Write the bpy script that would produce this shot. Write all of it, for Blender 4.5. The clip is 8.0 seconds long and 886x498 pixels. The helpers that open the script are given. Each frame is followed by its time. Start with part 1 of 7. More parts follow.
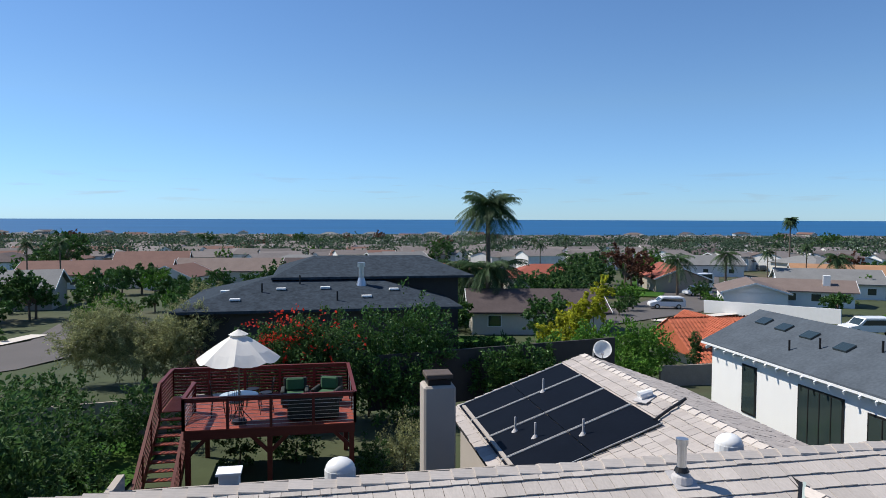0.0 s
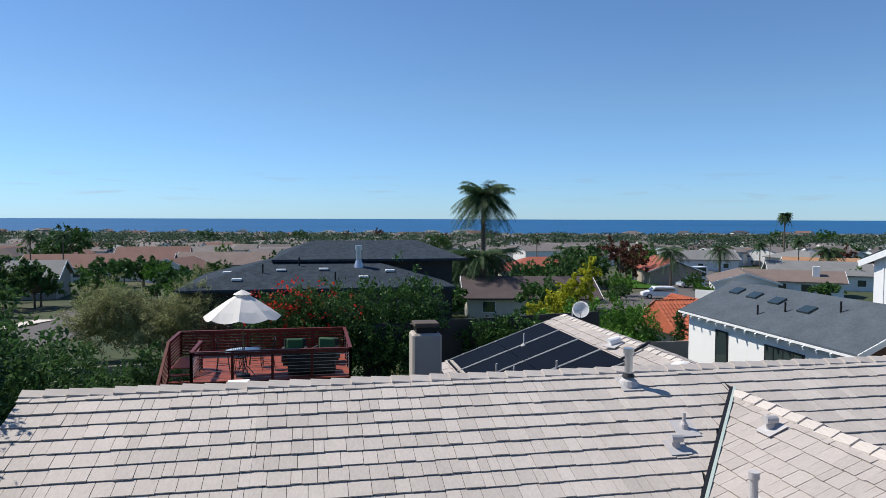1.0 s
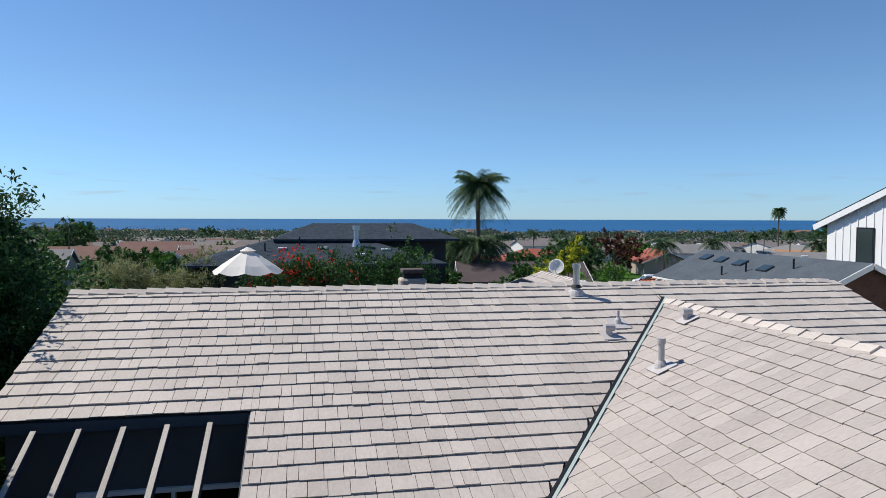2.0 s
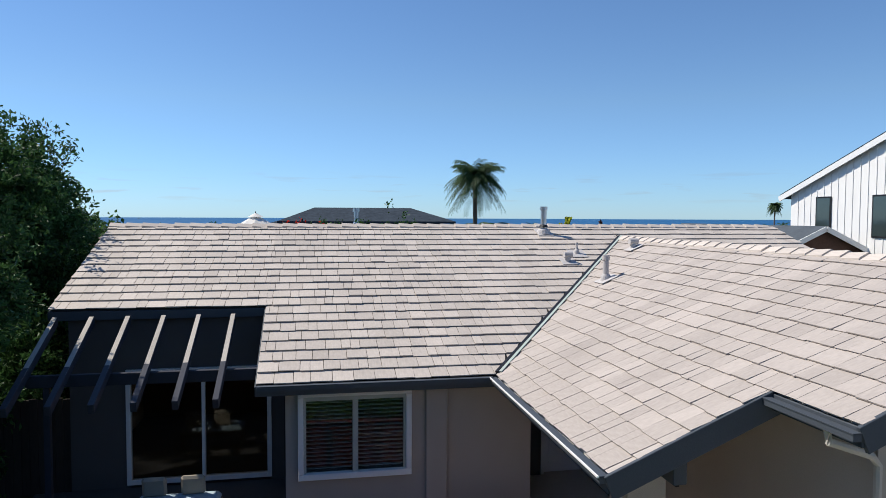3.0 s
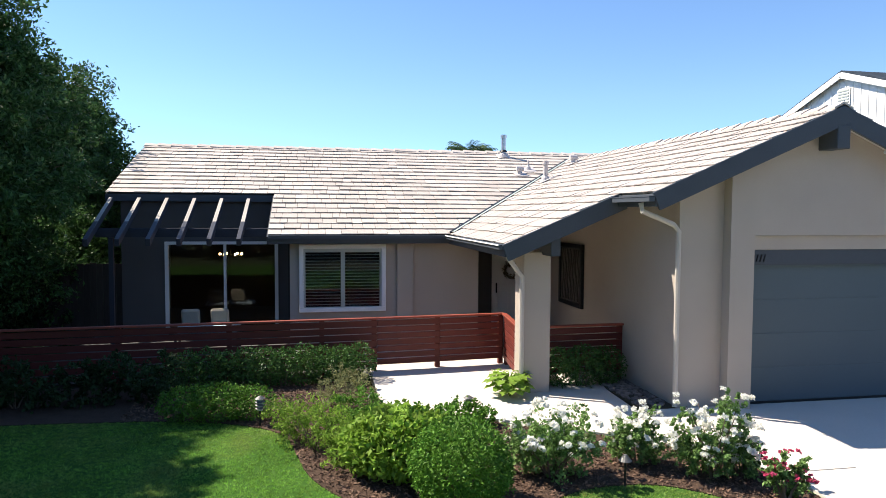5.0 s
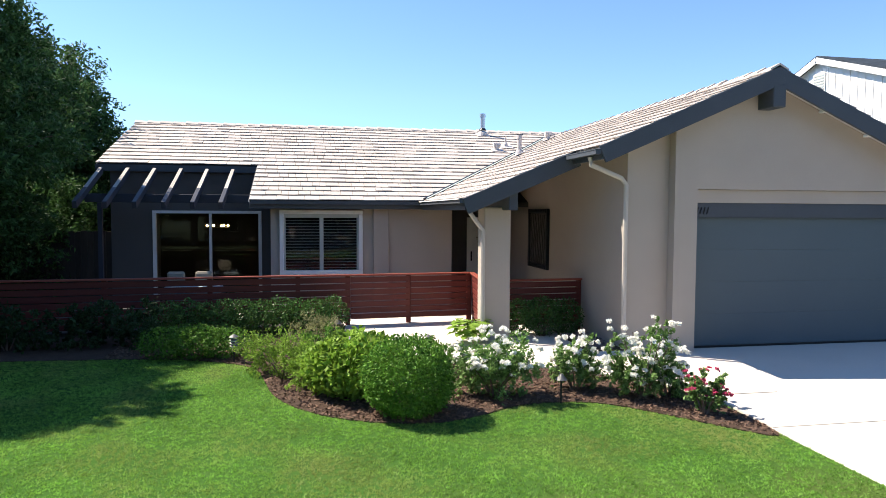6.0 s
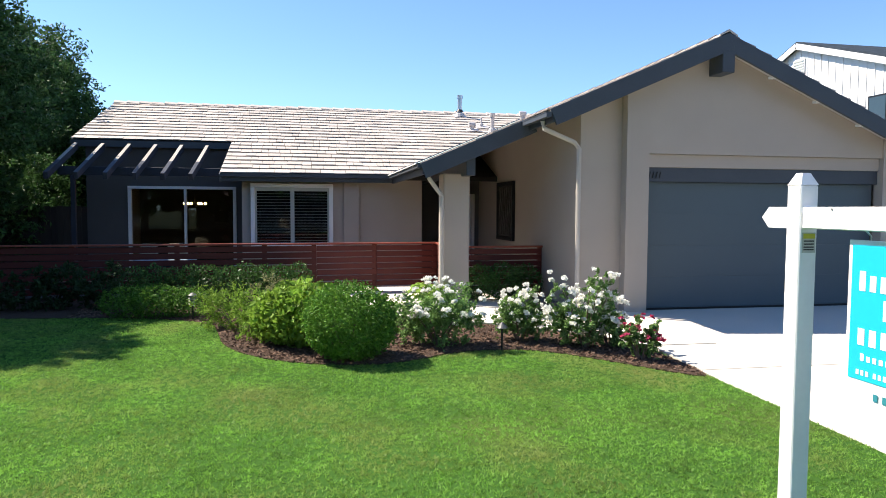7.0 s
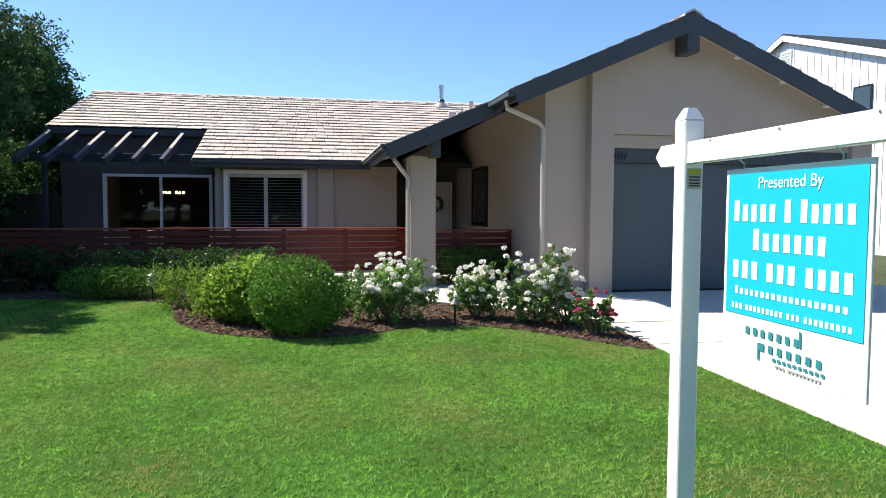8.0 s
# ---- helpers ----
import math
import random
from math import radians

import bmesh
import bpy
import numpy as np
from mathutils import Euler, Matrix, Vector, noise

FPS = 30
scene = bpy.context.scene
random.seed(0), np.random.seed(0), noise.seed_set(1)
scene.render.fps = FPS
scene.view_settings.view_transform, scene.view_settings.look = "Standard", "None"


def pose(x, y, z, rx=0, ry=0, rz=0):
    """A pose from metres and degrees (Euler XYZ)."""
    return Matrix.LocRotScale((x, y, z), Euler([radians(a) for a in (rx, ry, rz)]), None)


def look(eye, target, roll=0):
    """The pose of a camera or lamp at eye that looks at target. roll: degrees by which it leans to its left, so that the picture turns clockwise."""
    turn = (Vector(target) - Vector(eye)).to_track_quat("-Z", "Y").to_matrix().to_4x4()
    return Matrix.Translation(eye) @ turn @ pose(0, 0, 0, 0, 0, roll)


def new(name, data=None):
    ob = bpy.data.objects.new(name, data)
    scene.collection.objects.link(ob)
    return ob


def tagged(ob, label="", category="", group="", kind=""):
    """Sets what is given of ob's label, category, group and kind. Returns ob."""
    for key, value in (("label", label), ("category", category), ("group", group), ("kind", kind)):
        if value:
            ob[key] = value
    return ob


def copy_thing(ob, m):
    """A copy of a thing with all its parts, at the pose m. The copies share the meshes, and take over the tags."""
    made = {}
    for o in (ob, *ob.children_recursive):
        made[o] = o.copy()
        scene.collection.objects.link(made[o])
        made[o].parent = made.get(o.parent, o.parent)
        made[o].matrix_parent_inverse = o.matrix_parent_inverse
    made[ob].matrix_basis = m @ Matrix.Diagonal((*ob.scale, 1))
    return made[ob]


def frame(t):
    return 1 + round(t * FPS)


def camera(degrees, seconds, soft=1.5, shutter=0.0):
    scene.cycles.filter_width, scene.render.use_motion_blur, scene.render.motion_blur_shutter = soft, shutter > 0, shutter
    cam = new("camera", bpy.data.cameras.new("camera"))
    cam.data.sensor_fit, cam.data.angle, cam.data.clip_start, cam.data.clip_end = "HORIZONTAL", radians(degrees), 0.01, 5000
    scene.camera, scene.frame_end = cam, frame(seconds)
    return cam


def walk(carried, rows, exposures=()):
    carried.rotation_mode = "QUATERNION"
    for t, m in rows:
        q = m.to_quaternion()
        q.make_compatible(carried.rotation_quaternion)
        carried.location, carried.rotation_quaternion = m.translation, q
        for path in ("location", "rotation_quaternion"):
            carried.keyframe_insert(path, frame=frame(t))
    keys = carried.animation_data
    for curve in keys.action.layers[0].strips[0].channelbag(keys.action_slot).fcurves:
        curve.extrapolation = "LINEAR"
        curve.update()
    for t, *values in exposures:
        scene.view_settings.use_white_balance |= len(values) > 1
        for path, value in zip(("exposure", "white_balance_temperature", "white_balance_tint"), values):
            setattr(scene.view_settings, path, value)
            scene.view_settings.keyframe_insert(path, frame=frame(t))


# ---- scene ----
cam = camera(65.8, 8.0, soft=0.45)
PATH = [
    (0, (0.09, 0.36, 8.9), (0.465, 2.321, 8.805), 0.2),
    (0.5, (0.09, -0.47, 8.39), (0.467, 1.491, 8.293), 0.2),
    (1, (0.11, -1.50, 7.80), (0.487, 0.461, 7.704), 0.2),
    (2.5, (0.16, -5.337, 5.70), (0.534, -3.375, 5.605), 0.2),
    (3, (0.1, -6.54, 5.1), (0.472, -4.577, 5.003), 0.25),
    (3.5, (0.0, -7.685, 4.535), (0.372, -5.722, 4.433), 0.3),
    (4, (-0.022, -8.739, 3.965), (0.348, -6.776, 3.863), 0.3),
    (4.5, (0.03, -9.61, 3.412), (0.4, -7.647, 3.308), 0.3),
    (6, (0.577, -11.154, 2.244), (0.95, -9.191, 2.133), 0.3),
    (6.5, (0.884, -11.4, 1.968), (1.258, -9.438, 1.853), 0.3),
    (7, (1.205, -11.555, 1.683), (1.581, -9.594, 1.566), 0.3),
    (7.5, (1.532, -11.61, 1.485), (1.908, -9.649, 1.368), 0.3),
    (8, (1.799, -11.616, 1.373), (2.175, -9.655, 1.256), 0.25),
]
walk(cam, [(t, look(eye, target, roll)) for t, eye, target, roll in PATH],
     [(0, 0.12, 6500, 10), (2.5, 0.05, 6600, 10), (3.5, 0.38, 6800, 11), (4.5, 0.8, 7050, 12), (6.0, 1.12, 7150, 13), (7.0, 1.05, 7100, 12), (8, 0.88, 7000, 11)])

# ---- daylight: clear sky, high sun beyond the house to the left ----
SUN = Vector((-2.44, 1.37, 3.42)).normalized()
world = bpy.data.worlds.new("world")
scene.world = world
world.use_nodes = True
wn, wl = world.node_tree.nodes, world.node_tree.links
sky = wn.new("ShaderNodeTexSky")
sky.sky_type = "NISHITA"
sky.sun_disc = False
sky.sun_elevation = math.asin(SUN.z)
sky.sun_rotation = math.atan2(SUN.x, SUN.y)
sky.altitude, sky.air_density, sky.dust_density, sky.ozone_density = 60, 1.0, 0.0, 5.0
# a clear, slightly cyan haze towards the horizon
at = wn.new("ShaderNodeTexCoord")
split = wn.new("ShaderNodeSeparateXYZ")
wl.new(at.outputs["Generated"], split.inputs[0])
height = wn.new("ShaderNodeMapRange")
height.inputs["From Min"].default_value, height.inputs["From Max"].default_value = 0.0, 0.16
wl.new(split.outputs["Z"], height.inputs[0])
haze = wn.new("ShaderNodeMix")
haze.data_type = "RGBA"
haze.inputs[6].default_value, haze.inputs[7].default_value = (0.56, 0.88, 1.40, 1), (0.80, 0.965, 1.13, 1)
wl.new(height.outputs[0], haze.inputs[0])
cool = wn.new("ShaderNodeMix")
cool.data_type, cool.blend_type = "RGBA", "MULTIPLY"
cool.inputs[0].default_value = 1.0
wl.new(sky.outputs[0], cool.inputs[6])
wl.new(haze.outputs[2], cool.inputs[7])
# thin grey streaks of cloud low over the sea
stretch, wisps, thin = wn.new("ShaderNodeMapping"), wn.new("ShaderNodeTexNoise"), wn.new("ShaderNodeMapRange")
stretch.inputs["Scale"].default_value = (9, 9, 90)
wisps.inputs["Scale"].default_value, wisps.inputs["Detail"].default_value = 1.3, 5
thin.inputs["From Min"].default_value, thin.inputs["From Max"].default_value = 0.57, 0.72
wl.new(at.outputs["Generated"], stretch.inputs[0])
wl.new(stretch.outputs[0], wisps.inputs["Vector"])
wl.new(wisps.outputs["Fac"], thin.inputs[0])
rise, sink, low = wn.new("ShaderNodeMapRange"), wn.new("ShaderNodeMapRange"), wn.new("ShaderNodeMath")
for node, z0, z1 in ((rise, 0.015, 0.03), (sink, 0.065, 0.045)):
    node.inputs["From Min"].default_value, node.inputs["From Max"].default_value = z0, z1
    wl.new(split.outputs["Z"], node.inputs[0])
low.operation = "MULTIPLY"
wl.new(rise.outputs[0], low.inputs[0])
wl.new(sink.outputs[0], low.inputs[1])
share = wn.new("ShaderNodeMath")
share.operation = "MULTIPLY"
wl.new(low.outputs[0], share.inputs[0])
wl.new(thin.outputs[0], share.inputs[1])
cloud = wn.new("ShaderNodeMix")
cloud.data_type, cloud.blend_type = "RGBA", "MULTIPLY"
cloud.inputs[7].default_value = (1.0, 0.84, 0.78, 1)
wl.new(share.outputs[0], cloud.inputs[0])
wl.new(cool.outputs[2], cloud.inputs[6])
wl.new(cloud.outputs[2], wn["Background"].inputs[0])
wn["Background"].inputs[1].default_value = 0.1
sun = new("sun", bpy.data.lights.new("sun", "SUN"))
sun.data.energy, sun.data.angle, sun.data.color = 5.0, radians(0.55), (1.0, 0.95, 0.87)
sun.matrix_basis = look(SUN * 50, (0, 0, 0))


# ---- materials ----
def material(name, color, rough=0.7, metal=0.0, vary=0.2, scale=3.0, grain=40.0, bump=0.25, depth=0.01,
             island=0.0, each=0.0, stretch=(1, 1, 1), spec=0.3, through_light=0.0, stain=None, stain_at=0.62):
    """A surface with stains at one scale, grain and relief at another, and a shade of its own for each piece."""
    m = bpy.data.materials.new(name)
    m.use_nodes = True
    n, l = m.node_tree.nodes, m.node_tree.links
    p = n["Principled BSDF"]
    p.inputs["Roughness"].default_value, p.inputs["Metallic"].default_value = rough, metal
    p.inputs["Specular IOR Level"].default_value = spec
    at = n.new("ShaderNodeTexCoord")
    warp = n.new("ShaderNodeMapping")
    warp.inputs["Scale"].default_value = stretch
    l.new(at.outputs["Object"], warp.inputs[0])
    big, fine = n.new("ShaderNodeTexNoise"), n.new("ShaderNodeTexNoise")
    for node, s, d in ((big, scale, 3), (fine, grain, 4)):
        node.inputs["Scale"].default_value, node.inputs["Detail"].default_value = s, d
        l.new(warp.outputs[0], node.inputs["Vector"])
    both = n.new("ShaderNodeMath")
    both.operation = "ADD"
    l.new(big.outputs["Fac"], both.inputs[0])
    l.new(fine.outputs["Fac"], both.inputs[1])
    last = both
    for amount, kind, out in ((island, "ShaderNodeNewGeometry", "Random Per Island"), (each, "ShaderNodeObjectInfo", "Random")):
        if amount:
            src, mul = n.new(kind), n.new("ShaderNodeMath")
            mul.operation = "MULTIPLY_ADD"
            l.new(src.outputs[out], mul.inputs[0])
            mul.inputs[1].default_value = amount
            l.new(last.outputs[0], mul.inputs[2])
            last = mul
    middle = 1.0 + (island + each) / 2
    ramp = n.new("ShaderNodeMapRange")
    ramp.inputs["From Min"].default_value, ramp.inputs["From Max"].default_value = middle - 0.6, middle + 0.6
    ramp.inputs["To Min"].default_value, ramp.inputs["To Max"].default_value = 1 - vary, 1 + vary
    l.new(last.outputs[0], ramp.inputs[0])
    mix = n.new("ShaderNodeVectorMath")
    mix.operation = "SCALE"
    mix.inputs[0].default_value = color
    l.new(ramp.outputs[0], mix.inputs["Scale"])
    out = mix.outputs[0]
    if stain:
        spots, step, blend = n.new("ShaderNodeTexNoise"), n.new("ShaderNodeMapRange"), n.new("ShaderNodeMix")
        spots.inputs["Scale"].default_value, spots.inputs["Detail"].default_value = scale * 0.6, 6
        l.new(at.outputs["Object"], spots.inputs["Vector"])
        step.inputs["From Min"].default_value, step.inputs["From Max"].default_value = stain_at - 0.14, stain_at + 0.12
        l.new(spots.outputs["Fac"], step.inputs[0])
        blend.data_type = "RGBA"
        l.new(step.outputs[0], blend.inputs[0])
        l.new(out, blend.inputs[6])
        blend.inputs[7].default_value = (*stain, 1)
        out = blend.outputs[2]
    l.new(out, p.inputs["Base Color"])
    if bump:
        b = n.new("ShaderNodeBump")
        b.inputs["Strength"].default_value, b.inputs["Distance"].default_value = bump, depth
        l.new(fine.outputs["Fac"], b.inputs["Height"])
        l.new(b.outputs[0], p.inputs["Normal"])
    if through_light:
        t, add = n.new("ShaderNodeBsdfTranslucent"), n.new("ShaderNodeMixShader")
        add.inputs[0].default_value = through_light
        l.new(out, t.inputs[0])
        l.new(p.outputs[0], add.inputs[1])
        l.new(t.outputs[0], add.inputs[2])
        l.new(add.outputs[0], n["Material Output"].inputs[0])
    return m


def leaf_mat(name, color, vary=0.6, shine=0.55, through_light=0.35):
    return material(name, color, shine, vary=vary, scale=0.8, grain=6, bump=0, island=0.9, spec=0.15, through_light=through_light)


def glass_mat(name, tint=(0.75, 0.8, 0.8)):
    m = bpy.data.materials.new(name)
    m.use_nodes = True
    n, l = m.node_tree.nodes, m.node_tree.links
    clear, shiny, mix, fres = n.new("ShaderNodeBsdfTransparent"), n.new("ShaderNodeBsdfGlossy"), n.new("ShaderNodeMixShader"), n.new("ShaderNodeFresnel")
    clear.inputs[0].default_value = (*tint, 1)
    shiny.inputs["Roughness"].default_value = 0.02
    fres.inputs[0].default_value = 1.5
    l.new(fres.outputs[0], mix.inputs[0])
    l.new(clear.outputs[0], mix.inputs[1])
    l.new(shiny.outputs[0], mix.inputs[2])
    l.new(mix.outputs[0], n["Material Output"].inputs[0])
    return m


def glow_mat(name, color, strength):
    m = bpy.data.materials.new(name)
    m.use_nodes = True
    p = m.node_tree.nodes["Principled BSDF"]
    p.inputs["Emission Color"].default_value, p.inputs["Emission Strength"].default_value = (*color, 1), strength
    return m


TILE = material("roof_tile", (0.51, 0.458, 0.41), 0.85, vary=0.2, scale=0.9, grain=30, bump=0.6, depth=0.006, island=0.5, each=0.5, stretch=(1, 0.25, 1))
# same tile for the side slopes, their weaker light put into a darker colour
TILE_SIDE_DIM = material("roof_tile_side_dimmed", (0.405, 0.362, 0.33), 0.85, vary=0.2, scale=0.9, grain=30, bump=0.6, depth=0.006, island=0.5, stretch=(0.25, 1, 1))
FELT = material("roof_underlay", (0.035, 0.033, 0.033), 0.9)
STUCCO = material("stucco", (0.41, 0.362, 0.312), 0.9, vary=0.1, scale=1.2, grain=90, bump=0.5, depth=0.006)
# house stucco darkened: shade of the patio and entry recesses is in the colour
STUCCO_SHADED = material("stucco_shade_darkened", (0.10, 0.095, 0.092), 0.9, vary=0.1, scale=1.2, grain=90, bump=0.5, depth=0.006)
SLATE_PAINT = material("slate_paint", (0.060, 0.072, 0.087), 0.55, vary=0.15, scale=2, grain=50, bump=0.15)
DOOR_PAINT = material("garage_paint", (0.081, 0.112, 0.130), 0.45, vary=0.07, scale=1.0, grain=60, bump=0.1)
WHITE = material("white_paint", (0.78, 0.78, 0.76), 0.45, vary=0.06, scale=2, grain=30, bump=0.08)
SOFFIT = material("soffit_paint", (0.62, 0.59, 0.55), 0.7, vary=0.08)
PIPE_PAINT = material("downspout_paint", (0.50, 0.46, 0.41), 0.5, vary=0.08)
RED_WOOD = material("red_stained_wood", (0.118, 0.023, 0.017), 0.5, vary=0.3, scale=2.5, grain=18, bump=0.3, stretch=(0.25, 1, 3), each=0.3, island=0.3)
RED_DECK = material("red_deck_wood", (0.27, 0.065, 0.042), 0.55, vary=0.3, scale=2.5, grain=18, bump=0.3, stretch=(1, 0.2, 1), each=0.3, island=0.3)
CONCRETE = material("concrete", (0.60, 0.55, 0.485), 0.85, vary=0.1, scale=0.7, grain=45, bump=0.25, depth=0.004)
MULCH = material("bark_mulch", (0.07, 0.042, 0.028), 0.95, vary=0.5, scale=6, grain=60, bump=0.9, depth=0.03)
CHIP = material("bark_chip", (0.15, 0.092, 0.064), 0.9, vary=0.55, island=0.9, bump=0)
PAVER = material("dark_pavers", (0.085, 0.08, 0.075), 0.9, vary=0.2, scale=1.5, grain=30, bump=0.3)
SOIL = material("soil", (0.07, 0.055, 0.035), 0.95, vary=0.35, scale=0.4, grain=8, bump=0.5, depth=0.05)
GROUND = material("ground_cover", (0.05, 0.065, 0.028), 0.95, vary=0.5, scale=0.05, grain=0.6, bump=0.5, depth=0.1, stain=(0.13, 0.105, 0.065), stain_at=0.64)
TURF = material("lawn_turf", (0.042, 0.105, 0.02), 0.95, spec=0.02, vary=0.25, scale=0.7, grain=40, bump=0.6, depth=0.02, stain=(0.085, 0.11, 0.03), stain_at=0.66)
BLADE = material("grass_blade", (0.192, 0.39, 0.064), 0.55, vary=0.9, scale=1.3, grain=14, bump=0, island=0.6, through_light=0.5, stain=(0.33, 0.36, 0.11), stain_at=0.6)
ASPHALT = material("asphalt", (0.11, 0.10, 0.095), 0.9, vary=0.15, scale=0.3, grain=30, bump=0.3)
STEEL = material("galvanised_steel", (0.55, 0.56, 0.57), 0.35, metal=0.9, vary=0.12, scale=6)
LEAD = material("painted_flashing", (0.47, 0.45, 0.44), 0.6, vary=0.12, scale=6)
BLACK = material("black_paint", (0.015, 0.015, 0.016), 0.4, vary=0.2)
GLASS = glass_mat("window_glass")
# near-black colour stands in for unlit walls, ceiling and floor indoors
ROOM_UNLIT = material("unlit_room_wall", (0.05, 0.045, 0.04), 0.9, vary=0.05)
BARK = material("bark", (0.16, 0.12, 0.09), 0.95, vary=0.4, scale=4, grain=25, bump=0.8, depth=0.02, stretch=(1, 1, 0.3))
LEAF_TREE = leaf_mat("laurel_leaf", (0.05, 0.112, 0.034), shine=0.42, through_light=0.28)
# leaf colour lowered to carry the deep shade under the side trees
LEAF_SHADED = leaf_mat("shade_darkened_leaf", (0.03, 0.058, 0.02), through_light=0.15)
LEAF_HEDGE = leaf_mat("hedge_leaf", (0.06, 0.13, 0.032), shine=0.35, through_light=0.2)
LEAF_BRIGHT = leaf_mat("boxwood_leaf", (0.095, 0.215, 0.03), through_light=0.25)
LEAF_LIME = leaf_mat("hydrangea_leaf", (0.20, 0.325, 0.05), through_light=0.35)
LEAF_ROSE = leaf_mat("rose_leaf", (0.16, 0.275, 0.085), through_light=0.4)
LEAF_OLIVE = leaf_mat("grey_green_leaf", (0.26, 0.275, 0.125), through_light=0.35)
LEAF_PALM = leaf_mat("palm_leaf", (0.055, 0.10, 0.04), through_light=0.3)
LEAF_GOLD = leaf_mat("golden_leaf", (0.42, 0.43, 0.04), through_light=0.45)
PETAL_WHITE = leaf_mat("white_petal", (0.90, 0.89, 0.84), vary=0.06, through_light=0.5)
PETAL_PINK = leaf_mat("pink_petal", (0.62, 0.09, 0.19), vary=0.3, through_light=0.4)
PETAL_RED = leaf_mat("red_petal", (0.62, 0.045, 0.025), vary=0.3, through_light=0.4)


# ---- building blocks ----
def thing(name, x, y, z, label, category, group="", kind="", turn=0):
    ob = new(name)
    ob.empty_display_size = 0.2
    ob.matrix_basis = pose(x, y, z, 0, 0, turn)
    return tagged(ob, label, category, group, kind)


def hang(ob, parent, local=False):
    """Makes ob a part of parent; its mesh is in world places, or in its thing's own frame."""
    if parent is not None:
        ob.parent = parent
        if not local and parent.type == "EMPTY":
            ob.matrix_parent_inverse = parent.matrix_basis.inverted()
    return ob


def part(name, bm, mat, parent=None, label="", local=False, smooth=False):
    me = bpy.data.meshes.new(name)
    bmesh.ops.recalc_face_normals(bm, faces=bm.faces)
    bm.to_mesh(me)
    bm.free()
    me.materials.append(mat)
    if smooth:
        me.shade_smooth()
    return hang(tagged(new(name, me), label), parent, local)


def sheet(name, verts, faces, mat, parent=None, label="", kind="", local=False, smooth=False):
    """A mesh from arrays; faces all of one length."""
    me = bpy.data.meshes.new(name)
    verts, faces = np.asarray(verts, np.float32), np.asarray(faces, np.int32)
    k = faces.shape[1]
    me.vertices.add(len(verts))
    me.vertices.foreach_set("co", verts.ravel())
    me.loops.add(faces.size)
    me.loops.foreach_set("vertex_index", faces.ravel())
    me.polygons.add(len(faces))
    me.polygons.foreach_set("loop_start", np.arange(0, faces.size, k, dtype=np.int32))
    me.update(calc_edges=True)
    me.materials.append(mat)
    if smooth:
        me.shade_smooth()
    else:
        me.shade_flat()
    return hang(tagged(new(name, me), label, kind=kind), parent, local)


def box(x0, x1, y0, y1, z0, z1, bm=None, bevel=0.0, m=None):
    bm = bm or bmesh.new()
    made = bmesh.ops.create_cube(bm, size=1.0)["verts"]
    for v in made:
        v.co = Vector((x0 + (v.co.x + 0.5) * (x1 - x0), y0 + (v.co.y + 0.5) * (y1 - y0), z0 + (v.co.z + 0.5) * (z1 - z0)))
    if m is not None:
        bmesh.ops.transform(bm, matrix=m, verts=made)
    if bevel:
        edges = {e for v in made for e in v.link_edges}
        bmesh.ops.bevel(bm, geom=list(edges), offset=bevel, segments=1, affect="EDGES")
    return bm


def beam(p, q, w, h, bm=None, bevel=0.0):
    """A bar of width w and height h from p to q."""
    p, q = Vector(p), Vector(q)
    d = q - p
    side = d.cross(Vector((0, 0, 1)))
    side = side.normalized() if side.length > 1e-6 else Vector((1, 0, 0))
    up = side.cross(d).normalized()
    m = Matrix((side, d.normalized(), up)).transposed().to_4x4()
    m.translation = p
    return box(-w / 2, w / 2, 0, d.length, -h / 2, h / 2, bm, bevel, m)


def tube(points, radius, bm=None, sides=8, cap=True):
    """A pipe along points; radius one number or one for each point."""
    bm = bm or bmesh.new()
    pts = [Vector(p) for p in points]
    rad = [radius] * len(pts) if isinstance(radius, (int, float)) else radius
    rings = []
    for i, p in enumerate(pts):
        d = (pts[min(i + 1, len(pts) - 1)] - pts[max(i - 1, 0)]).normalized()
        a = d.cross(Vector((0.3, 0.9, 0.1)) if abs(d.z) > 0.9 else Vector((0, 0, 1))).normalized()
        b = d.cross(a)
        rings.append([bm.verts.new(p + (a * math.cos(k * math.tau / sides) + b * math.sin(k * math.tau / sides)) * rad[i]) for k in range(sides)])
    for r, s in zip(rings, rings[1:]):
        for k in range(sides):
            bm.faces.new((r[k], r[(k + 1) % sides], s[(k + 1) % sides], s[k]))
    if cap:
        bm.faces.new(rings[0][::-1])
        bm.faces.new(rings[-1])
    return bm


def prism(outline, y0, y1, bm=None, axis="y"):
    """A slab with an outline in x, z (axis y), y, z (axis x) or x, y (axis z)."""
    bm = bm or bmesh.new()
    put = {"y": lambda a, b, c: (a, c, b), "x": lambda a, b, c: (c, a, b), "z": lambda a, b, c: (a, b, c)}[axis]
    lo, hi = [bm.verts.new(put(a, b, y0)) for a, b in outline], [bm.verts.new(put(a, b, y1)) for a, b in outline]
    k = len(outline)
    bm.faces.new(lo)
    bm.faces.new(hi[::-1])
    for i in range(k):
        bm.faces.new((lo[i], lo[(i + 1) % k], hi[(i + 1) % k], hi[i]))
    return bm


RNG = np.random.default_rng(7)


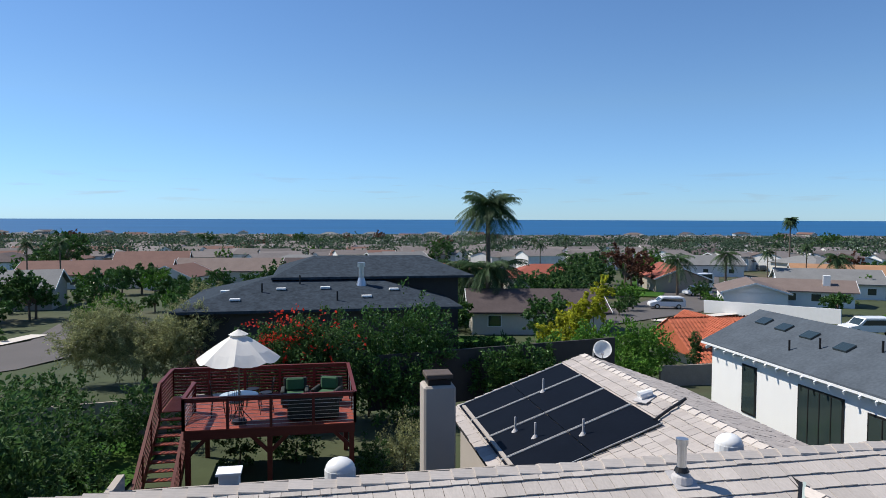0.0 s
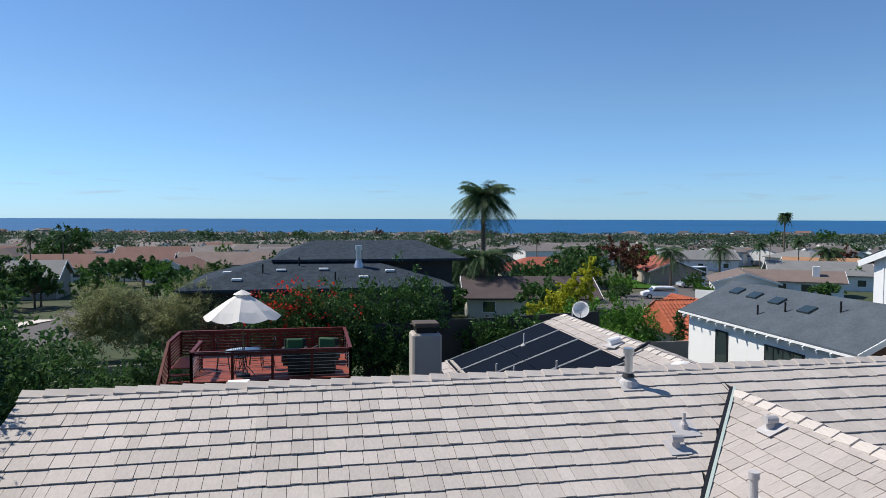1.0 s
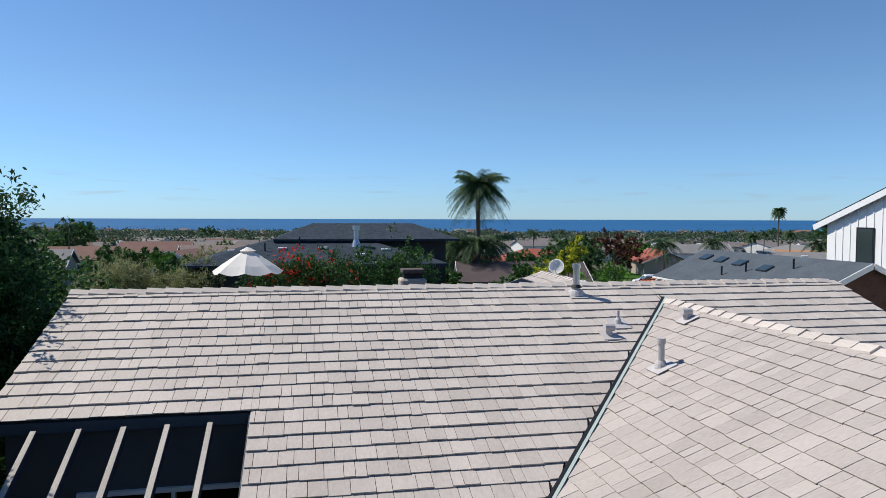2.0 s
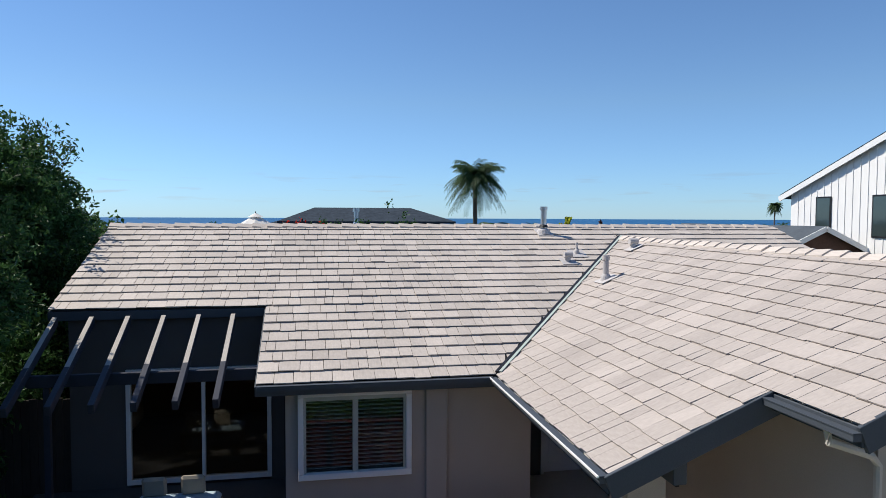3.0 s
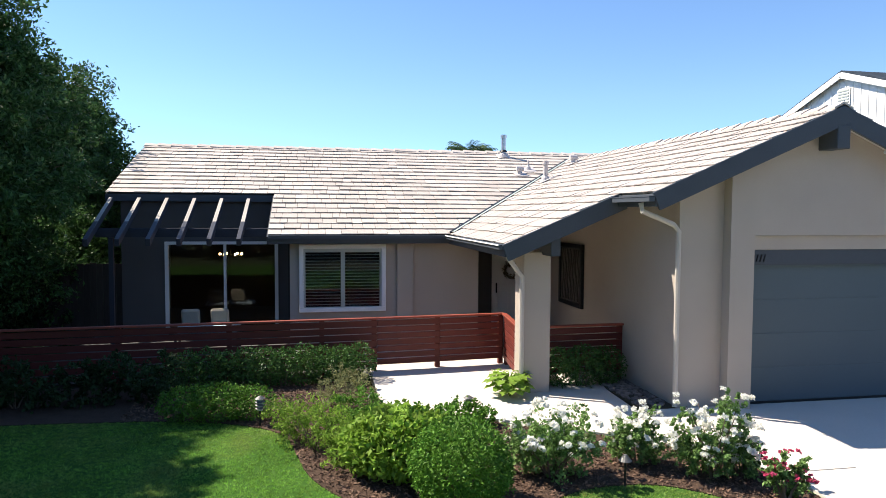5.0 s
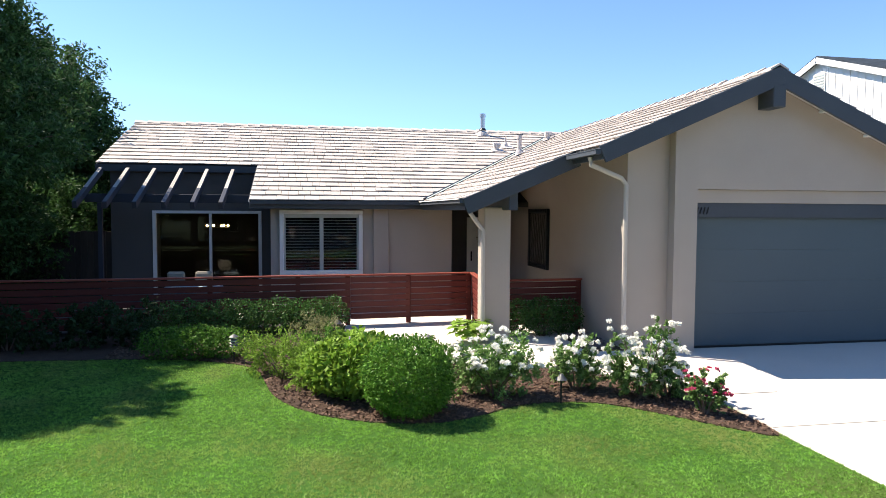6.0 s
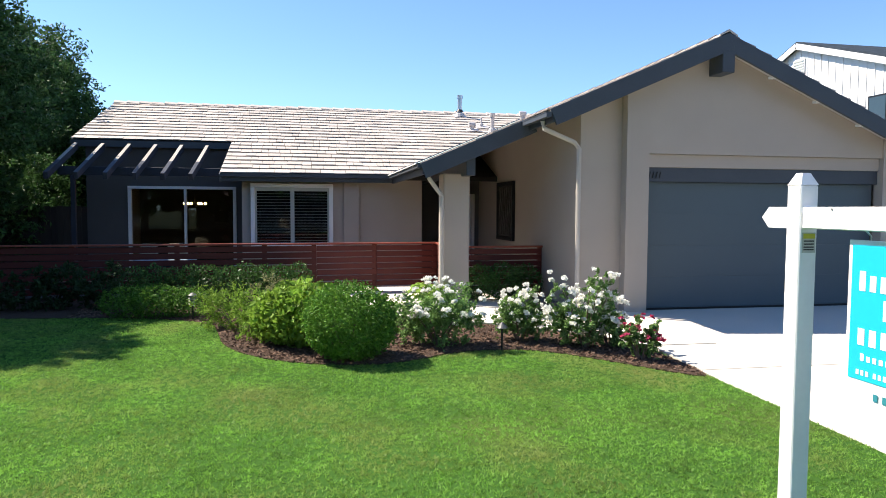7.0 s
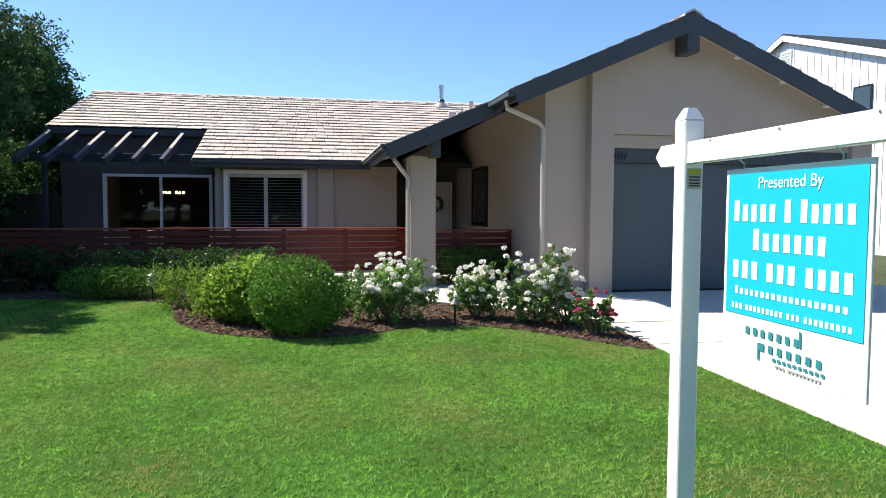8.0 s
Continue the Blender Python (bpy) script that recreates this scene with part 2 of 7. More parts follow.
def leaf_arrays(at, size, up=None, narrow=0.5, spread=1.0):
    """Bent four-cornered leaves at the places given."""
    n = len(at)
    d = RNG.normal(size=(n, 3)) * spread
    if up is not None:
        d = d + up
    d /= np.linalg.norm(d, axis=1, keepdims=True) + 1e-9
    e = np.cross(d, RNG.normal(size=(n, 3)))
    e /= np.linalg.norm(e, axis=1, keepdims=True) + 1e-9
    f = np.cross(d, e)
    s = size * RNG.uniform(0.6, 1.3, (n, 1))
    v = np.stack([at - d * s * 0.5, at + e * s * narrow * 0.5 + f * s * 0.1, at + d * s * 0.5, at - e * s * narrow * 0.5 + f * s * 0.1], 1)
    return v.reshape(-1, 3), np.arange(4 * n).reshape(n, 4)


def clump_points(lobes, n, fill=0.35, ragged=0.16, twigs=0):
    """Places in and on a group of rounded lobes (x, y, z, rx, ry, rz), thickest near the skin, uneven in outline; with twigs, gathered in sprays of that many."""
    lob = np.array(lobes, float)
    share = lob[:, 3] * lob[:, 4] + lob[:, 4] * lob[:, 5] + lob[:, 3] * lob[:, 5]
    m = max(len(lob) * 4, n // twigs) if twigs else n
    pick = RNG.choice(len(lob), m, p=share / share.sum())
    d = RNG.normal(size=(m, 3))
    d /= np.linalg.norm(d, axis=1, keepdims=True)
    r = np.where(RNG.random(m) < fill, RNG.uniform(0.25, 0.9, m), RNG.uniform(0.85, 1.03, m))
    wave = np.sin(d[:, 0] * 7 + pick * 2.1) * np.sin(d[:, 1] * 8 + pick) * np.sin(d[:, 2] * 7 + pick * 0.7)
    r = r * (1 + ragged * wave + ragged * 0.5 * RNG.normal(size=m))
    at = lob[pick, :3] + d * r[:, None] * lob[pick, 3:]
    if twigs:
        own = RNG.integers(0, m, n)
        size = lob[pick, 3:].mean(1) * 0.12
        along = RNG.uniform(-1.1, 0.8, (n, 1))
        at = at[own] + size[own, None] * (d[own] * along + RNG.normal(size=(n, 3)) * 0.65)
        d = d[own]
    return at, d


def crown(name, lobes, n, size, mat, parent, label="", narrow=0.5, fill=0.35, ragged=0.16, local=False):
    at, d = clump_points(lobes, n, fill, ragged, 24 if ragged >= 0.12 else 0)
    v, f = leaf_arrays(at, size, d * 0.9, narrow)
    return sheet(name, v, f, mat, parent, label, local=local)


# ---- ground ----
def fall(x, y):
    """Height of the land: level by the house, then down to the shore."""
    u = 0.186 * x + 0.983 * y
    return float(np.interp(u, (0, 32, 45, 130, 300, 850, 930), (-0.18, -0.3, -1.8, -4.8, -8.0, -13.2, -17.0)))


def lawn_z(x, y):
    return -0.06 - 0.012 * max(0.0, -y - 1) - 0.033 * min(max(x - 3.0, 0.0), 3.0) * min(max((-y - 1) / 3.3, 0.0), 1.0)


def drive_z(y):
    return -0.02 - 0.045 * max(0.0, -1.0 - y)


def grid_sheet(name, xs, ys, height, mat, label, category):
    v = [(x, y, height(x, y)) for y in ys for x in xs]
    w = len(xs)
    f = [(j * w + i, j * w + i + 1, (j + 1) * w + i + 1, (j + 1) * w + i) for j in range(len(ys) - 1) for i in range(w - 1)]
    return tagged(sheet(name, v, f, mat, smooth=True), label, category, kind="structure")


far_steps = [-2500, -1500, -900, -500, -300] + list(range(-200, 201, 10)) + [260, 320, 400, 500, 700, 1000, 1500, 2500]
deep_steps = [-600, -200, -80] + list(range(-40, 200, 8)) + [220, 260, 320, 400, 500, 650, 750, 850, 900, 960, 1100]
grid_sheet("ground", far_steps, deep_steps, lambda x, y: fall(x, y) - (0.35 if y < 3 else 0.0), GROUND, "sloping ground with dry earth and low planting", "ground")

SEA = material("sea_water", (0.012, 0.095, 0.225), 0.6, vary=0.25, scale=0.004, grain=0.02, bump=0.0, spec=0.2, stretch=(0.3, 1, 1))
sea = box(-4900, 4900, 700, 4930, -16, -14.6)
tagged(part("water", sea, SEA), "deep blue ocean reaching to the horizon", "sea", kind="structure")

# ---- the front lawn, bed and paving ----
lawn_xs, lawn_ys = [-14 + 0.5 * i for i in range(41)], [-18 + 0.5 * i for i in range(39)]
grid_sheet("lawn", [x for x in lawn_xs if x <= 5.5] + [5.62], lawn_ys, lawn_z, TURF, "mown green front lawn with paler patches", "lawn")

BED = [(-8.5, 0.25), (-2.2, 0.0), (-1.0, -0.35), (-0.25, -0.9), (-0.08, -1.7), (0.08, -2.55), (0.5, -3.25), (1.1, -3.7), (1.8, -3.88), (2.4, -3.72), (2.9, -3.38), (3.5, -3.25), (4.1, -3.35), (4.65, -3.85), (5.15, -4.35), (5.65, -4.8),
       (5.6, -3.6), (5.2, -2.6), (4.3, -1.9), (3.2, -1.2), (2.4, -0.75), (1.15, -0.35), (1.15, 2.4), (-8.5, 1.7)]


def inside(x, y, poly):
    hit = False
    for (x0, y0), (x1, y1) in zip(poly, poly[1:] + poly[:1]):
        if (y0 > y) != (y1 > y) and x < (x1 - x0) * (y - y0) / (y1 - y0) + x0:
            hit = not hit
    return hit


def smooth_ring(poly, rounds=2):
    for _ in range(rounds):
        poly = [p for (x0, y0), (x1, y1) in zip(poly, poly[1:] + poly[:1]) for p in ((0.75 * x0 + 0.25 * x1, 0.75 * y0 + 0.25 * y1), (0.25 * x0 + 0.75 * x1, 0.25 * y0 + 0.75 * y1))]
    return poly


BED_RING = smooth_ring(BED)


def bed_z(x, y):
    return lawn_z(x, y) + 0.014


bm = bmesh.new()
ring = [bm.verts.new((x, y, bed_z(x, y))) for x, y in BED_RING]
low = [bm.verts.new((x, y, bed_z(x, y) - 0.12)) for x, y in BED_RING]
bm.faces.new(ring)
for i in range(len(ring)):
    bm.faces.new((ring[i], low[i], low[(i + 1) % len(ring)], ring[(i + 1) % len(ring)]))
bm.normal_update()
bmesh.ops.triangulate(bm, faces=[f for f in bm.faces if len(f.verts) > 4])
bed = tagged(part("flower_bed", bm, MULCH), "dark bark mulch bed along the lawn", "flower bed", kind="structure")
spots = []
while len(spots) < 16000:
    x, y = RNG.uniform(-2.6, 5.7), RNG.uniform(-4.8, 2.3)
    if inside(x, y, BED_RING):
        spots.append((x, y, bed_z(x, y) + RNG.uniform(0.0, 0.018)))
v, f = leaf_arrays(np.array(spots), 0.065, np.array((0, 0, 0.0)), 0.4)
v[:, 2] = np.repeat(np.array(spots)[:, 2], 4) + (v[:, 2] - np.repeat(np.array(spots)[:, 2], 4)) * 0.55
tagged(sheet("bark_chips", v, f, CHIP), "brown bark chips strewn on the bed", "bark chips", kind="stuff")

# blades of grass, denser towards the street
tufts = np.column_stack([RNG.uniform(-5.6, 5.7, 100000), -9.6 + 9.9 * RNG.random(100000) ** 1.1])
off = RNG.normal(size=(100000 * 6, 2)) * 0.013
place = np.repeat(tufts, 6, 0) + off
keep = []
edge_x = 5.62
for x, y in place:
    if x > edge_x or (y > -5.1 and inside(x, y, BED_RING)) or y > 0.3 or (x > 1.1 and y > -3.05) or len(keep) >= 520000:
        continue
    keep.append((x, y, lawn_z(x, y)))
at = np.array(keep)
n = len(at)
lean = RNG.normal(size=(n, 2)) * 0.8
h = RNG.uniform(0.010, 0.026, n)
w = RNG.normal(size=(n, 2))
w = w / np.linalg.norm(w, axis=1, keepdims=True) * 0.004
tip = at + np.column_stack([lean * h[:, None], h])
left_side, right_side = at + np.column_stack([w, np.zeros(n)]), at - np.column_stack([w, np.zeros(n)])
v = np.stack([left_side, right_side, tip], 1).reshape(-1, 3)
tagged(sheet("grass", v, np.arange(3 * n).reshape(n, 3), BLADE), "short green grass blades of the lawn", "grass", kind="stuff")


def slab(name, poly, height, mat, label, category, thick=0.15):
    bm = bmesh.new()
    top = [bm.verts.new((x, y, height(x, y))) for x, y in poly]
    base = [bm.verts.new((x, y, height(x, y) - thick)) for x, y in poly]
    bm.faces.new(top)
    for i in range(len(poly)):
        bm.faces.new((top[i], base[i], base[(i + 1) % len(poly)], top[(i + 1) % len(poly)]))
    bm.normal_update()
    bmesh.ops.triangulate(bm, faces=[f for f in bm.faces if len(f.verts) > 4])
    return tagged(part(name, bm, mat), label, category, kind="structure")


walk_edge = [(1.17, 6.9), (1.17, -0.32), (2.4, -0.72), (3.2, -1.15), (4.3, -1.85), (5.2, -2.55), (5.55, -3.2), (6.6, -3.2), (6.6, -0.85), (4.92, -0.82), (4.98, 0.4), (5.4, 0.9), (5.4, 6.9)]
slab("pavement", walk_edge, lambda x, y: drive_z(y) + 0.004, CONCRETE, "pale concrete walkway to the porch gate", "walkway")
for k, (y0, y1) in enumerate(((-0.6, -4.38), (-4.4, -8.38), (-8.4, -12.38), (-12.4, -17))):
    slab("driveway", [(5.63, y0), (5.66, y1), (12.5, y1), (12.5, y0)], lambda x, y: drive_z(y), CONCRETE, "pale concrete driveway slab before the garage", "driveway")
slab("patio", [(-4.9, 2.2), (1.16, 2.45), (1.16, 6.9), (-4.9, 6.9)], lambda x, y: -0.01, PAVER, "shaded dark paved patio behind the fence", "patio")
slab("street", [(-60, -30), (60, -30), (60, -19), (-60, -19)], lambda x, y: -0.75, ASPHALT, "grey asphalt street", "street")

# ---- the house ----
RIDGE_Y, RIDGE_Z, EAVE_Y, EAVE_Z = 10.8, 4.83, 4.37, 2.46
PITCH = (RIDGE_Z - EAVE_Z) / (RIDGE_Y - EAVE_Y)
WX, WZ, WEX = 7.87, 4.54, 3.10
WPITCH = (WZ - EAVE_Z) / (WX - WEX)
WRIGHT = 11.35
NOTCH_X, LEFT_X, RIGHT_X = -0.79, -4.60, 12.9
COURSE = 0.33
NOTCH_S = 8 * COURSE
NOTCH_Y = EAVE_Y + NOTCH_S / math.sqrt(1 + PITCH ** 2)

house = thing("house", 2.0, 8.0, 0, "single-storey beige stucco house with tiled roof and slate trim", "house")


def main_z(y):
    return EAVE_Z + PITCH * (y - EAVE_Y)


def wing_z(x):
    return WZ - WPITCH * abs(x - WX)


def valley_y(x):
    return EAVE_Y + (wing_z(x) - EAVE_Z) / PITCH


# roof decks under the tiles
T = 0.12
bm = prism([(EAVE_Y, EAVE_Z - 0.01), (RIDGE_Y, RIDGE_Z - 0.01), (17.2, RIDGE_Z - 0.01 - PITCH * 6.4), (17.2, RIDGE_Z - T - PITCH * 6.4), (RIDGE_Y, RIDGE_Z - T), (EAVE_Y, EAVE_Z - T)], NOTCH_X, RIGHT_X - 0.05, axis="x")
prism([(NOTCH_Y, main_z(NOTCH_Y) - 0.01), (RIDGE_Y, RIDGE_Z - 0.01), (17.2, RIDGE_Z - 0.01 - PITCH * 6.4), (17.2, RIDGE_Z - T - PITCH * 6.4), (RIDGE_Y, RIDGE_Z - T), (NOTCH_Y, main_z(NOTCH_Y) - T)], LEFT_X + 0.05, NOTCH_X, bm, axis="x")
roof = part("roof", bm, FELT, house, "beige flat concrete shake tiles, weathered")
bm = prism([(4.95, wing_z(4.95) - 0.012), (WX, WZ - 0.012), (WRIGHT, wing_z(WRIGHT) - 0.012), (WRIGHT, wing_z(WRIGHT) - T), (WX, WZ - T), (4.95, wing_z(4.95) - T)], -1.32, 8.6)
prism([(WEX, EAVE_Z - 0.012), (4.95, wing_z(4.95) - 0.012), (4.95, wing_z(4.95) - T), (WEX, EAVE_Z - T)], -0.08, 6.5, bm)
wing_roof = part("wing_roof", bm, SOFFIT, house, "tiled gable roof over the garage")

TILE_WIDTHS = (0.16, 0.22, 0.27, 0.3, 0.34)


def lay_tiles(origin, along, up, reach, bounds, mat, owner, single=None, exposure=COURSE, seed=1, thick=0.034, gap=0.004):
    """Courses of butted tiles on a slope. bounds(s) gives the stretches of a course; single(a, s) picks the tiles that are objects of their own."""
    rnd = random.Random(seed)
    o, A, S = Vector(origin), Vector(along), Vector(up).normalized()
    N = A.cross(S)
    base = Matrix((A, S, N)).transposed().to_4x4()
    shared, verts, faces = {}, [], []
    s, row = 0.0, 0
    while s < reach - 0.05:
        s1 = min(s + exposure, reach)
        for (lo0, hi0), (lo1, hi1) in zip(bounds(s), bounds(s1)):
            a = min(lo0, lo1) - rnd.uniform(0, 0.3)
            end = max(hi0, hi1)
            while a < end:
                w = rnd.choice(TILE_WIDTHS)
                b0, c0 = max(a + gap, lo0), min(a + w - gap, hi0)
                b1, c1 = max(a + gap, lo1), min(a + w - gap, hi1)
                n0, drop = thick + rnd.uniform(-0.006, 0.010), rnd.uniform(-0.012, 0.012) - 0.03
                if c0 - b0 > 0.02 or c1 - b1 > 0.02:
                    c0, c1 = max(c0, b0), max(c1, b1)
                    whole = b0 == b1 == a + gap and c0 == c1 == a + w - gap and s1 - s == exposure
                    if whole and single and single(a, s):
                        if w not in shared:
                            u = [(x, y, z) for x, y, z in ((0, -0.03, 0.018), (w - 2 * gap, -0.03, 0.018), (w - 2 * gap, exposure, 0), (0, exposure, 0), (0, -0.03, thick + 0.002), (w - 2 * gap, -0.03, thick + 0.002), (w - 2 * gap, exposure, 0.006), (0, exposure, 0.006))]
                            me = bpy.data.meshes.new("tile")
                            me.from_pydata(u, [], [(4, 5, 6, 7), (0, 1, 5, 4), (1, 2, 6, 5), (3, 0, 4, 7)])
                            me.shade_flat()
                            me.materials.append(mat)
                            shared[w] = me
                        ob = new("tile", shared[w])
                        ob.parent = owner
                        ob.matrix_basis = Matrix.Translation(o + A * (a + gap) + S * (s + drop + 0.03) + N * rnd.uniform(0, 0.006)) @ base @ pose(0, 0, 0, 0, 0, rnd.uniform(-0.5, 0.5))
                    else:
                        k = len(verts)
                        for aa, ss, nn in ((b0, s + drop, 0.018), (c0, s + drop, 0.018), (c1, s1, 0.0), (b1, s1, 0.0), (b0, s + drop, n0), (c0, s + drop, n0), (c1, s1, 0.006), (b1, s1, 0.006)):
                            verts.append(o + A * aa + S * ss + N * nn)
                        faces += [(k + 4, k + 5, k + 6, k + 7), (k, k + 1, k + 5, k + 4), (k + 1, k + 2, k + 6, k + 5), (k + 3, k, k + 4, k + 7)]
                a += w
        s, row = s1, row + 1
    return tagged(sheet("tiles", verts, faces, mat, owner), kind="stuff")


KM = math.sqrt(1 + PITCH ** 2)
KW = math.sqrt(1 + WPITCH ** 2)


def main_bounds(s):
    y = EAVE_Y + s / KM
    z = main_z(y)
    left = NOTCH_X
    half = (WZ - z) / WPITCH
    if half > 0.03:
        return [(left, WX - half - 0.05), (min(WX + half + 0.05, RIGHT_X), RIGHT_X)]
    return [(left, WX), (WX, RIGHT_X)]


def wing_left_bounds(s):
    x = WEX + s / KW
    return [(-valley_y(x) + 0.03, 0.09)]


def wing_right_bounds(s):
    x = WRIGHT - s / KW
    return [(-1.34, valley_y(x) - 0.06)]


def ridge_caps(p, q, owner, pitch, step=0.36):
    """Lapped angle caps along a ridge."""
    p, q = Vector(p), Vector(q)
    d = (q - p).normalized()
    side = d.cross(Vector((0, 0, 1))).normalized()
    me = bpy.data.meshes.new("ridge_cap")
    w, l = 0.16, step + 0.05
    top = [(-w, 0, 0.06 - w * pitch), (0, 0, 0.075), (w, 0, 0.06 - w * pitch), (-w, l, 0.03 - w * pitch), (0, l, 0.045), (w, l, 0.03 - w * pitch)]
    low = [(x, y, z - 0.035) for x, y, z in top]
    me.from_pydata(top + low, [], [(0, 1, 4, 3), (1, 2, 5, 4), (0, 6, 7, 1), (1, 7, 8, 2), (0, 3, 9, 6), (2, 8, 11, 5), (3, 4, 10, 9), (4, 5, 11, 10)])
    me.shade_flat()
    me.materials.append(TILE)
    base = Matrix((side, d, side.cross(d))).transposed().to_4x4()
    rnd = random.Random(5)
    for k in range(int((q - p).length / step)):
        ob = new("ridge_cap", me)
        ob.parent = owner
        ob.matrix_basis = Matrix.Translation(p + d * step * k + Vector((0, 0, rnd.uniform(-0.006, 0.008)))) @ base @ pose(0, 0, 0, 0, 0, rnd.uniform(-1.5, 1.5))


# valley flashing, dark with a bright lip
a, b = Vector((WEX - 0.02, EAVE_Y - 0.02, EAVE_Z + 0.03)), Vector((WX, valley_y(WX), WZ + 0.04))
part("valley_flashing", beam(a + Vector((0, 0, 0.025)), b + Vector((0, 0, 0.02)), 0.055, 0.03), BLACK, house, "black metal valley")
LIP = material("pale_green_flashing", (0.40, 0.47, 0.43), 0.5, vary=0.12, scale=4)
part("valley_lip", beam(a + Vector((0.058, -0.02, 0.035)), b + Vector((0.058, -0.02, 0.03)), 0.05, 0.012), LIP, house, "pale green metal lip beside the valley")

# fascias and barge boards
def board(name, p, q, w=0.05, h=0.2, mat=SLATE_PAINT):
    return part(name, beam(p, q, w, h, bevel=0.006), mat, house)


F = 0.12
board("fascia", (NOTCH_X, EAVE_Y - 0.03, EAVE_Z - F), (WEX + 0.05, EAVE_Y - 0.03, EAVE_Z - F), h=0.13)
board("fascia", (LEFT_X, NOTCH_Y - 0.03, main_z(NOTCH_Y) - F), (NOTCH_X, NOTCH_Y - 0.03, main_z(NOTCH_Y) - F), h=0.16)
board("fascia", (WEX - 0.03, -0.1, EAVE_Z - F), (WEX - 0.03, EAVE_Y, EAVE_Z - F), h=0.16)
board("barge_board", (NOTCH_X + 0.0, EAVE_Y, EAVE_Z - F), (NOTCH_X + 0.0, NOTCH_Y, main_z(NOTCH_Y) - F), h=0.18)
board("barge_board", (LEFT_X + 0.03, NOTCH_Y, main_z(NOTCH_Y) - F), (LEFT_X + 0.03, RIDGE_Y, RIDGE_Z - F), h=0.2)
board("barge_board", (RIGHT_X - 0.03, EAVE_Y, EAVE_Z - F), (RIGHT_X - 0.03, RIDGE_Y, RIDGE_Z - F), h=0.2)
board("barge_board", (WEX - 0.05, -0.1, EAVE_Z - 0.14), (5.0, -0.1, wing_z(5.0) - 0.14), h=0.27)
board("barge_board", (4.9, -1.33, wing_z(4.9) - 0.13), (WX + 0.055, -1.33, WZ - 0.13 + 0.055 * WPITCH), h=0.27)
board("barge_board", (WRIGHT + 0.05, -1.326, wing_z(WRIGHT + 0.05) - 0.13), (WX - 0.055, -1.326, WZ - 0.13 + 0.055 * WPITCH), h=0.27)
board("fascia", (4.92, -1.33, wing_z(4.92) - 0.12), (4.92, 0.02, wing_z(4.92) - 0.12), h=0.18)
part("ridge_beam", box(WX - 0.11, WX + 0.11, -1.36, -0.9, WZ - 0.62, WZ - 0.27, bevel=0.01), SLATE_PAINT, house, "slate-painted beam end under the gable peak")
part("porch_beam", box(3.82, 3.98, -0.02, 0.55, 2.26, 2.62, bevel=0.01), SLATE_PAINT, house)
part("porch_plate", box(3.9, 4.06, 0.4, 6.2, 2.32, 2.52), SLATE_PAINT, house)

# walls: window wall, patio recess, entry recess, garage
W = 0.16
WIN = (-0.16, 1.695, 0.785, 2.245)
for x0, x1, z0, z1 in ((-0.36, WIN[0] + 0.08, -0.1, 2.42), (WIN[1] - 0.08, 3.80, -0.1, 2.42), (WIN[0] + 0.08, WIN[1] - 0.08, -0.1, WIN[2] + 0.08), (WIN[0] + 0.08, WIN[1] - 0.08, WIN[3] - 0.08, 2.42)):
    part("front_wall", box(x0, x1, 4.72, 4.72 + W, z0, z1), STUCCO, house, "taupe stucco wall")
part("pilaster", box(1.94, 2.30, 4.60, 4.717, -0.1, 2.38, bevel=0.012), STUCCO, house)
SL = (-3.33, -0.71, 0.05, 2.22)
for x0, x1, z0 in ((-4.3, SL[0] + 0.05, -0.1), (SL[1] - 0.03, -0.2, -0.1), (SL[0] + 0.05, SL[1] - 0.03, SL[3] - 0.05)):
    part("patio_wall", box(x0, x1, 6.92, 6.92 + W, z0, 3.2), STUCCO_SHADED, house, "taupe stucco wall under the pergola, recess shade in its colour")
part("return_wall", prism([(4.88, -0.1), (4.88, 2.48), (6.92, 3.22), (6.92, -0.1)], -0.36, -0.2, axis="x"), STUCCO_SHADED, house)
part("side_wall", box(-4.3, -4.14, 7.08, 16.8, -0.1, 3.0), STUCCO, house)
part("gable_wall", prism([(7.08, 2.9), (RIDGE_Y, RIDGE_Z - 0.16), (15.0, 3.0)], -4.3, -4.14, axis="x"), STUCCO, house)
part("entry_wall", box(3.64, 3.80, 4.88, 6.2, -0.1, 2.7), STUCCO_SHADED, house)
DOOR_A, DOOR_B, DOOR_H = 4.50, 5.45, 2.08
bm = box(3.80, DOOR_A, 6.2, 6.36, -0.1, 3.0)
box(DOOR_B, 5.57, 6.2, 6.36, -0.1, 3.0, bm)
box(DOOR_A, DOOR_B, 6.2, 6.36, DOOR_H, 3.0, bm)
part("entry_wall", bm, STUCCO_SHADED, house)
GX = 5.57
bm = prism([(-0.62, -0.1), (-0.62, 3.3), (6.2, 3.3), (6.2, -0.1)], GX, GX + W, axis="x")
part("porch_wall", bm, STUCCO, house, "taupe stucco wall of the porch")
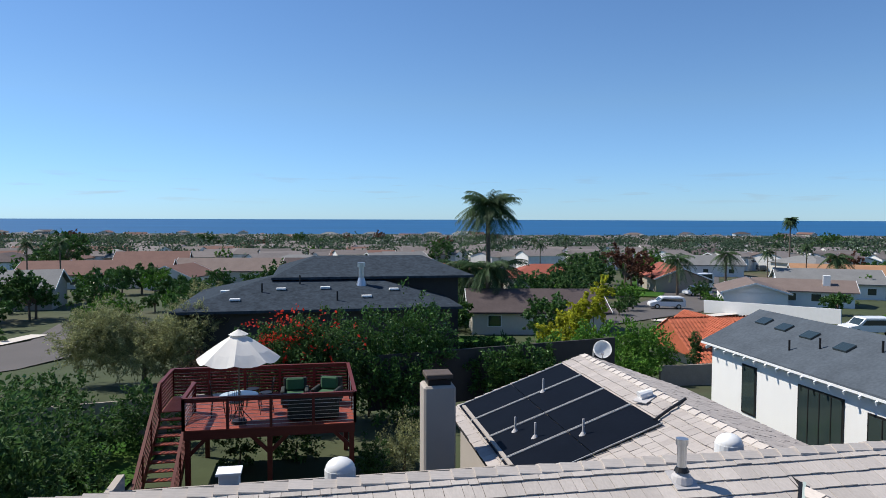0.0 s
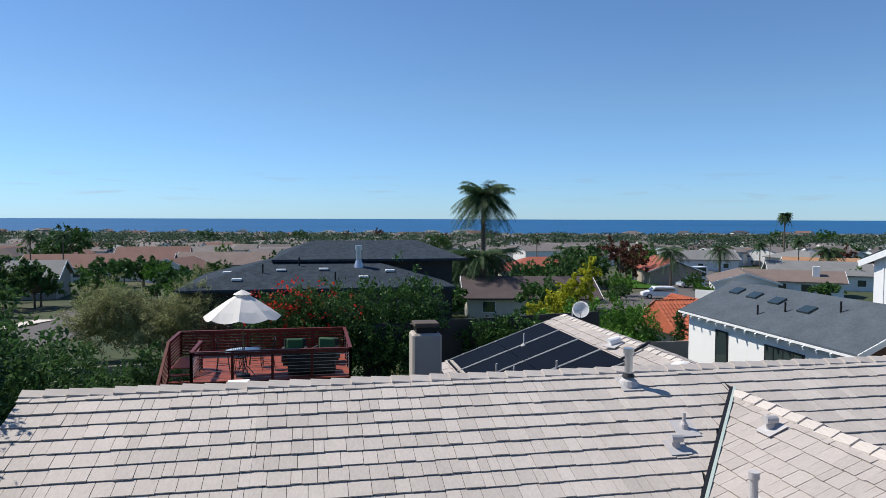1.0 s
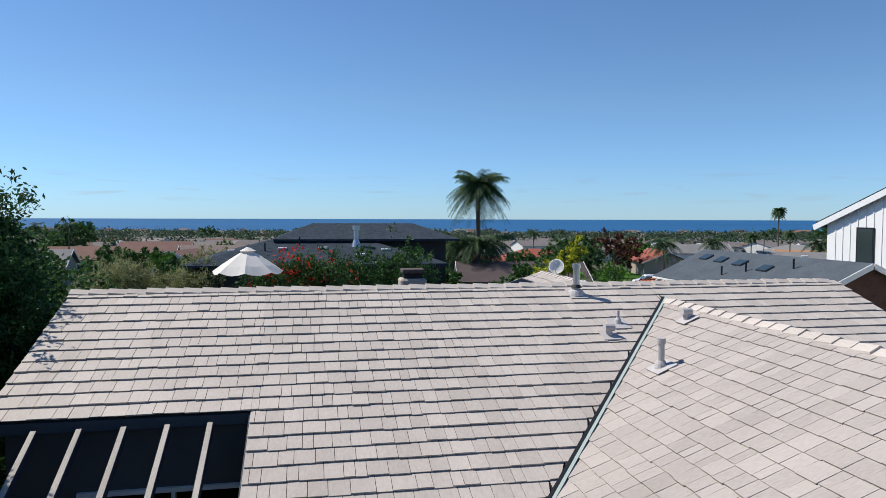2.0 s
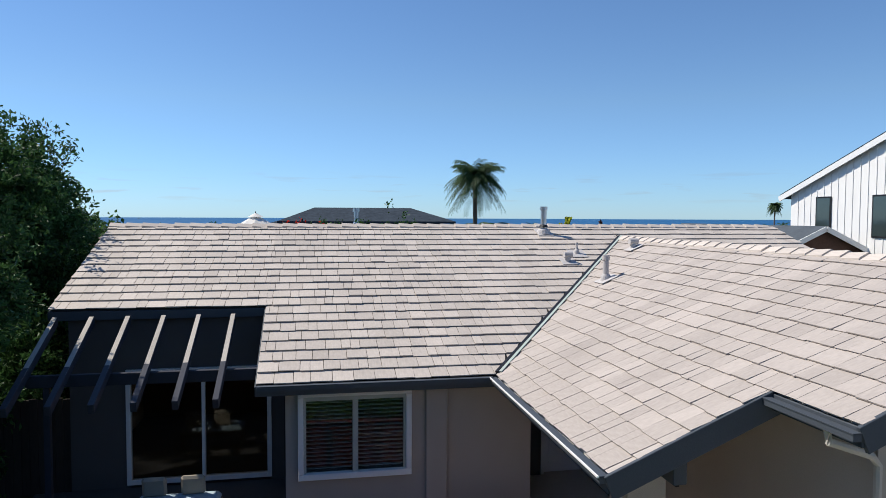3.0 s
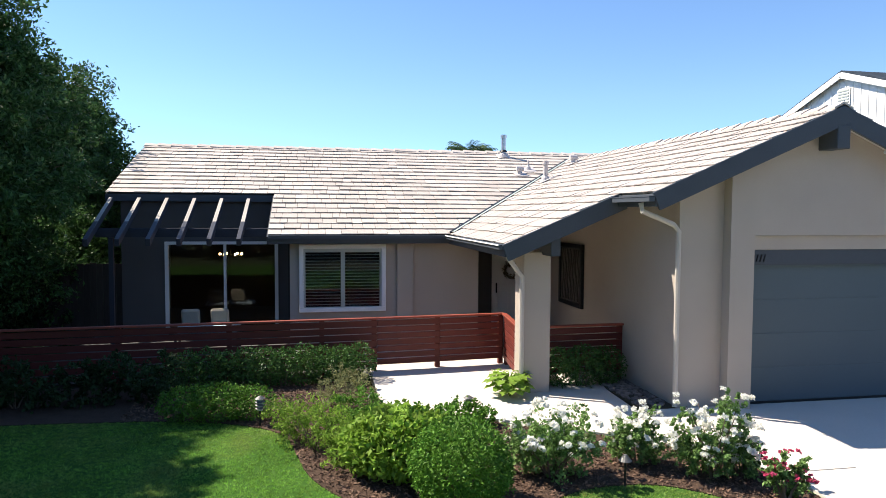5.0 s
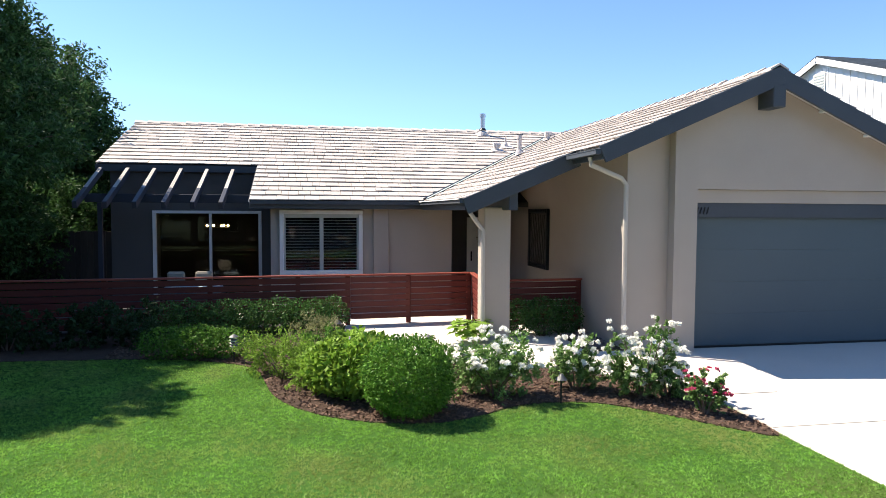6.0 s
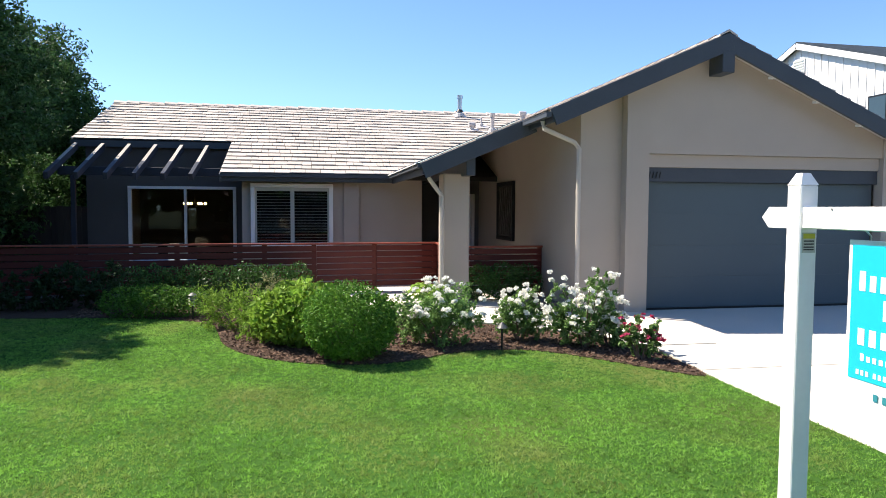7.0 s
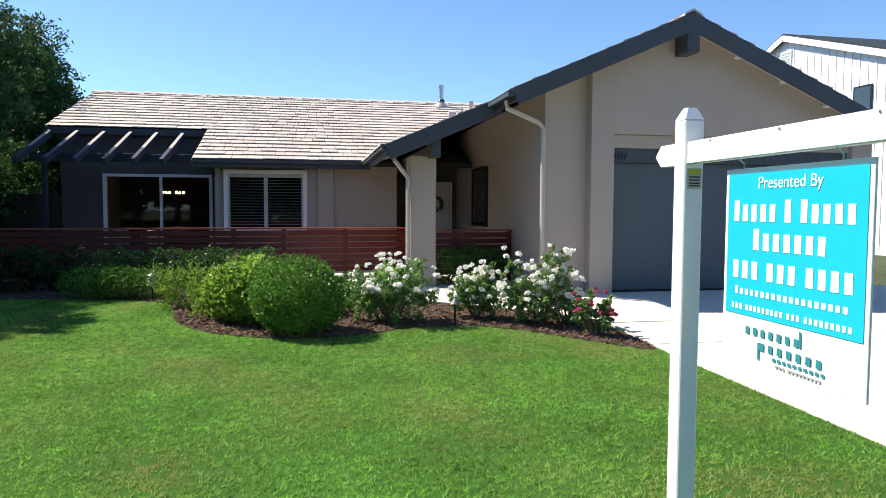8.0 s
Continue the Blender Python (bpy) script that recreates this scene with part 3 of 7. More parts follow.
# garage front with stepped gable
bm = prism([(GX, -0.1), (GX, wing_z(GX) - 0.13), (6.36, wing_z(6.36) - 0.13), (6.36, -0.1)], -0.80, -0.62)
part("garage_wall", bm, STUCCO, house)
bm = prism([(6.30, -0.1), (6.30, wing_z(6.30) - 0.13), (6.70, wing_z(6.70) - 0.13), (6.70, -0.1)], -1.0, -0.80)
part("pilaster", bm, STUCCO, house, "tall stucco pilaster beside the garage door")
bm = prism([(6.70, 2.62), (6.70, wing_z(6.70) - 0.13), (WX, WZ - 0.13), (11.2, wing_z(11.2) - 0.13), (11.2, 2.62)], -0.97, -0.80)
part("gable_wall", bm, STUCCO, house, "stucco gable over the garage door")
part("garage_lintel", box(6.70, 11.2, -0.90, -0.80, 2.40, 2.618, bevel=0.006), STUCCO, house, "paler stucco lintel")
part("door_header", box(6.70, 11.2, -0.87, -0.78, 2.16, 2.397), SLATE_PAINT, house, "slate-painted header with house number marks")
part("pilaster", prism([(11.2, -0.1), (11.2, wing_z(11.2) - 0.13), (11.6, wing_z(11.6) - 0.13), (11.6, -0.1)], -1.0, -0.80), STUCCO, house)
part("garage_side_wall", box(11.44, 11.6, -0.8, 9.0, -0.1, 2.95), STUCCO, house)
door = part("garage_door", box(6.70, 11.2, -0.74, -0.70, 0.0, 2.16), DOOR_PAINT, house, "slate-blue sectional garage door, closed")
for k in range(4):
    part("panel", box(6.72, 11.18, -0.775, -0.742, 0.008 + k * 0.537, 0.008 + k * 0.537 + 0.5358, bevel=0.001), DOOR_PAINT, door)
part("bottom_seal", box(6.70, 11.2, -0.79, -0.73, -0.03, 0.006), BLACK, door)
for k in range(4):
    x = 6.76 + k * 0.062
    part("number_bar", beam((x, -0.878, 2.215), (x + 0.028, -0.878, 2.325), 0.016, 0.014), BLACK, house, "black house number mark")
part("back_wall", box(-4.3, 11.6, 16.4, 16.6, -0.1, 2.7), STUCCO, house)
part("eave_wall", box(11.6, 12.6, 4.9, 5.06, -0.1, 2.5), STUCCO, house)
part("eave_wall", box(12.44, 12.6, 5.06, 16.4, -0.1, 2.6), STUCCO, house)

for x in (8.75, 9.6, 10.45, 11.1):
    part("soffit_light", box(x - 0.045, x + 0.045, -1.29, -1.19, wing_z(x) - 0.285, wing_z(x) - 0.245, bevel=0.008), WHITE, house, "small white light under the gable")

# porch pillar
part("pillar", box(3.50, 3.98, 0.40, 0.86, -0.05, 2.31, bevel=0.02), STUCCO, house, "square stucco porch pillar")

# gutters and downspouts
def gutter(p, q, name="gutter"):
    p, q = Vector(p), Vector(q)
    bm = beam(p, q, 0.085, 0.07)
    beam(p + Vector((0, 0, 0.037)), q + Vector((0, 0, 0.037)), 0.1, 0.012, bm)
    return part(name, bm, SLATE_PAINT, house, "dark metal gutter")


gutter((NOTCH_X + 0.02, EAVE_Y - 0.10, EAVE_Z - 0.05), (WEX - 0.1, EAVE_Y - 0.10, EAVE_Z - 0.05))
gutter((WEX - 0.10, -0.1, EAVE_Z - 0.05), (WEX - 0.10, EAVE_Y - 0.10, EAVE_Z - 0.05))
gutter((4.82, -1.36, wing_z(4.82) - 0.06), (4.82, -0.02, wing_z(4.82) - 0.06))
part("gutter_lip", beam((WEX - 0.16, -0.1, EAVE_Z - 0.015), (WEX - 0.16, EAVE_Y - 0.1, EAVE_Z - 0.015), 0.02, 0.02), WHITE, house)
for top, side in (((4.86, -0.95, wing_z(4.82) - 0.11), (5.52, -0.86)), ((3.2, 0.28, 2.33), (3.46, 0.33))):
    t = Vector(top)
    pts = [t, t + Vector((0.02, 0, -0.12)), Vector((side[0] - 0.08, side[1], t.z - 0.32)), Vector((side[0], side[1], t.z - 0.42)), Vector((side[0], side[1], 0.02))]
    part("downspout", tube(pts, 0.04, sides=8), PIPE_PAINT, house, "painted metal downspout")

# the window with plantation shutters
win = part("window", box(WIN[0], WIN[1], 4.60, 4.717, WIN[3] - 0.09, WIN[3]), WHITE, house, "white-trimmed window with closed slatted blinds")
for x0, x1, z0, z1 in ((WIN[0], WIN[0] + 0.09, WIN[2] + 0.1, WIN[3] - 0.092), (WIN[1] - 0.09, WIN[1], WIN[2] + 0.1, WIN[3] - 0.092), (WIN[0], WIN[1], WIN[2], WIN[2] + 0.098)):
    part("trim", box(x0, x1, 4.60, 4.717, z0, z1, bevel=0.006), WHITE, win)
xm = (WIN[0] + WIN[1]) / 2
SASH = material("grey_green_sash", (0.42, 0.45, 0.41), 0.5, vary=0.05)
for x0, x1, z0, z1 in ((xm - 0.045, xm + 0.045, WIN[2] + 0.1, WIN[3] - 0.172), (WIN[0] + 0.092, WIN[0] + 0.13, WIN[2] + 0.1, WIN[3] - 0.172), (WIN[1] - 0.13, WIN[1] - 0.092, WIN[2] + 0.1, WIN[3] - 0.172), (WIN[0] + 0.09, WIN[1] - 0.09, WIN[3] - 0.17, WIN[3] - 0.092)):
    part("sash", box(x0, x1, 4.66, 4.74, z0, z1), SASH, win)
pane = part("pane", box(WIN[0] + 0.08, WIN[1] - 0.08, 4.745, 4.751, WIN[2] + 0.08, WIN[3] - 0.08), GLASS, win)
pane.visible_shadow = False
BLIND = material("blind_slat", (0.84, 0.85, 0.83), 0.5, vary=0.06)
for lo, hi in ((WIN[0] + 0.13, xm - 0.05), (xm + 0.05, WIN[1] - 0.13)):
    for k in range(17):
        z = WIN[2] + 0.14 + k * 0.068
        part("slat", box(lo, hi, -0.028, 0.028, -0.0045, 0.0045, m=Matrix.Translation((0, 4.80, z)) @ pose(0, 0, 0, 6)), BLIND, win)
# room behind it, indoor darkness painted into its wall colour
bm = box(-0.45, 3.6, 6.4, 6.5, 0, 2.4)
part("inner_wall", bm, ROOM_UNLIT, house)

# sliding glass door on the patio
slide = part("sliding_door", box(SL[0], SL[1], 6.86, 6.99, SL[3] - 0.07, SL[3]), WHITE, house, "white-framed sliding glass door to the patio")
for x0, x1, z0, z1 in ((SL[0], SL[0] + 0.08, SL[2], SL[3] - 0.072), (SL[1] - 0.08, SL[1], SL[2], SL[3] - 0.072), (SL[0] + 0.082, SL[1] - 0.082, SL[2], SL[2] + 0.08), (-1.99, -1.93, SL[2] + 0.082, SL[3] - 0.072)):
    part("frame", box(x0, x1, 6.86, 6.99, z0, z1), WHITE, slide)
pane = part("pane", box(SL[0] + 0.06, SL[1] - 0.06, 6.925, 6.931, SL[2] + 0.06, SL[3] - 0.05), GLASS, slide)
pane.visible_shadow = False

# entry door, white with a wreath
entry = part("entry_door", box(DOOR_A + 0.06, DOOR_B - 0.06, 6.24, 6.29, 0.02, DOOR_H - 0.05), WHITE, house, "white front door with a wreath")
for x0, x1, z0, z1 in ((DOOR_A, DOOR_A + 0.058, 0, DOOR_H), (DOOR_B - 0.058, DOOR_B, 0, DOOR_H), (DOOR_A + 0.06, DOOR_B - 0.06, DOOR_H - 0.048, DOOR_H)):
    part("frame", box(x0, x1, 6.17, 6.23, z0, z1), WHITE, entry)
for x0, x1, z0, z1 in ((4.67, 4.93, 1.15, 1.9), (5.02, 5.28, 1.15, 1.9), (4.67, 4.93, 0.2, 1.0), (5.02, 5.28, 0.2, 1.0)):
    part("panel", box(x0, x1, 6.228, 6.239, z0, z1, bevel=0.004), WHITE, entry)
part("handle", box(4.61, 4.64, 6.17, 6.225, 0.95, 1.2, bevel=0.006), BLACK, entry, "black door handle")
wr = thing("wreath", 5.0, 6.17, 1.5, "dried brown wreath hanging on the front door", "wreath")
ring_at = [(5.0 + 0.17 * math.cos(a) + random.gauss(0, 0.03), 6.17 + random.gauss(0, 0.02), 1.5 + 0.17 * math.sin(a) + random.gauss(0, 0.03)) for a in np.linspace(0, math.tau, 420)]
v, f = leaf_arrays(np.array(ring_at), 0.06)
sheet("leaves", v, f, leaf_mat("dry_leaf", (0.17, 0.12, 0.07)), wr)

# the framed relief on the porch wall
art = thing("wall_art", GX - 0.03, 3.5, 1.6, "dark carved metal panel on the porch wall", "wall art")
part("backing", box(GX - 0.03, GX - 0.004, 2.92, 4.12, 1.02, 2.26), material("weathered_panel", (0.11, 0.098, 0.09), 0.7, vary=0.5, scale=6, grain=30), art)
for y0, y1, z0, z1 in ((2.86, 2.95, 0.98, 2.3), (4.09, 4.18, 0.98, 2.3), (2.952, 4.088, 2.21, 2.3), (2.952, 4.088, 0.98, 1.07)):
    part("frame", box(GX - 0.07, GX - 0.002, y0, y1, z0, z1, bevel=0.01), BLACK, art)
BRONZE = material("dark_bronze", (0.07, 0.062, 0.055), 0.5, metal=0.5, vary=0.4, scale=8)
for k in range(7):
    y = 3.08 + k * 0.145
    pts = [(GX - 0.045, y + 0.05 * math.sin(j * 1.1 + k), 1.1 + j * 0.12) for j in range(10)]
    part("scroll", tube(pts, 0.014, sides=6), BRONZE, art)

# pergola over the patio
BLEACHED = material("bleached_wood", (0.42, 0.385, 0.34), 0.85, vary=0.4, scale=2, grain=35, bump=0.4, stretch=(3, 0.3, 1))
# slate paint made darker, with the trees' shade put into the colour
PERGOLA_SHADED = material("shade_darkened_slate_paint", (0.036, 0.039, 0.051), 0.6, vary=0.2, scale=2, grain=50, bump=0.2)
perg = thing("pergola", -2.6, 4.6, 0, "slate-painted pergola with open rafters, tree shade in its colour", "pergola")
part("beam", beam((-4.3, 5.0, 2.49), (-0.7, 5.0, 2.49), 0.09, 0.19, bevel=0.006), PERGOLA_SHADED, perg)
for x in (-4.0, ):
    part("post", box(x - 0.045, x + 0.045, 4.955, 5.045, 0, 2.39), PERGOLA_SHADED, perg)
for k in range(6):
    x, x_top = -1.32 - 0.566 * k, -1.38 - 0.614 * k
    top = main_z(NOTCH_Y) - 0.2
    raf = part("rafter", beam((x_top, 6.72, top), (x, 3.82, 2.33), 0.088, 0.15, bevel=0.006), PERGOLA_SHADED, perg)
    part("worn_top", beam((x_top, 6.70, top + 0.079), (x, 3.86, 2.409), 0.076, 0.008), BLEACHED, raf, "sun-bleached bare wood on top")

# roof vents
def flue(name, x, y, h, r, mat, label, cap=True, base=0.15):
    z = max(main_z(y) if y < RIDGE_Y else 0, wing_z(x) if y < 9.9 else 0)
    ob = thing(name, x, y, z, label, "roof vent")
    part("flashing", tube([(x, y, z + 0.0), (x, y, z + 0.1), (x, y, z + 0.15)], [base, base * 0.8, r * 1.2], sides=14), LEAD, ob)
    slope = PITCH if wing_z(x) < main_z(y) else 0
    m = Matrix.Translation((x, y, z + 0.045)) @ (pose(0, 0, 0, math.degrees(math.atan(PITCH))) if slope else pose(0, 0, 0, 0, -math.degrees(math.atan(WPITCH))))
    part("plate", box(-0.2, 0.2, -0.24, 0.2, -0.006, 0.006, m=m), LEAD, ob)
    part("pipe", tube([(x, y, z + 0.1), (x, y, z + h)], r, sides=14), mat, ob)
    if cap:
        part("cap", tube([(x, y, z + h), (x, y, z + h + 0.1)], r * 1.3, sides=14), mat, ob)
    return ob


fl = flue("flue_pipe", 5.92, 10.3, 0.6, 0.075, STEEL, "galvanised flue pipe with a cap on the tiled roof", base=0.19)
zf = main_z(10.3)
part("storm_collar", tube([(5.92, 10.3, zf + 0.17), (5.92, 10.3, zf + 0.24)], [0.125, 0.085], sides=14), BLACK, fl, "dark storm collar")
flue("vent_pipe", 6.32, 9.02, 0.3, 0.03, LEAD, "small painted vent pipe on the tiled roof", cap=False, base=0.08)
flue("vent_pipe", 6.08, 6.8, 0.44, 0.06, LEAD, "painted vent pipe with a collar on the tiled roof", base=0.12)


def elbow_vent(x, y):
    z = max(main_z(y), wing_z(x))
    ob = thing("roof_vent", x, y, z, "squat hooded painted roof vent", "roof vent")
    part("base", box(-0.18, 0.18, -0.2, 0.16, -0.006, 0.006, m=Matrix.Translation((x, y, z + 0.05)) @ pose(0, 0, 0, math.degrees(math.atan(PITCH)) if main_z(y) >= wing_z(x) else 0, 0 if main_z(y) >= wing_z(x) else -math.degrees(math.atan(WPITCH)))), LEAD, ob)
    part("neck", tube([(x, y, z), (x, y, z + 0.17)], 0.065, sides=12), LEAD, ob)
    part("hood", tube([(x - 0.1, y, z + 0.19), (x + 0.1, y, z + 0.19)], 0.075, sides=12), LEAD, ob)


elbow_vent(5.93, 8.58)
elbow_vent(7.4, 8.25)


# ---- fences of red-stained slats ----
def slat_fence(p, q, z0, z1, label, posts=(), slats=7, gap=0.018, cap=True):
    p, q = Vector((*p, 0)), Vector((*q, 0))
    ob = thing("slat_fence", p.x, p.y, z0, label, "fence", "red slat fences round the patio")
    d = (q - p).normalized()
    side = Vector((-d.y, d.x, 0))
    step = (z1 - z0 - 0.06) / slats
    for k in range(slats):
        z = z0 + 0.03 + step * (k + 0.5)
        part("slat", beam(p + Vector((0, 0, z)), q + Vector((0, 0, z)), 0.022, step - gap, bevel=0.003), RED_WOOD, ob)
    if cap:
        # the deck's lighter red on the cap stands in for sun glinting along it
        part("cap_rail", beam(p + Vector((0, 0, z1)) - d * 0.03, q + Vector((0, 0, z1)) + d * 0.03, 0.10, 0.035, bevel=0.004), RED_DECK, ob)
    for u in posts:
        c = p + (q - p) * u + side * 0.055
        part("post", box(c.x - 0.045, c.x + 0.045, c.y - 0.045, c.y + 0.045, -0.1, z1 - 0.02), RED_WOOD, ob)
    return ob


slat_fence((-8.8, 1.75), (1.298, 2.38), 0.02, 0.97, "long red-stained horizontal slat fence before the patio", (0.02, 0.2, 0.38, 0.56, 0.74, 0.9, 0.995))
slat_fence((1.302, 2.38), (2.49, 2.48), 0.06, 0.97, "red-stained slat gate panel, closed", (0.985,))
slat_fence((2.51, 2.48), (3.78, 2.60), 0.06, 0.97, "red-stained slat gate panel beside the pillar, closed", (0.98,))
slat_fence((3.80, 2.56), (3.62, 0.9), 0.06, 0.97, "short red-stained slat fence meeting the porch pillar", (0.02,))
slat_fence((3.99, 0.98), (5.56, 1.06), 0.1, 0.97, "red-stained slat fence between pillar and porch wall", (0.99,))


# ---- plants of the front bed ----
def shrub(name, label, x, y, z, lobes, n, size, mat, narrow=0.5, fill=0.35, ragged=0.14, stems=5, category="shrub", spread=0.2):
    ob = thing(name, x, y, z, label, category)
    top = max(l[2] for l in lobes)
    bm = bmesh.new()
    for k in range(stems):
        a = math.tau * k / stems + random.uniform(-0.3, 0.3)
        tube([(x + 0.03 * math.cos(a), y + 0.03 * math.sin(a), z - 0.02), (x + spread * 0.6 * math.cos(a), y + spread * 0.6 * math.sin(a), z + top * 0.5), (x + spread * 1.3 * math.cos(a), y + spread * 1.3 * math.sin(a), z + top)], [0.014, 0.01, 0.005], bm, sides=5)
    part("stem", bm, BARK, ob)
    crown("leaves", [(x + l[0], y + l[1], z + l[2], *l[3:]) for l in lobes], n, size, mat, ob, narrow=narrow, fill=fill, ragged=ragged)
    return ob


def flowers(ob, lobes, count, petals, mat, radius, name="flower"):
    """Separate double blooms, each a cluster of cupped petals."""
    at, d = clump_points(lobes, count, 0.05, 0.2)
    shared = []
    for k in range(3):
        c = RNG.normal(size=(petals, 3))
        c /= np.linalg.norm(c, axis=1, keepdims=True)
        c[:, 2] = np.abs(c[:, 2]) * 0.8 - 0.15
        v, f = leaf_arrays(c * radius * RNG.uniform(0.35, 1, (petals, 1)), radius * 0.95, c * 0.4, 0.9)
        me = sheet(name, v, f, mat)
        shared.append(me.data)
        bpy.data.objects.remove(me)
    inv = ob.matrix_basis.inverted()
    for k in range(count):
        o = new(name, shared[k % 3])
        o.parent = ob
        o.matrix_parent_inverse = inv
        o.matrix_basis = pose(*at[k], random.uniform(-30, 30), random.uniform(-30, 30), random.uniform(0, 360)) @ Matrix.Scale(random.uniform(0.7, 1.25), 4)


G = lambda x, y: bed_z(x, y)
shrub("boxwood_ball", "clipped round bright green boxwood ball on the mulch bed", 1.62, -3.5, G(1.62, -3.5), [(0, 0, 0.44, 0.53, 0.53, 0.46), (0.05, 0, 0.3, 0.5, 0.5, 0.3)], 12000, 0.046, LEAF_BRIGHT, fill=0.2, ragged=0.06)
shrub("hydrangea_bush", "rounded lime-green broad-leaved bush on the mulch bed", 1.06, -2.7, G(1.06, -2.7), [(0, 0, 0.42, 0.5, 0.5, 0.42), (-0.25, 0.15, 0.35, 0.4, 0.4, 0.33), (0.3, 0.1, 0.38, 0.38, 0.38, 0.36)], 5600, 0.082, LEAF_LIME, 0.65, ragged=0.1)
shrub("light_bush", "loose light green bush with fine leaves", 0.15, -1.55, G(0.15, -1.55), [(0, 0, 0.33, 0.5, 0.45, 0.33), (-0.35, 0.35, 0.28, 0.35, 0.35, 0.27), (0.3, -0.3, 0.3, 0.35, 0.35, 0.28), (0.4, -0.75, 0.22, 0.3, 0.3, 0.2)], 5200, 0.055, LEAF_LIME, 0.35, ragged=0.25)
shrub("silver_bush", "grey-green feathery shrub on the mulch bed", 0.62, 0.25, G(0.62, 0.25), [(0, 0, 0.32, 0.34, 0.34, 0.32), (-0.2, -0.3, 0.25, 0.3, 0.3, 0.25)], 2600, 0.06, LEAF_OLIVE, 0.2, ragged=0.3)
shrub("low_shrub", "low spreading green shrub on the mulch bed", 0.75, -0.9, G(0.75, -0.9), [(0, 0, 0.25, 0.42, 0.4, 0.25), (0.2, -0.4, 0.22, 0.35, 0.35, 0.22)], 2600, 0.06, LEAF_BRIGHT, 0.4, ragged=0.22)
shrub("clipped_hedge", "low clipped green hedge at the lawn edge", -1.2, -0.1, G(-1.2, -0.1), [(-0.45, 0, 0.24, 0.42, 0.38, 0.26), (0.0, -0.02, 0.25, 0.45, 0.4, 0.27), (0.42, -0.05, 0.23, 0.4, 0.36, 0.25)], 5200, 0.05, LEAF_BRIGHT, ragged=0.08, category="hedge")
lobes = [(-1.6 + 0.32 * k, 0.02 * k, 0.34, 0.3, 0.34, 0.35 + 0.03 * math.sin(k * 2.3)) for k in range(10)]
shrub("hedge", "dark green clipped hedge along the slat fence", -0.35, 1.62, G(-0.35, 1.62) - 0.02, lobes, 12000, 0.055, LEAF_HEDGE, ragged=0.07, category="hedge")
shrub("hedge", "dark green clipped hedge before the porch fence", 4.7, 0.68, 0.0, [(-0.45, 0, 0.33, 0.33, 0.3, 0.34), (0.0, 0, 0.35, 0.35, 0.3, 0.36), (0.42, 0.02, 0.33, 0.33, 0.3, 0.33)], 4200, 0.055, LEAF_HEDGE, ragged=0.08, category="hedge")
shrub("ground_cover_bush", "low bright green bush beside the walkway", 2.0, -1.35, G(2.0, -1.35), [(0, 0, 0.2, 0.45, 0.35, 0.22), (-0.5, -0.15, 0.2, 0.4, 0.35, 0.22), (0.45, 0.2, 0.15, 0.3, 0.25, 0.16)], 3800, 0.06, LEAF_BRIGHT, 0.6, ragged=0.18)
shrub("ground_cover_bush", "low bright green bush behind the round shrubs", 1.45, -2.1, G(1.45, -2.1), [(0, 0, 0.22, 0.45, 0.35, 0.24), (0.6, -0.1, 0.18, 0.35, 0.3, 0.2)], 2600, 0.06, LEAF_BRIGHT, 0.6, ragged=0.2)

# a big-leaved plant at the pillar
ob = thing("philodendron", 3.25, 0.25, -0.02, "bright green philodendron with large lobed leaves by the pillar", "plant")
for k in range(74):
    a, r = k * 2.4, random.uniform(0.03, 0.3)
    tip_at = Vector((3.25 + r * math.cos(a), 0.25 + r * math.sin(a), random.uniform(0.14, 0.36)))
    part("stalk", tube([(3.25, 0.25, -0.02), ((3.25 + tip_at.x) / 2, (0.25 + tip_at.y) / 2, tip_at.z), tip_at], 0.008, sides=5), LEAF_LIME, ob)
    out = Vector((math.cos(a), math.sin(a), -0.25)).normalized()
    side = Vector((-math.sin(a), math.cos(a), 0))
    bm = bmesh.new()
    rim = [(0, 0), (0.05, 0.085), (0.08, 0.05), (0.12, 0.085), (0.15, 0.045), (0.2, 0)]
    pts = [tip_at + out * u + side * w + Vector((0, 0, 0.03 * w / 0.09)) for u, w in rim] + [tip_at + out * u - side * w + Vector((0, 0, 0.03 * w / 0.09)) for u, w in rim[-2:0:-1]]
    bm.faces.new([bm.verts.new(p) for p in pts])
    bmesh.ops.triangulate(bm, faces=bm.faces)
    part("leaf", bm, LEAF_LIME, ob)


def rose(label, x, y, w, h, n, blooms, mat, bloom_r, tall=()):
    z = G(x, y)
    lobes = [(0, 0, h * 0.46, w * 0.38, w * 0.36, h * 0.44), (-w * 0.25, 0.05, h * 0.44, w * 0.28, w * 0.28, h * 0.38), (w * 0.26, -0.03, h * 0.42, w * 0.26, w * 0.28, h * 0.4), *tall]
    ob = shrub("rose_bush", label, x, y, z, lobes, int(n * 1.35), 0.052, LEAF_ROSE, 0.6, fill=0.6, ragged=0.3, stems=9, category="rose bush", spread=w * 0.25)
    tops = [(x + l[0], y + l[1], z + l[2] + 0.03, l[3] * 1.05, l[4] * 1.05, l[5] * 1.05) for l in lobes]
    at = [(a, b, c + 0.15 * h, d, e, f * 0.85) for a, b, c, d, e, f in tops]
    flowers(ob, at, int(blooms * 1.6), 24, mat, bloom_r * 0.95)


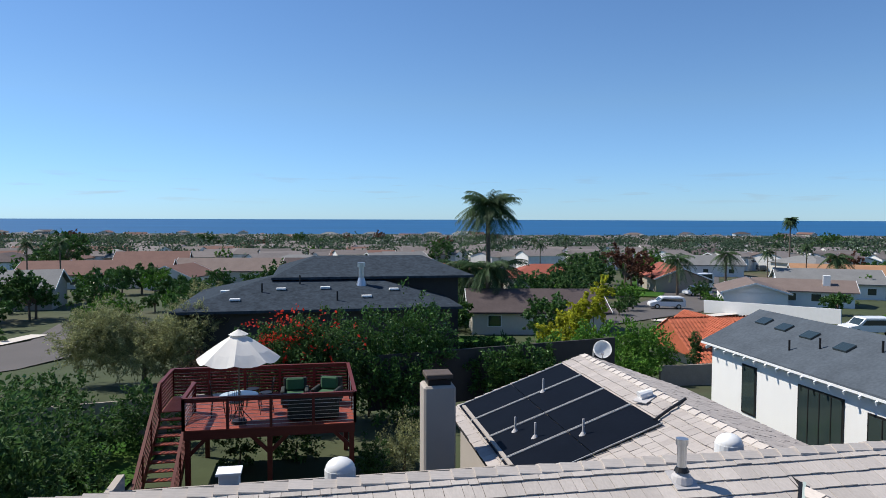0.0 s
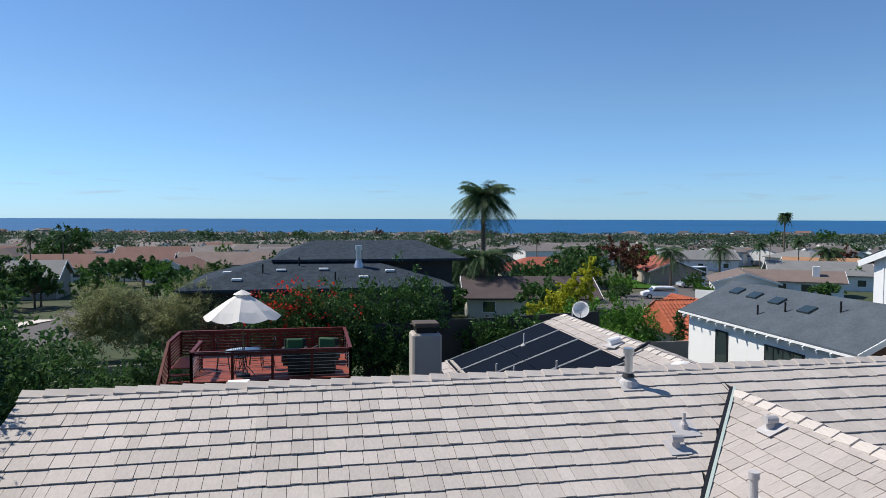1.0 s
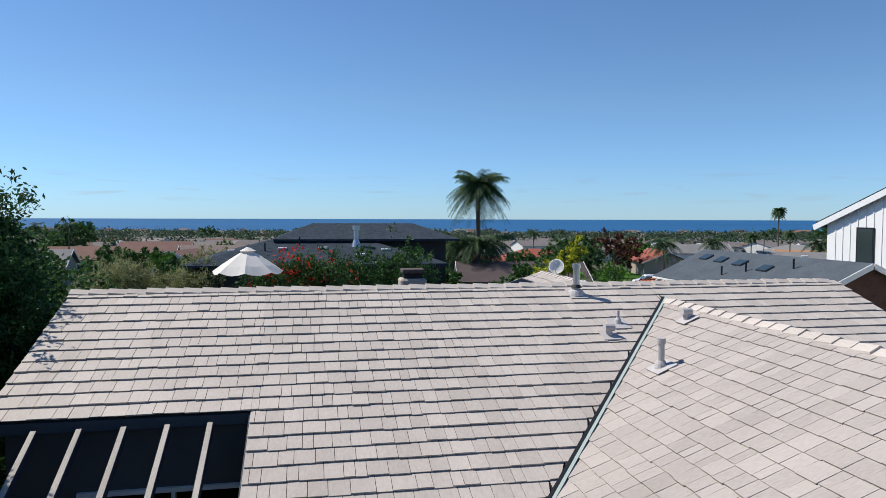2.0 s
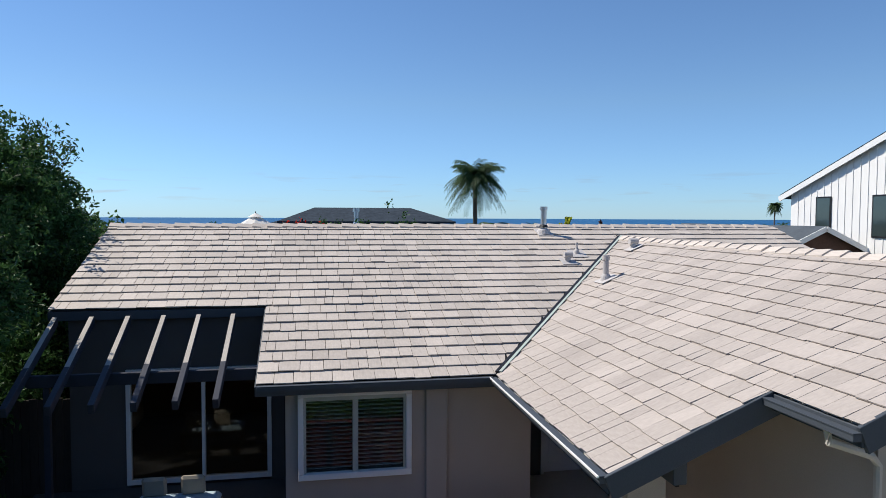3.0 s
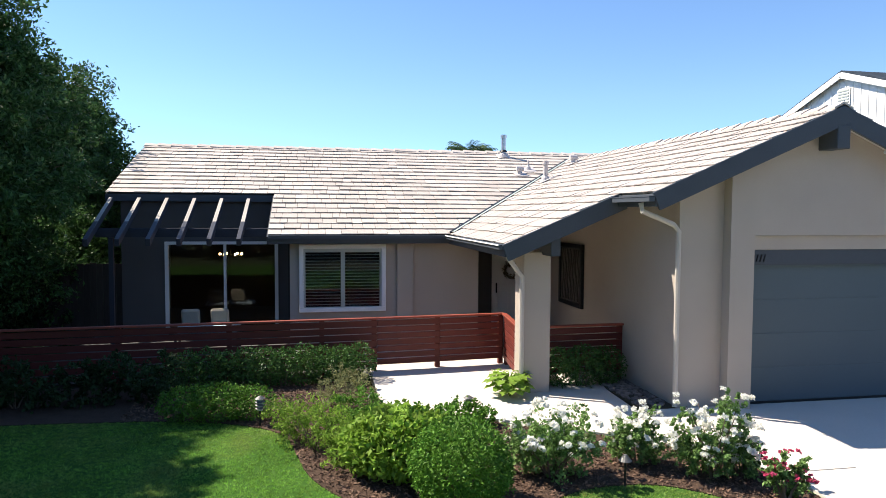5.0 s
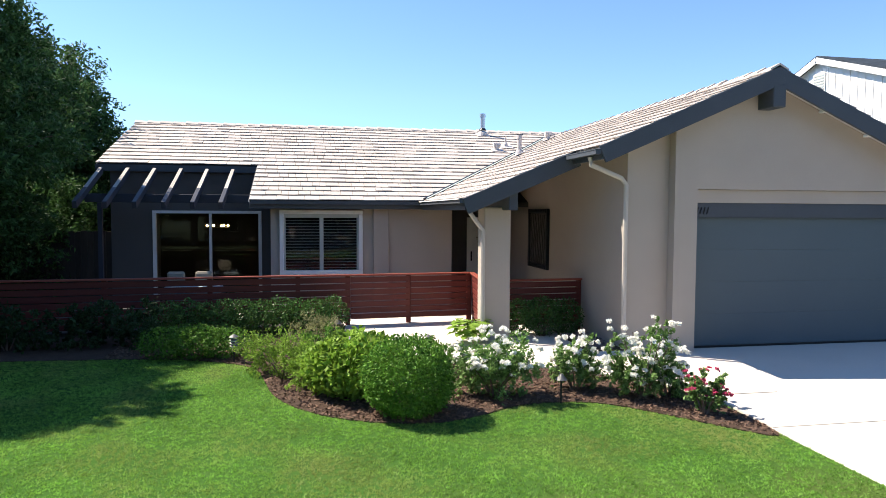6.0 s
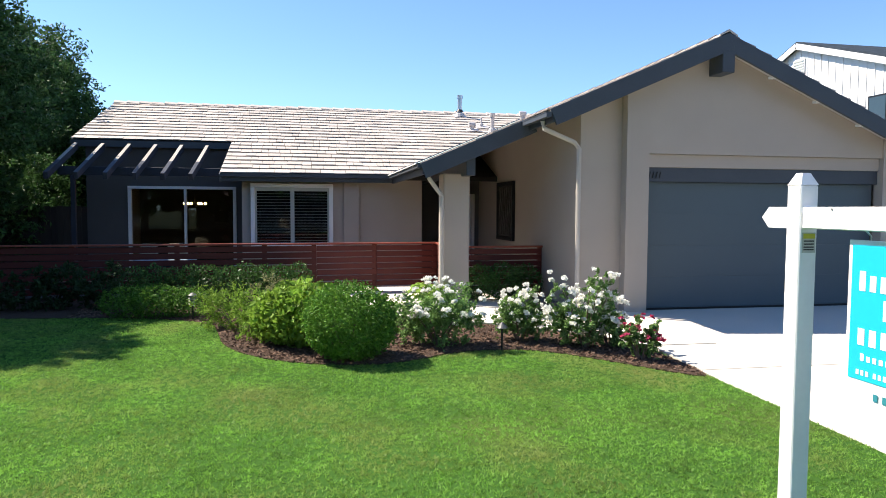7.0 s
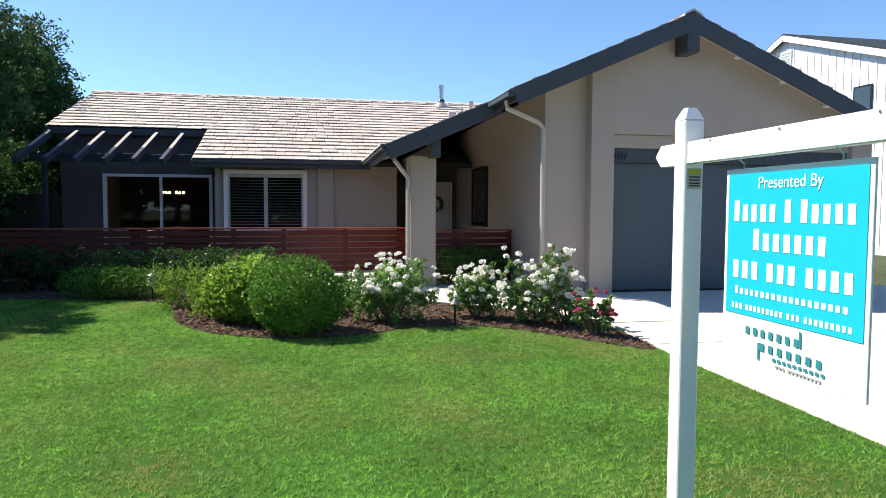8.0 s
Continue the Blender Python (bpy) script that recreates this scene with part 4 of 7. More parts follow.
rose("white rose bush in full bloom on the mulch bed", 2.8, -2.95, 1.12, 0.85, 4200, 46, PETAL_WHITE, 0.05)
rose("small white rose bush in bloom", 3.95, -2.75, 0.72, 0.72, 2300, 32, PETAL_WHITE, 0.05)
rose("tall white rose bush heavy with blooms", 4.7, -3.2, 1.0, 0.80, 3400, 50, PETAL_WHITE, 0.055, ((0.22, 0, 0.78, 0.24, 0.2, 0.16), (-0.42, 0, 0.74, 0.15, 0.13, 0.14)))
rose("small pink rose bush with red blooms by the driveway", 5.15, -3.85, 0.5, 0.56, 1300, 16, PETAL_PINK, 0.042)
rose("sparse white rose bush near the driveway", 5.05, -3.2, 0.5, 0.52, 900, 10, PETAL_WHITE, 0.05)

# river pebbles beside the porch wall
PEBBLE = material("pebble", (0.17, 0.14, 0.125), 0.8, vary=0.5, island=0.9, bump=0.2)
slab("pebble_bed", [(4.98, -0.8), (5.57, -0.8), (5.57, 1.0), (5.1, 0.9), (4.98, 0.4)], lambda x, y: 0.0, SOIL, "earth strip beside the porch wall", "pebble bed")
bm = bmesh.new()
for k in range(260):
    x, y, r = random.uniform(5.02, 5.52), random.uniform(-0.76, 0.9), random.uniform(0.022, 0.045)
    made = bmesh.ops.create_icosphere(bm, subdivisions=1, radius=1, matrix=pose(x, y, 0.015, 0, 0, random.uniform(0, 180)) @ Matrix.Diagonal((r * 1.3, r, r * 0.7, 1)))
tagged(part("pebbles", bm, PEBBLE), "grey-brown river pebbles beside the porch wall", "pebbles", kind="stuff")


DIM = material("dull_grey_metal", (0.13, 0.13, 0.125), 0.5, metal=0.4, vary=0.2)


def path_light(x, y, z, tiers):
    ob = thing("path_light", x, y, z, "small dark metal path light on a stake in the bed", "path light", "path lights in the bed")
    part("stake", tube([(x, y, z - 0.05), (x, y, z + 0.3)], 0.012, sides=8), BLACK, ob)
    if tiers:
        part("lens", tube([(x, y, z + 0.22), (x, y, z + 0.38)], 0.04, sides=12), SASH, ob, "clear lens")
        for k in range(3):
            part("louvre", tube([(x, y, z + 0.25 + 0.045 * k), (x, y, z + 0.27 + 0.045 * k)], [0.07, 0.045], sides=14), DIM, ob)
        part("hat", tube([(x, y, z + 0.385), (x, y, z + 0.42)], [0.075, 0.02], sides=14), DIM, ob)
    else:
        part("hat", tube([(x, y, z + 0.28), (x, y, z + 0.35)], [0.075, 0.015], sides=14), DIM, ob, "conical hat")


path_light(2.28, -1.0, G(2.28, -1.0), True)
path_light(-0.6, -0.55, G(-0.6, -0.55), True)
path_light(0.98, -0.35, G(0.98, -0.35), False)
path_light(1.0, 1.1, G(1.0, 1.1), False)
path_light(3.55, -3.3, G(3.55, -3.3), False)

# bench with cushions on the patio
CUSHION = material("pale_blue_fabric", (0.36, 0.45, 0.50), 0.9, vary=0.15, scale=9, grain=120, bump=0.3)
CREAM = material("cream_fabric", (0.36, 0.32, 0.25), 0.9, vary=0.1, scale=9, grain=120, bump=0.3)
bench = thing("patio_bench", -2.0, 4.9, 0, "low dark patio bench with blue seat cushion", "bench")
part("seat", box(-2.75, -1.4, 4.65, 5.2, 0.32, 0.38, bevel=0.01), BLACK, bench)
for x in (-2.7, -1.45):
    for y in (4.7, 5.15):
        part("leg", box(x - 0.025, x + 0.025, y - 0.025, y + 0.025, 0, 0.32), BLACK, bench)
part("cushion", box(-2.72, -1.42, 4.66, 5.18, 0.382, 0.52, bevel=0.05), CUSHION, bench, "pale blue patterned cushion")
for x in (-2.45, -1.85):
    pil = thing("pillow", x, 5.1, 0.52, "cream square pillow leaning on the bench", "pillow", "cream pillows on the bench")
    part("cover", box(-0.19, 0.19, -0.05, 0.05, 0, 0.34, bevel=0.04, m=Matrix.Translation((x, 5.08, 0.52)) @ pose(0, 0, 0, 12)), CREAM, pil)

# chandelier seen through the sliding door
lamp = thing("chandelier", -2.05, 8.9, 1.85, "small lit chandelier in the dining room", "chandelier")
part("stem", tube([(-2.05, 8.9, 1.76), (-2.05, 8.9, 2.45)], 0.012), BLACK, lamp)
part("ring", tube([(-2.05 + 0.28 * math.cos(a), 8.9 + 0.28 * math.sin(a), 1.74) for a in np.linspace(0, math.tau, 17)], 0.012, sides=6), BLACK, lamp)
BULB = glow_mat("warm_bulb", (1.0, 0.62, 0.25), 14.0)
for k in range(6):
    a = k * math.tau / 6
    bm = bmesh.new()
    bmesh.ops.create_icosphere(bm, subdivisions=2, radius=0.034, matrix=Matrix.Translation((-2.05 + 0.28 * math.cos(a), 8.9 + 0.28 * math.sin(a), 1.80)))
    part("bulb", bm, BULB, lamp, "glowing warm bulb")
part("dining_wall", box(-4.1, -0.3, 11.5, 11.6, 0, 2.5), ROOM_UNLIT, house)
part("ceiling_panel", box(-4.1, 3.6, 7.1, 11.5, 2.5, 2.55), ROOM_UNLIT, house)
part("inner_floor", box(-4.1, 3.6, 6.95, 11.5, -0.05, 0.02), ROOM_UNLIT, house)


# ---- the sign on the lawn ----
PX, PY = 3.61, -8.51
gz = lawn_z(PX, PY)
VINYL = material("white_vinyl", (0.9, 0.89, 0.89), 0.35, vary=0.04, scale=5, bump=0.05)
post = thing("sign_post", PX, PY, gz, "white square sign post with a pointed top and arm", "sign post")
part("post", box(3.575, 3.675, PY - 0.05, PY + 0.05, gz - 0.1, 1.81, bevel=0.006), VINYL, post)
bm = bmesh.new()
bmesh.ops.create_cone(bm, cap_ends=True, segments=4, radius1=0.0707, radius2=0.032, depth=0.06, matrix=pose(3.625, PY, 1.841, 0, 0, 45))
part("cap", bm, VINYL, post)
part("arm", beam((PX, PY - 0.052, 1.648), (PX, PY - 1.45, 1.648), 0.05, 0.107, bevel=0.005), VINYL, post)
part("arm_end", prism([(PY + 0.052, 1.594), (PY + 0.2, 1.594), (PY + 0.255, 1.648), (PY + 0.2, 1.702), (PY + 0.052, 1.702)], PX - 0.025, PX + 0.025, axis="x"), VINYL, post)
for y in (PY - 0.25, PY - 0.72, PY - 1.2):
    part("bolt", tube([(PX - 0.028, y, 1.69), (PX - 0.024, y, 1.69)], 0.006, sides=8), STEEL, post)
part("sticker", box(3.59, 3.665, PY - 0.0525, PY - 0.0505, 1.475, 1.575), material("grey_sticker", (0.5, 0.5, 0.46), 0.5), post, "small printed sticker")
part("sticker_band", box(3.595, 3.66, PY - 0.0535, PY - 0.0527, 1.545, 1.57), material("yellow_ink", (0.55, 0.5, 0.05), 0.5), post)
for z in (1.53, 1.515, 1.50, 1.487):
    part("sticker_line", box(3.598, 3.655, PY - 0.0535, PY - 0.0527, z, z + 0.006), BLACK, post)
SX = 3.636
SY0, SY1, SZ0, SZ1, SZM = -9.645, -8.815, 0.716, 1.552, 0.922
sign = thing("yard_sign", SX, -9.23, SZ1, "cyan and white property sign hanging from the arm", "sign")
CYAN = material("cyan_print", (0.0, 0.47, 0.66), 0.4, vary=0.05, scale=3, bump=0.0)
part("board", box(SX + 0.0, SX + 0.012, SY0, SY1, SZ0, SZ1, bevel=0.002), VINYL, sign, "white sign board")
part("blue_field", box(SX - 0.003, SX - 0.001, SY0 + 0.02, SY1 - 0.024, SZM, SZ1 - 0.022), CYAN, sign, "cyan printed field")
for y in (SY0 + 0.15, SY1 - 0.115):
    part("hook", tube([(SX + 0.006, y, SZ1 - 0.02), (SX + 0.006, y, SZ1 + 0.02), (PX, y, 1.60)], 0.004, sides=6), STEEL, sign, "small steel hook")


def lettering(text, y, z, size, mat, parent, wide=1.0):
    """Raised printed words on the sign's face, which looks to -x."""
    c = bpy.data.curves.new("lettering", "FONT")
    c.body, c.size, c.align_x, c.extrude = text, size, "CENTER", 0.0008
    tmp = bpy.data.objects.new("lettering", c)
    me = bpy.data.meshes.new_from_object(tmp)
    bpy.data.objects.remove(tmp)
    me.transform(Matrix.Diagonal((wide, 1, 1, 1)))
    me.materials.append(mat)
    ob = new("lettering", me)
    ob.parent = parent
    ob.matrix_parent_inverse = parent.matrix_basis.inverted()
    ob.matrix_basis = Matrix(((0, 0, -1, SX - 0.0042), (-1, 0, 0, y), (0, 1, 0, z), (0, 0, 0, 1)))
    return ob


TEAL = material("teal_print", (0.03, 0.22, 0.27), 0.4, vary=0.05)
GREY_INK = material("grey_print", (0.35, 0.37, 0.38), 0.4, vary=0.05)
MID = (SY0 + SY1) / 2
lettering("Presented By", MID + 0.0, 1.464, 0.07, WHITE, sign)


def print_bars(total, words, z, h, mat, y_mid=MID, small=1.0, thin=0.6):
    """A printed line as plain bars, one for each character of the words' lengths; the first of a word full height, the rest small."""
    pitch = total / (sum(words) + 0.55 * (len(words) - 1))
    y = y_mid + total / 2
    for count in words:
        for k in range(count):
            part("print_bar", box(SX - 0.0044, SX - 0.0034, y - pitch * (0.5 + thin / 2), y - pitch * (0.5 - thin / 2), z, z + h * (1.0 if k == 0 else small)), mat, sign)
            y -= pitch
        y -= pitch * 0.55


print_bars(0.71, (5, 1, 5), 1.325, 0.09, WHITE, small=0.8)
print_bars(0.44, (7,), 1.205, 0.09, WHITE, small=0.8)
print_bars(0.71, (3, 3, 4), 1.08, 0.076, WHITE)
print_bars(0.66, (19,), 1.010, 0.034, WHITE, small=0.75)
print_bars(0.70, (3, 9, 3, 9), 0.944, 0.024, WHITE)
print_bars(0.35, (7,), 0.845, 0.032, TEAL, MID + 0.08, thin=0.5)
print_bars(0.38, (7,), 0.788, 0.032, TEAL, MID - 0.03, thin=0.5)
print_bars(0.30, (10,), 0.760, 0.014, TEAL, MID - 0.08)
print_bars(0.26, (3, 9), 0.736, 0.012, GREY_INK, MID - 0.08)
part("logo_stroke", box(SX - 0.0044, SX - 0.0034, MID - 0.097, MID - 0.085, 0.845, 0.908), TEAL, sign)
part("logo_stroke", box(SX - 0.0044, SX - 0.0034, MID + 0.148, MID + 0.16, 0.748, 0.82), TEAL, sign)


# ---- the trees beside the house ----
def tree(name, label, x, y, z, height, lobes, n, size, mat, trunk=0.16, narrow=0.45, bare=0.35, ragged=0.2, category="tree", fill=0.4):
    ob = thing(name, x, y, z, label, category)
    bm = bmesh.new()
    tube([(x, y, z - 0.3), (x + 0.1, y, z + height * 0.25), (x, y + 0.1, z + height * 0.55)], [trunk, trunk * 0.8, trunk * 0.45], bm, sides=9)
    for l in lobes:
        a = Vector((x + 0.05, y, z + height * bare))
        b = Vector((x + l[0], y + l[1], z + l[2]))
        tube([a, a.lerp(b, 0.5) + Vector((0, 0, 0.15)), b], [trunk * 0.4, trunk * 0.25, trunk * 0.08], bm, sides=6)
    part("trunk", bm, BARK, ob)
    crown("crown", [(x + l[0], y + l[1], z + l[2], *l[3:]) for l in lobes], n, size, mat, ob, narrow=narrow, ragged=ragged, fill=fill)
    return ob


def lobes_for(seed, w, d, z0, z1, count, r):
    rnd = random.Random(seed)
    out = []
    for k in range(count):
        u = (k + 0.5) / count
        z = z0 + (z1 - z0) * u
        taper = 1.0 - 0.55 * max(0.0, u - 0.45) / 0.55
        a = rnd.uniform(0, math.tau)
        q = rnd.uniform(0.35, 1.0) * taper
        s = r * rnd.uniform(0.75, 1.2)
        out.append((w * q * math.cos(a), d * q * math.sin(a), z, s, s, s * rnd.uniform(0.8, 1.1)))
    return out


tree("laurel_tree", "tall dense dark green tree beside the house", -7.2, 5.4, -0.15, 9, lobes_for(2, 1.6, 1.7, 1.6, 7.3, 34, 1.05)
     + [(1.9, 0.9, 4.1, 0.9, 0.8, 0.8), (1.8, 0.1, 5.1, 0.8, 0.8, 0.8), (1.2, 0.3, 6.2, 0.8, 0.8, 0.7), (0.9, 0.6, 5.4, 0.9, 0.9, 0.8), (1.2, -0.5, 5.8, 0.8, 0.8, 0.7), (1.0, -0.3, 4.8, 1.0, 1.0, 0.9), (2.1, -1.0, 3.7, 0.9, 0.9, 0.8), (1.6, -1.6, 4.7, 0.9, 0.9, 0.8), (1.9, -2.6, 3.5, 0.8, 0.9, 0.7)], 110000, 0.125, LEAF_TREE)
tree("laurel_tree", "very tall dark green tree at the side of the patio", -9.2, 3.4, -0.15, 11, lobes_for(3, 1.7, 1.6, 1.6, 9.6, 26, 1.1), 56000, 0.15, LEAF_TREE)
tree("laurel_tree", "dense dark green tree behind the roof's end", -7.05, 11.4, -0.15, 7.2, lobes_for(4, 1.5, 1.9, 1.0, 6.5, 32, 1.1), 76000, 0.135, LEAF_TREE)
tree("laurel_tree", "tall dark green tree shading the lawn", -7.8, 0.6, -0.15, 8, lobes_for(5, 1.6, 1.8, 1.8, 7.6, 28, 1.05), 80000, 0.16, LEAF_TREE)
tree("laurel_tree", "dark green tree over the lawn's edge", -8.9, -4.0, -0.2, 6.5, lobes_for(6, 1.5, 1.8, 1.8, 6.4, 22, 1.0), 42000, 0.19, LEAF_TREE)
shrub("side_hedge", "tall hedge along the side boundary, shade in its leaf colour", -7.0, 3.2, -0.1, [(0.15 * math.sin(k), -2.6 + 0.75 * k, 1.2, 0.75, 0.6, 1.4) for k in range(10)], 26000, 0.13, LEAF_SHADED, category="hedge")
shrub("side_hedge", "tall dark hedge beside the end of the house", -5.75, 8.2, -0.1, [(0.1 * math.sin(k * 2), -0.8 + 0.8 * k, 1.5, 0.7, 0.6, 1.7) for k in range(5)], 14000, 0.14, LEAF_TREE, category="hedge")
tree("laurel_tree", "dark tree standing behind the side boundary", -11.5, 7.5, -0.15, 9, lobes_for(9, 1.8, 1.8, 1.4, 8.6, 24, 1.2), 24000, 0.22, LEAF_TREE)
tree("laurel_tree", "dark tree behind the lawn's corner", -11.5, -1.0, -0.15, 9, lobes_for(10, 1.8, 1.8, 1.4, 8.0, 22, 1.2), 18000, 0.22, LEAF_TREE)
# two added trees, never in view, that keep sky light off the left side
tree("laurel_tree", "unseen tall tree added beyond the lawn's far corner to block sky light", -11.8, -6.5, -0.2, 10, lobes_for(12, 1.9, 2.0, 1.2, 9.4, 24, 1.3), 16000, 0.25, LEAF_TREE)
tree("laurel_tree", "unseen tall tree added beyond the side boundary to block sky light", -12.4, 3.4, -0.2, 11, lobes_for(13, 1.9, 2.0, 1.2, 10.2, 24, 1.3), 16000, 0.25, LEAF_TREE)
shrub("shade_shrub", "row of shrubs before the fence, tree shade in their leaf colour", -4.3, 0.95, G(-4.3, 0.95), [(-2.4 + 0.55 * k, 0.12 * math.sin(k * 2.1), 0.36, 0.4, 0.4, 0.4 + 0.06 * math.sin(k)) for k in range(9)], 12000, 0.08, LEAF_SHADED, category="shrub")
STAINED = material("dark_stained_board", (0.045, 0.036, 0.03), 0.85, vary=0.35, scale=3, grain=25, bump=0.4, stretch=(1, 1, 0.2), each=0.4)
side_fence = thing("board_fence", -6.6, 7.05, -0.1, "dark stained board fence closing the side of the patio", "fence")
for k in range(33):
    x = -9.0 + k * 0.142
    part("board", box(x, x + 0.134, 7.02, 7.045, -0.1, 1.70 + 0.012 * math.sin(k * 2.3)), STAINED, side_fence)
for z in (0.3, 1.45):
    part("rail", box(-9.0, -4.31, 7.047, 7.09, z, z + 0.09), STAINED, side_fence)
LEAF_TOWN = leaf_mat("garden_tree_leaf", (0.062, 0.125, 0.036), through_light=0.33)


# ---- back wing of the house, chimney and roof fittings ----
BX, BZ, BY0, BY1, BP = 9.3, 4.14, 12.0, 22.6, 0.36
bm = prism([(4.55, BZ - BP * 4.75), (BX, BZ), (13.2, BZ - BP * 3.9), (13.2, BZ - BP * 3.9 - T), (BX, BZ - T), (4.55, BZ - BP * 4.75 - T)], BY0, BY1)
back_roof = part("back_roof", bm, FELT, house, "tiled rear wing roof with solar panels")
part("rear_wall", prism([(4.9, -0.2), (4.9, BZ - BP * 4.4 - 0.13), (BX, BZ - 0.13), (12.9, BZ - BP * 3.6 - 0.13), (12.9, -0.2)], BY1 - 0.5, BY1 - 0.3), STUCCO, house)
part("rear_wall", box(4.9, 5.06, 16.4, BY1 - 0.5, -0.2, 2.7), STUCCO, house)
board("barge_board", (4.5, BY1, BZ - BP * 4.8 - 0.1), (BX, BY1, BZ - 0.1), h=0.18)
KB = math.sqrt(1 + BP * BP)
PANEL_BLACK = material("solar_panel", (0.006, 0.008, 0.013), 0.5, vary=0.25, scale=1.5, grain=12, bump=0.15, spec=0.03)
RAIL = material("grey_pipe", (0.36, 0.36, 0.35), 0.4, vary=0.05)


def on_back(y, s, lift):
    """A place on the rear wing's left slope: y, and metres down from the ridge."""
    return Vector((BX - s / KB, y, BZ - BP * s / KB + lift))


for k in range(4):
    for j in range(2):
        y1, s0, s1 = 22.25 - k * 1.72, 0.95 + j * 1.9, 0.95 + j * 1.9 + 1.88
        ob = thing("solar_panel", BX - s0, y1, BZ - BP * s0, "black pool-heating solar panel on the tiled roof", "solar panel", "solar panels on the rear roof")
        a = math.degrees(math.atan(BP))
        m = Matrix.Translation(on_back(y1 - 0.83, (s0 + s1) / 2, 0.09)) @ pose(0, 0, 0, 0, -a, 0)
        part("mat", box(-(s1 - s0) / 2, (s1 - s0) / 2, -0.80, 0.80, -0.012, 0.012, m=m), PANEL_BLACK, ob)
        for yy in (-0.83, 0.83):
            part("header_pipe", tube([m @ Vector((-(s1 - s0) / 2, yy, 0.02)), m @ Vector(((s1 - s0) / 2, yy, 0.02))], 0.02, sides=8), RAIL, ob)
for y, s in ((20.5, 2.3), (17.6, 3.6), (16.6, 2.6), (18.5, 3.9)):
    p = on_back(y, s, 0.05)
    ob = thing("vent_pipe", *p, "thin vent pipe standing among the solar panels", "roof vent")
    part("pipe", tube([p, p + Vector((0, 0, 0.45))], 0.03, sides=8), LEAD, ob)
    part("flashing", tube([p, p + Vector((0, 0, 0.12))], [0.12, 0.04], sides=10), LEAD, ob)
p = on_back(17.2, 0.5, 0.03)
ob = thing("roof_vent", *p, "white hooded vent near the rear ridge", "roof vent")
part("hood", tube([p + Vector((-0.15, 0, 0.1)), p + Vector((0.2, 0, 0.2))], [0.14, 0.1], sides=12), WHITE, ob)
part("flashing", beam(p + Vector((-0.25, -0.2, 0.0)), p + Vector((0.25, 0.1, 0.12)), 0.4, 0.02), LEAD, ob)

step_pipe = thing("roof_pipe", BX - 0.5, 16.1, BZ, "black plastic header pipe at the end of the solar panels", "pipe")
part("pipe", tube([on_back(16.1, -0.1, 0.12), on_back(15.95, 0.5, 0.1), on_back(15.75, 1.0, 0.1)], 0.04, sides=8), BLACK, step_pipe)
chim = thing("chimney", 3.45, 18.6, -0.2, "square beige stucco chimney with a black cap", "chimney")
part("shaft", box(3.02, 3.9, 18.3, 19.1, -0.2, 4.32, bevel=0.06), STUCCO, chim)
part("collar", box(3.15, 3.77, 18.42, 18.98, 4.32, 4.47), BLACK, chim)
part("cap", box(3.09, 3.83, 18.36, 19.04, 4.50, 4.63, bevel=0.02), material("rusty_steel", (0.10, 0.075, 0.06), 0.7, vary=0.35, scale=6), chim, "weathered dark metal cap")
DOME = material("skylight_acrylic", (0.80, 0.80, 0.78), 0.3, vary=0.03)
for x, y, r in ((0.6, 13.6, 0.3), (8.5, 12.9, 0.28)):
    z = RIDGE_Z - PITCH * (y - RIDGE_Y)
    ob = thing("skylight_dome", x, y, z, "milky white dome skylight on the rear roof slope", "skylight")
    part("curb", tube([(x, y, z - 0.1), (x, y, z + 0.2)], r, sides=20), WHITE, ob)
    bm = bmesh.new()
    bmesh.ops.create_uvsphere(bm, u_segments=20, v_segments=10, radius=r * 0.97, matrix=Matrix.Translation((x, y, z + 0.2)) @ Matrix.Diagonal((1, 1, 0.75, 1)))
    part("dome", bm, DOME, ob, smooth=True)
ob = thing("roof_vent", -1.35, 12.6, 4.2, "white square vent box on the rear roof slope", "roof vent")
part("box", box(-1.52, -1.18, 12.45, 12.75, 4.12, 4.42, bevel=0.01), WHITE, ob)
part("lid", box(-1.56, -1.14, 12.41, 12.79, 4.425, 4.47), WHITE, ob)
dish = thing("satellite_dish", 9.6, 22.3, 4.3, "white satellite dish on a mast at the gable's end", "satellite dish")
part("mast", tube([(9.6, 22.4, 3.7), (9.6, 22.4, 4.33)], 0.03), STEEL, dish)
bm = bmesh.new()
dm = Matrix.Translation((9.85, 22.2, 4.36)) @ pose(0, 0, 0, 70, 0, -25)
rings = [[bm.verts.new(dm @ Vector((0.31 * q * math.cos(a), 0.31 * q * math.sin(a), 0.09 * q * q))) for a in np.linspace(0, math.tau, 25)[:-1]] for q in (0.15, 0.5, 0.8, 1.0)]
for r, s in zip(rings, rings[1:]):
    for k in range(24):
        bm.faces.new((r[k], r[(k + 1) % 24], s[(k + 1) % 24], s[k]))
bm.faces.new(rings[0])
bmesh.ops.solidify(bm, geom=bm.faces, thickness=0.015)
part("reflector", bm, WHITE, dish, smooth=True)
part("arm", tube([dm @ Vector((0, -0.3, 0.07)), dm @ Vector((0, -0.2, 0.4))], 0.015), STEEL, dish)
part("feed", tube([dm @ Vector((0, -0.21, 0.37)), dm @ Vector((0, -0.17, 0.44))], 0.05, sides=10), STEEL, dish)

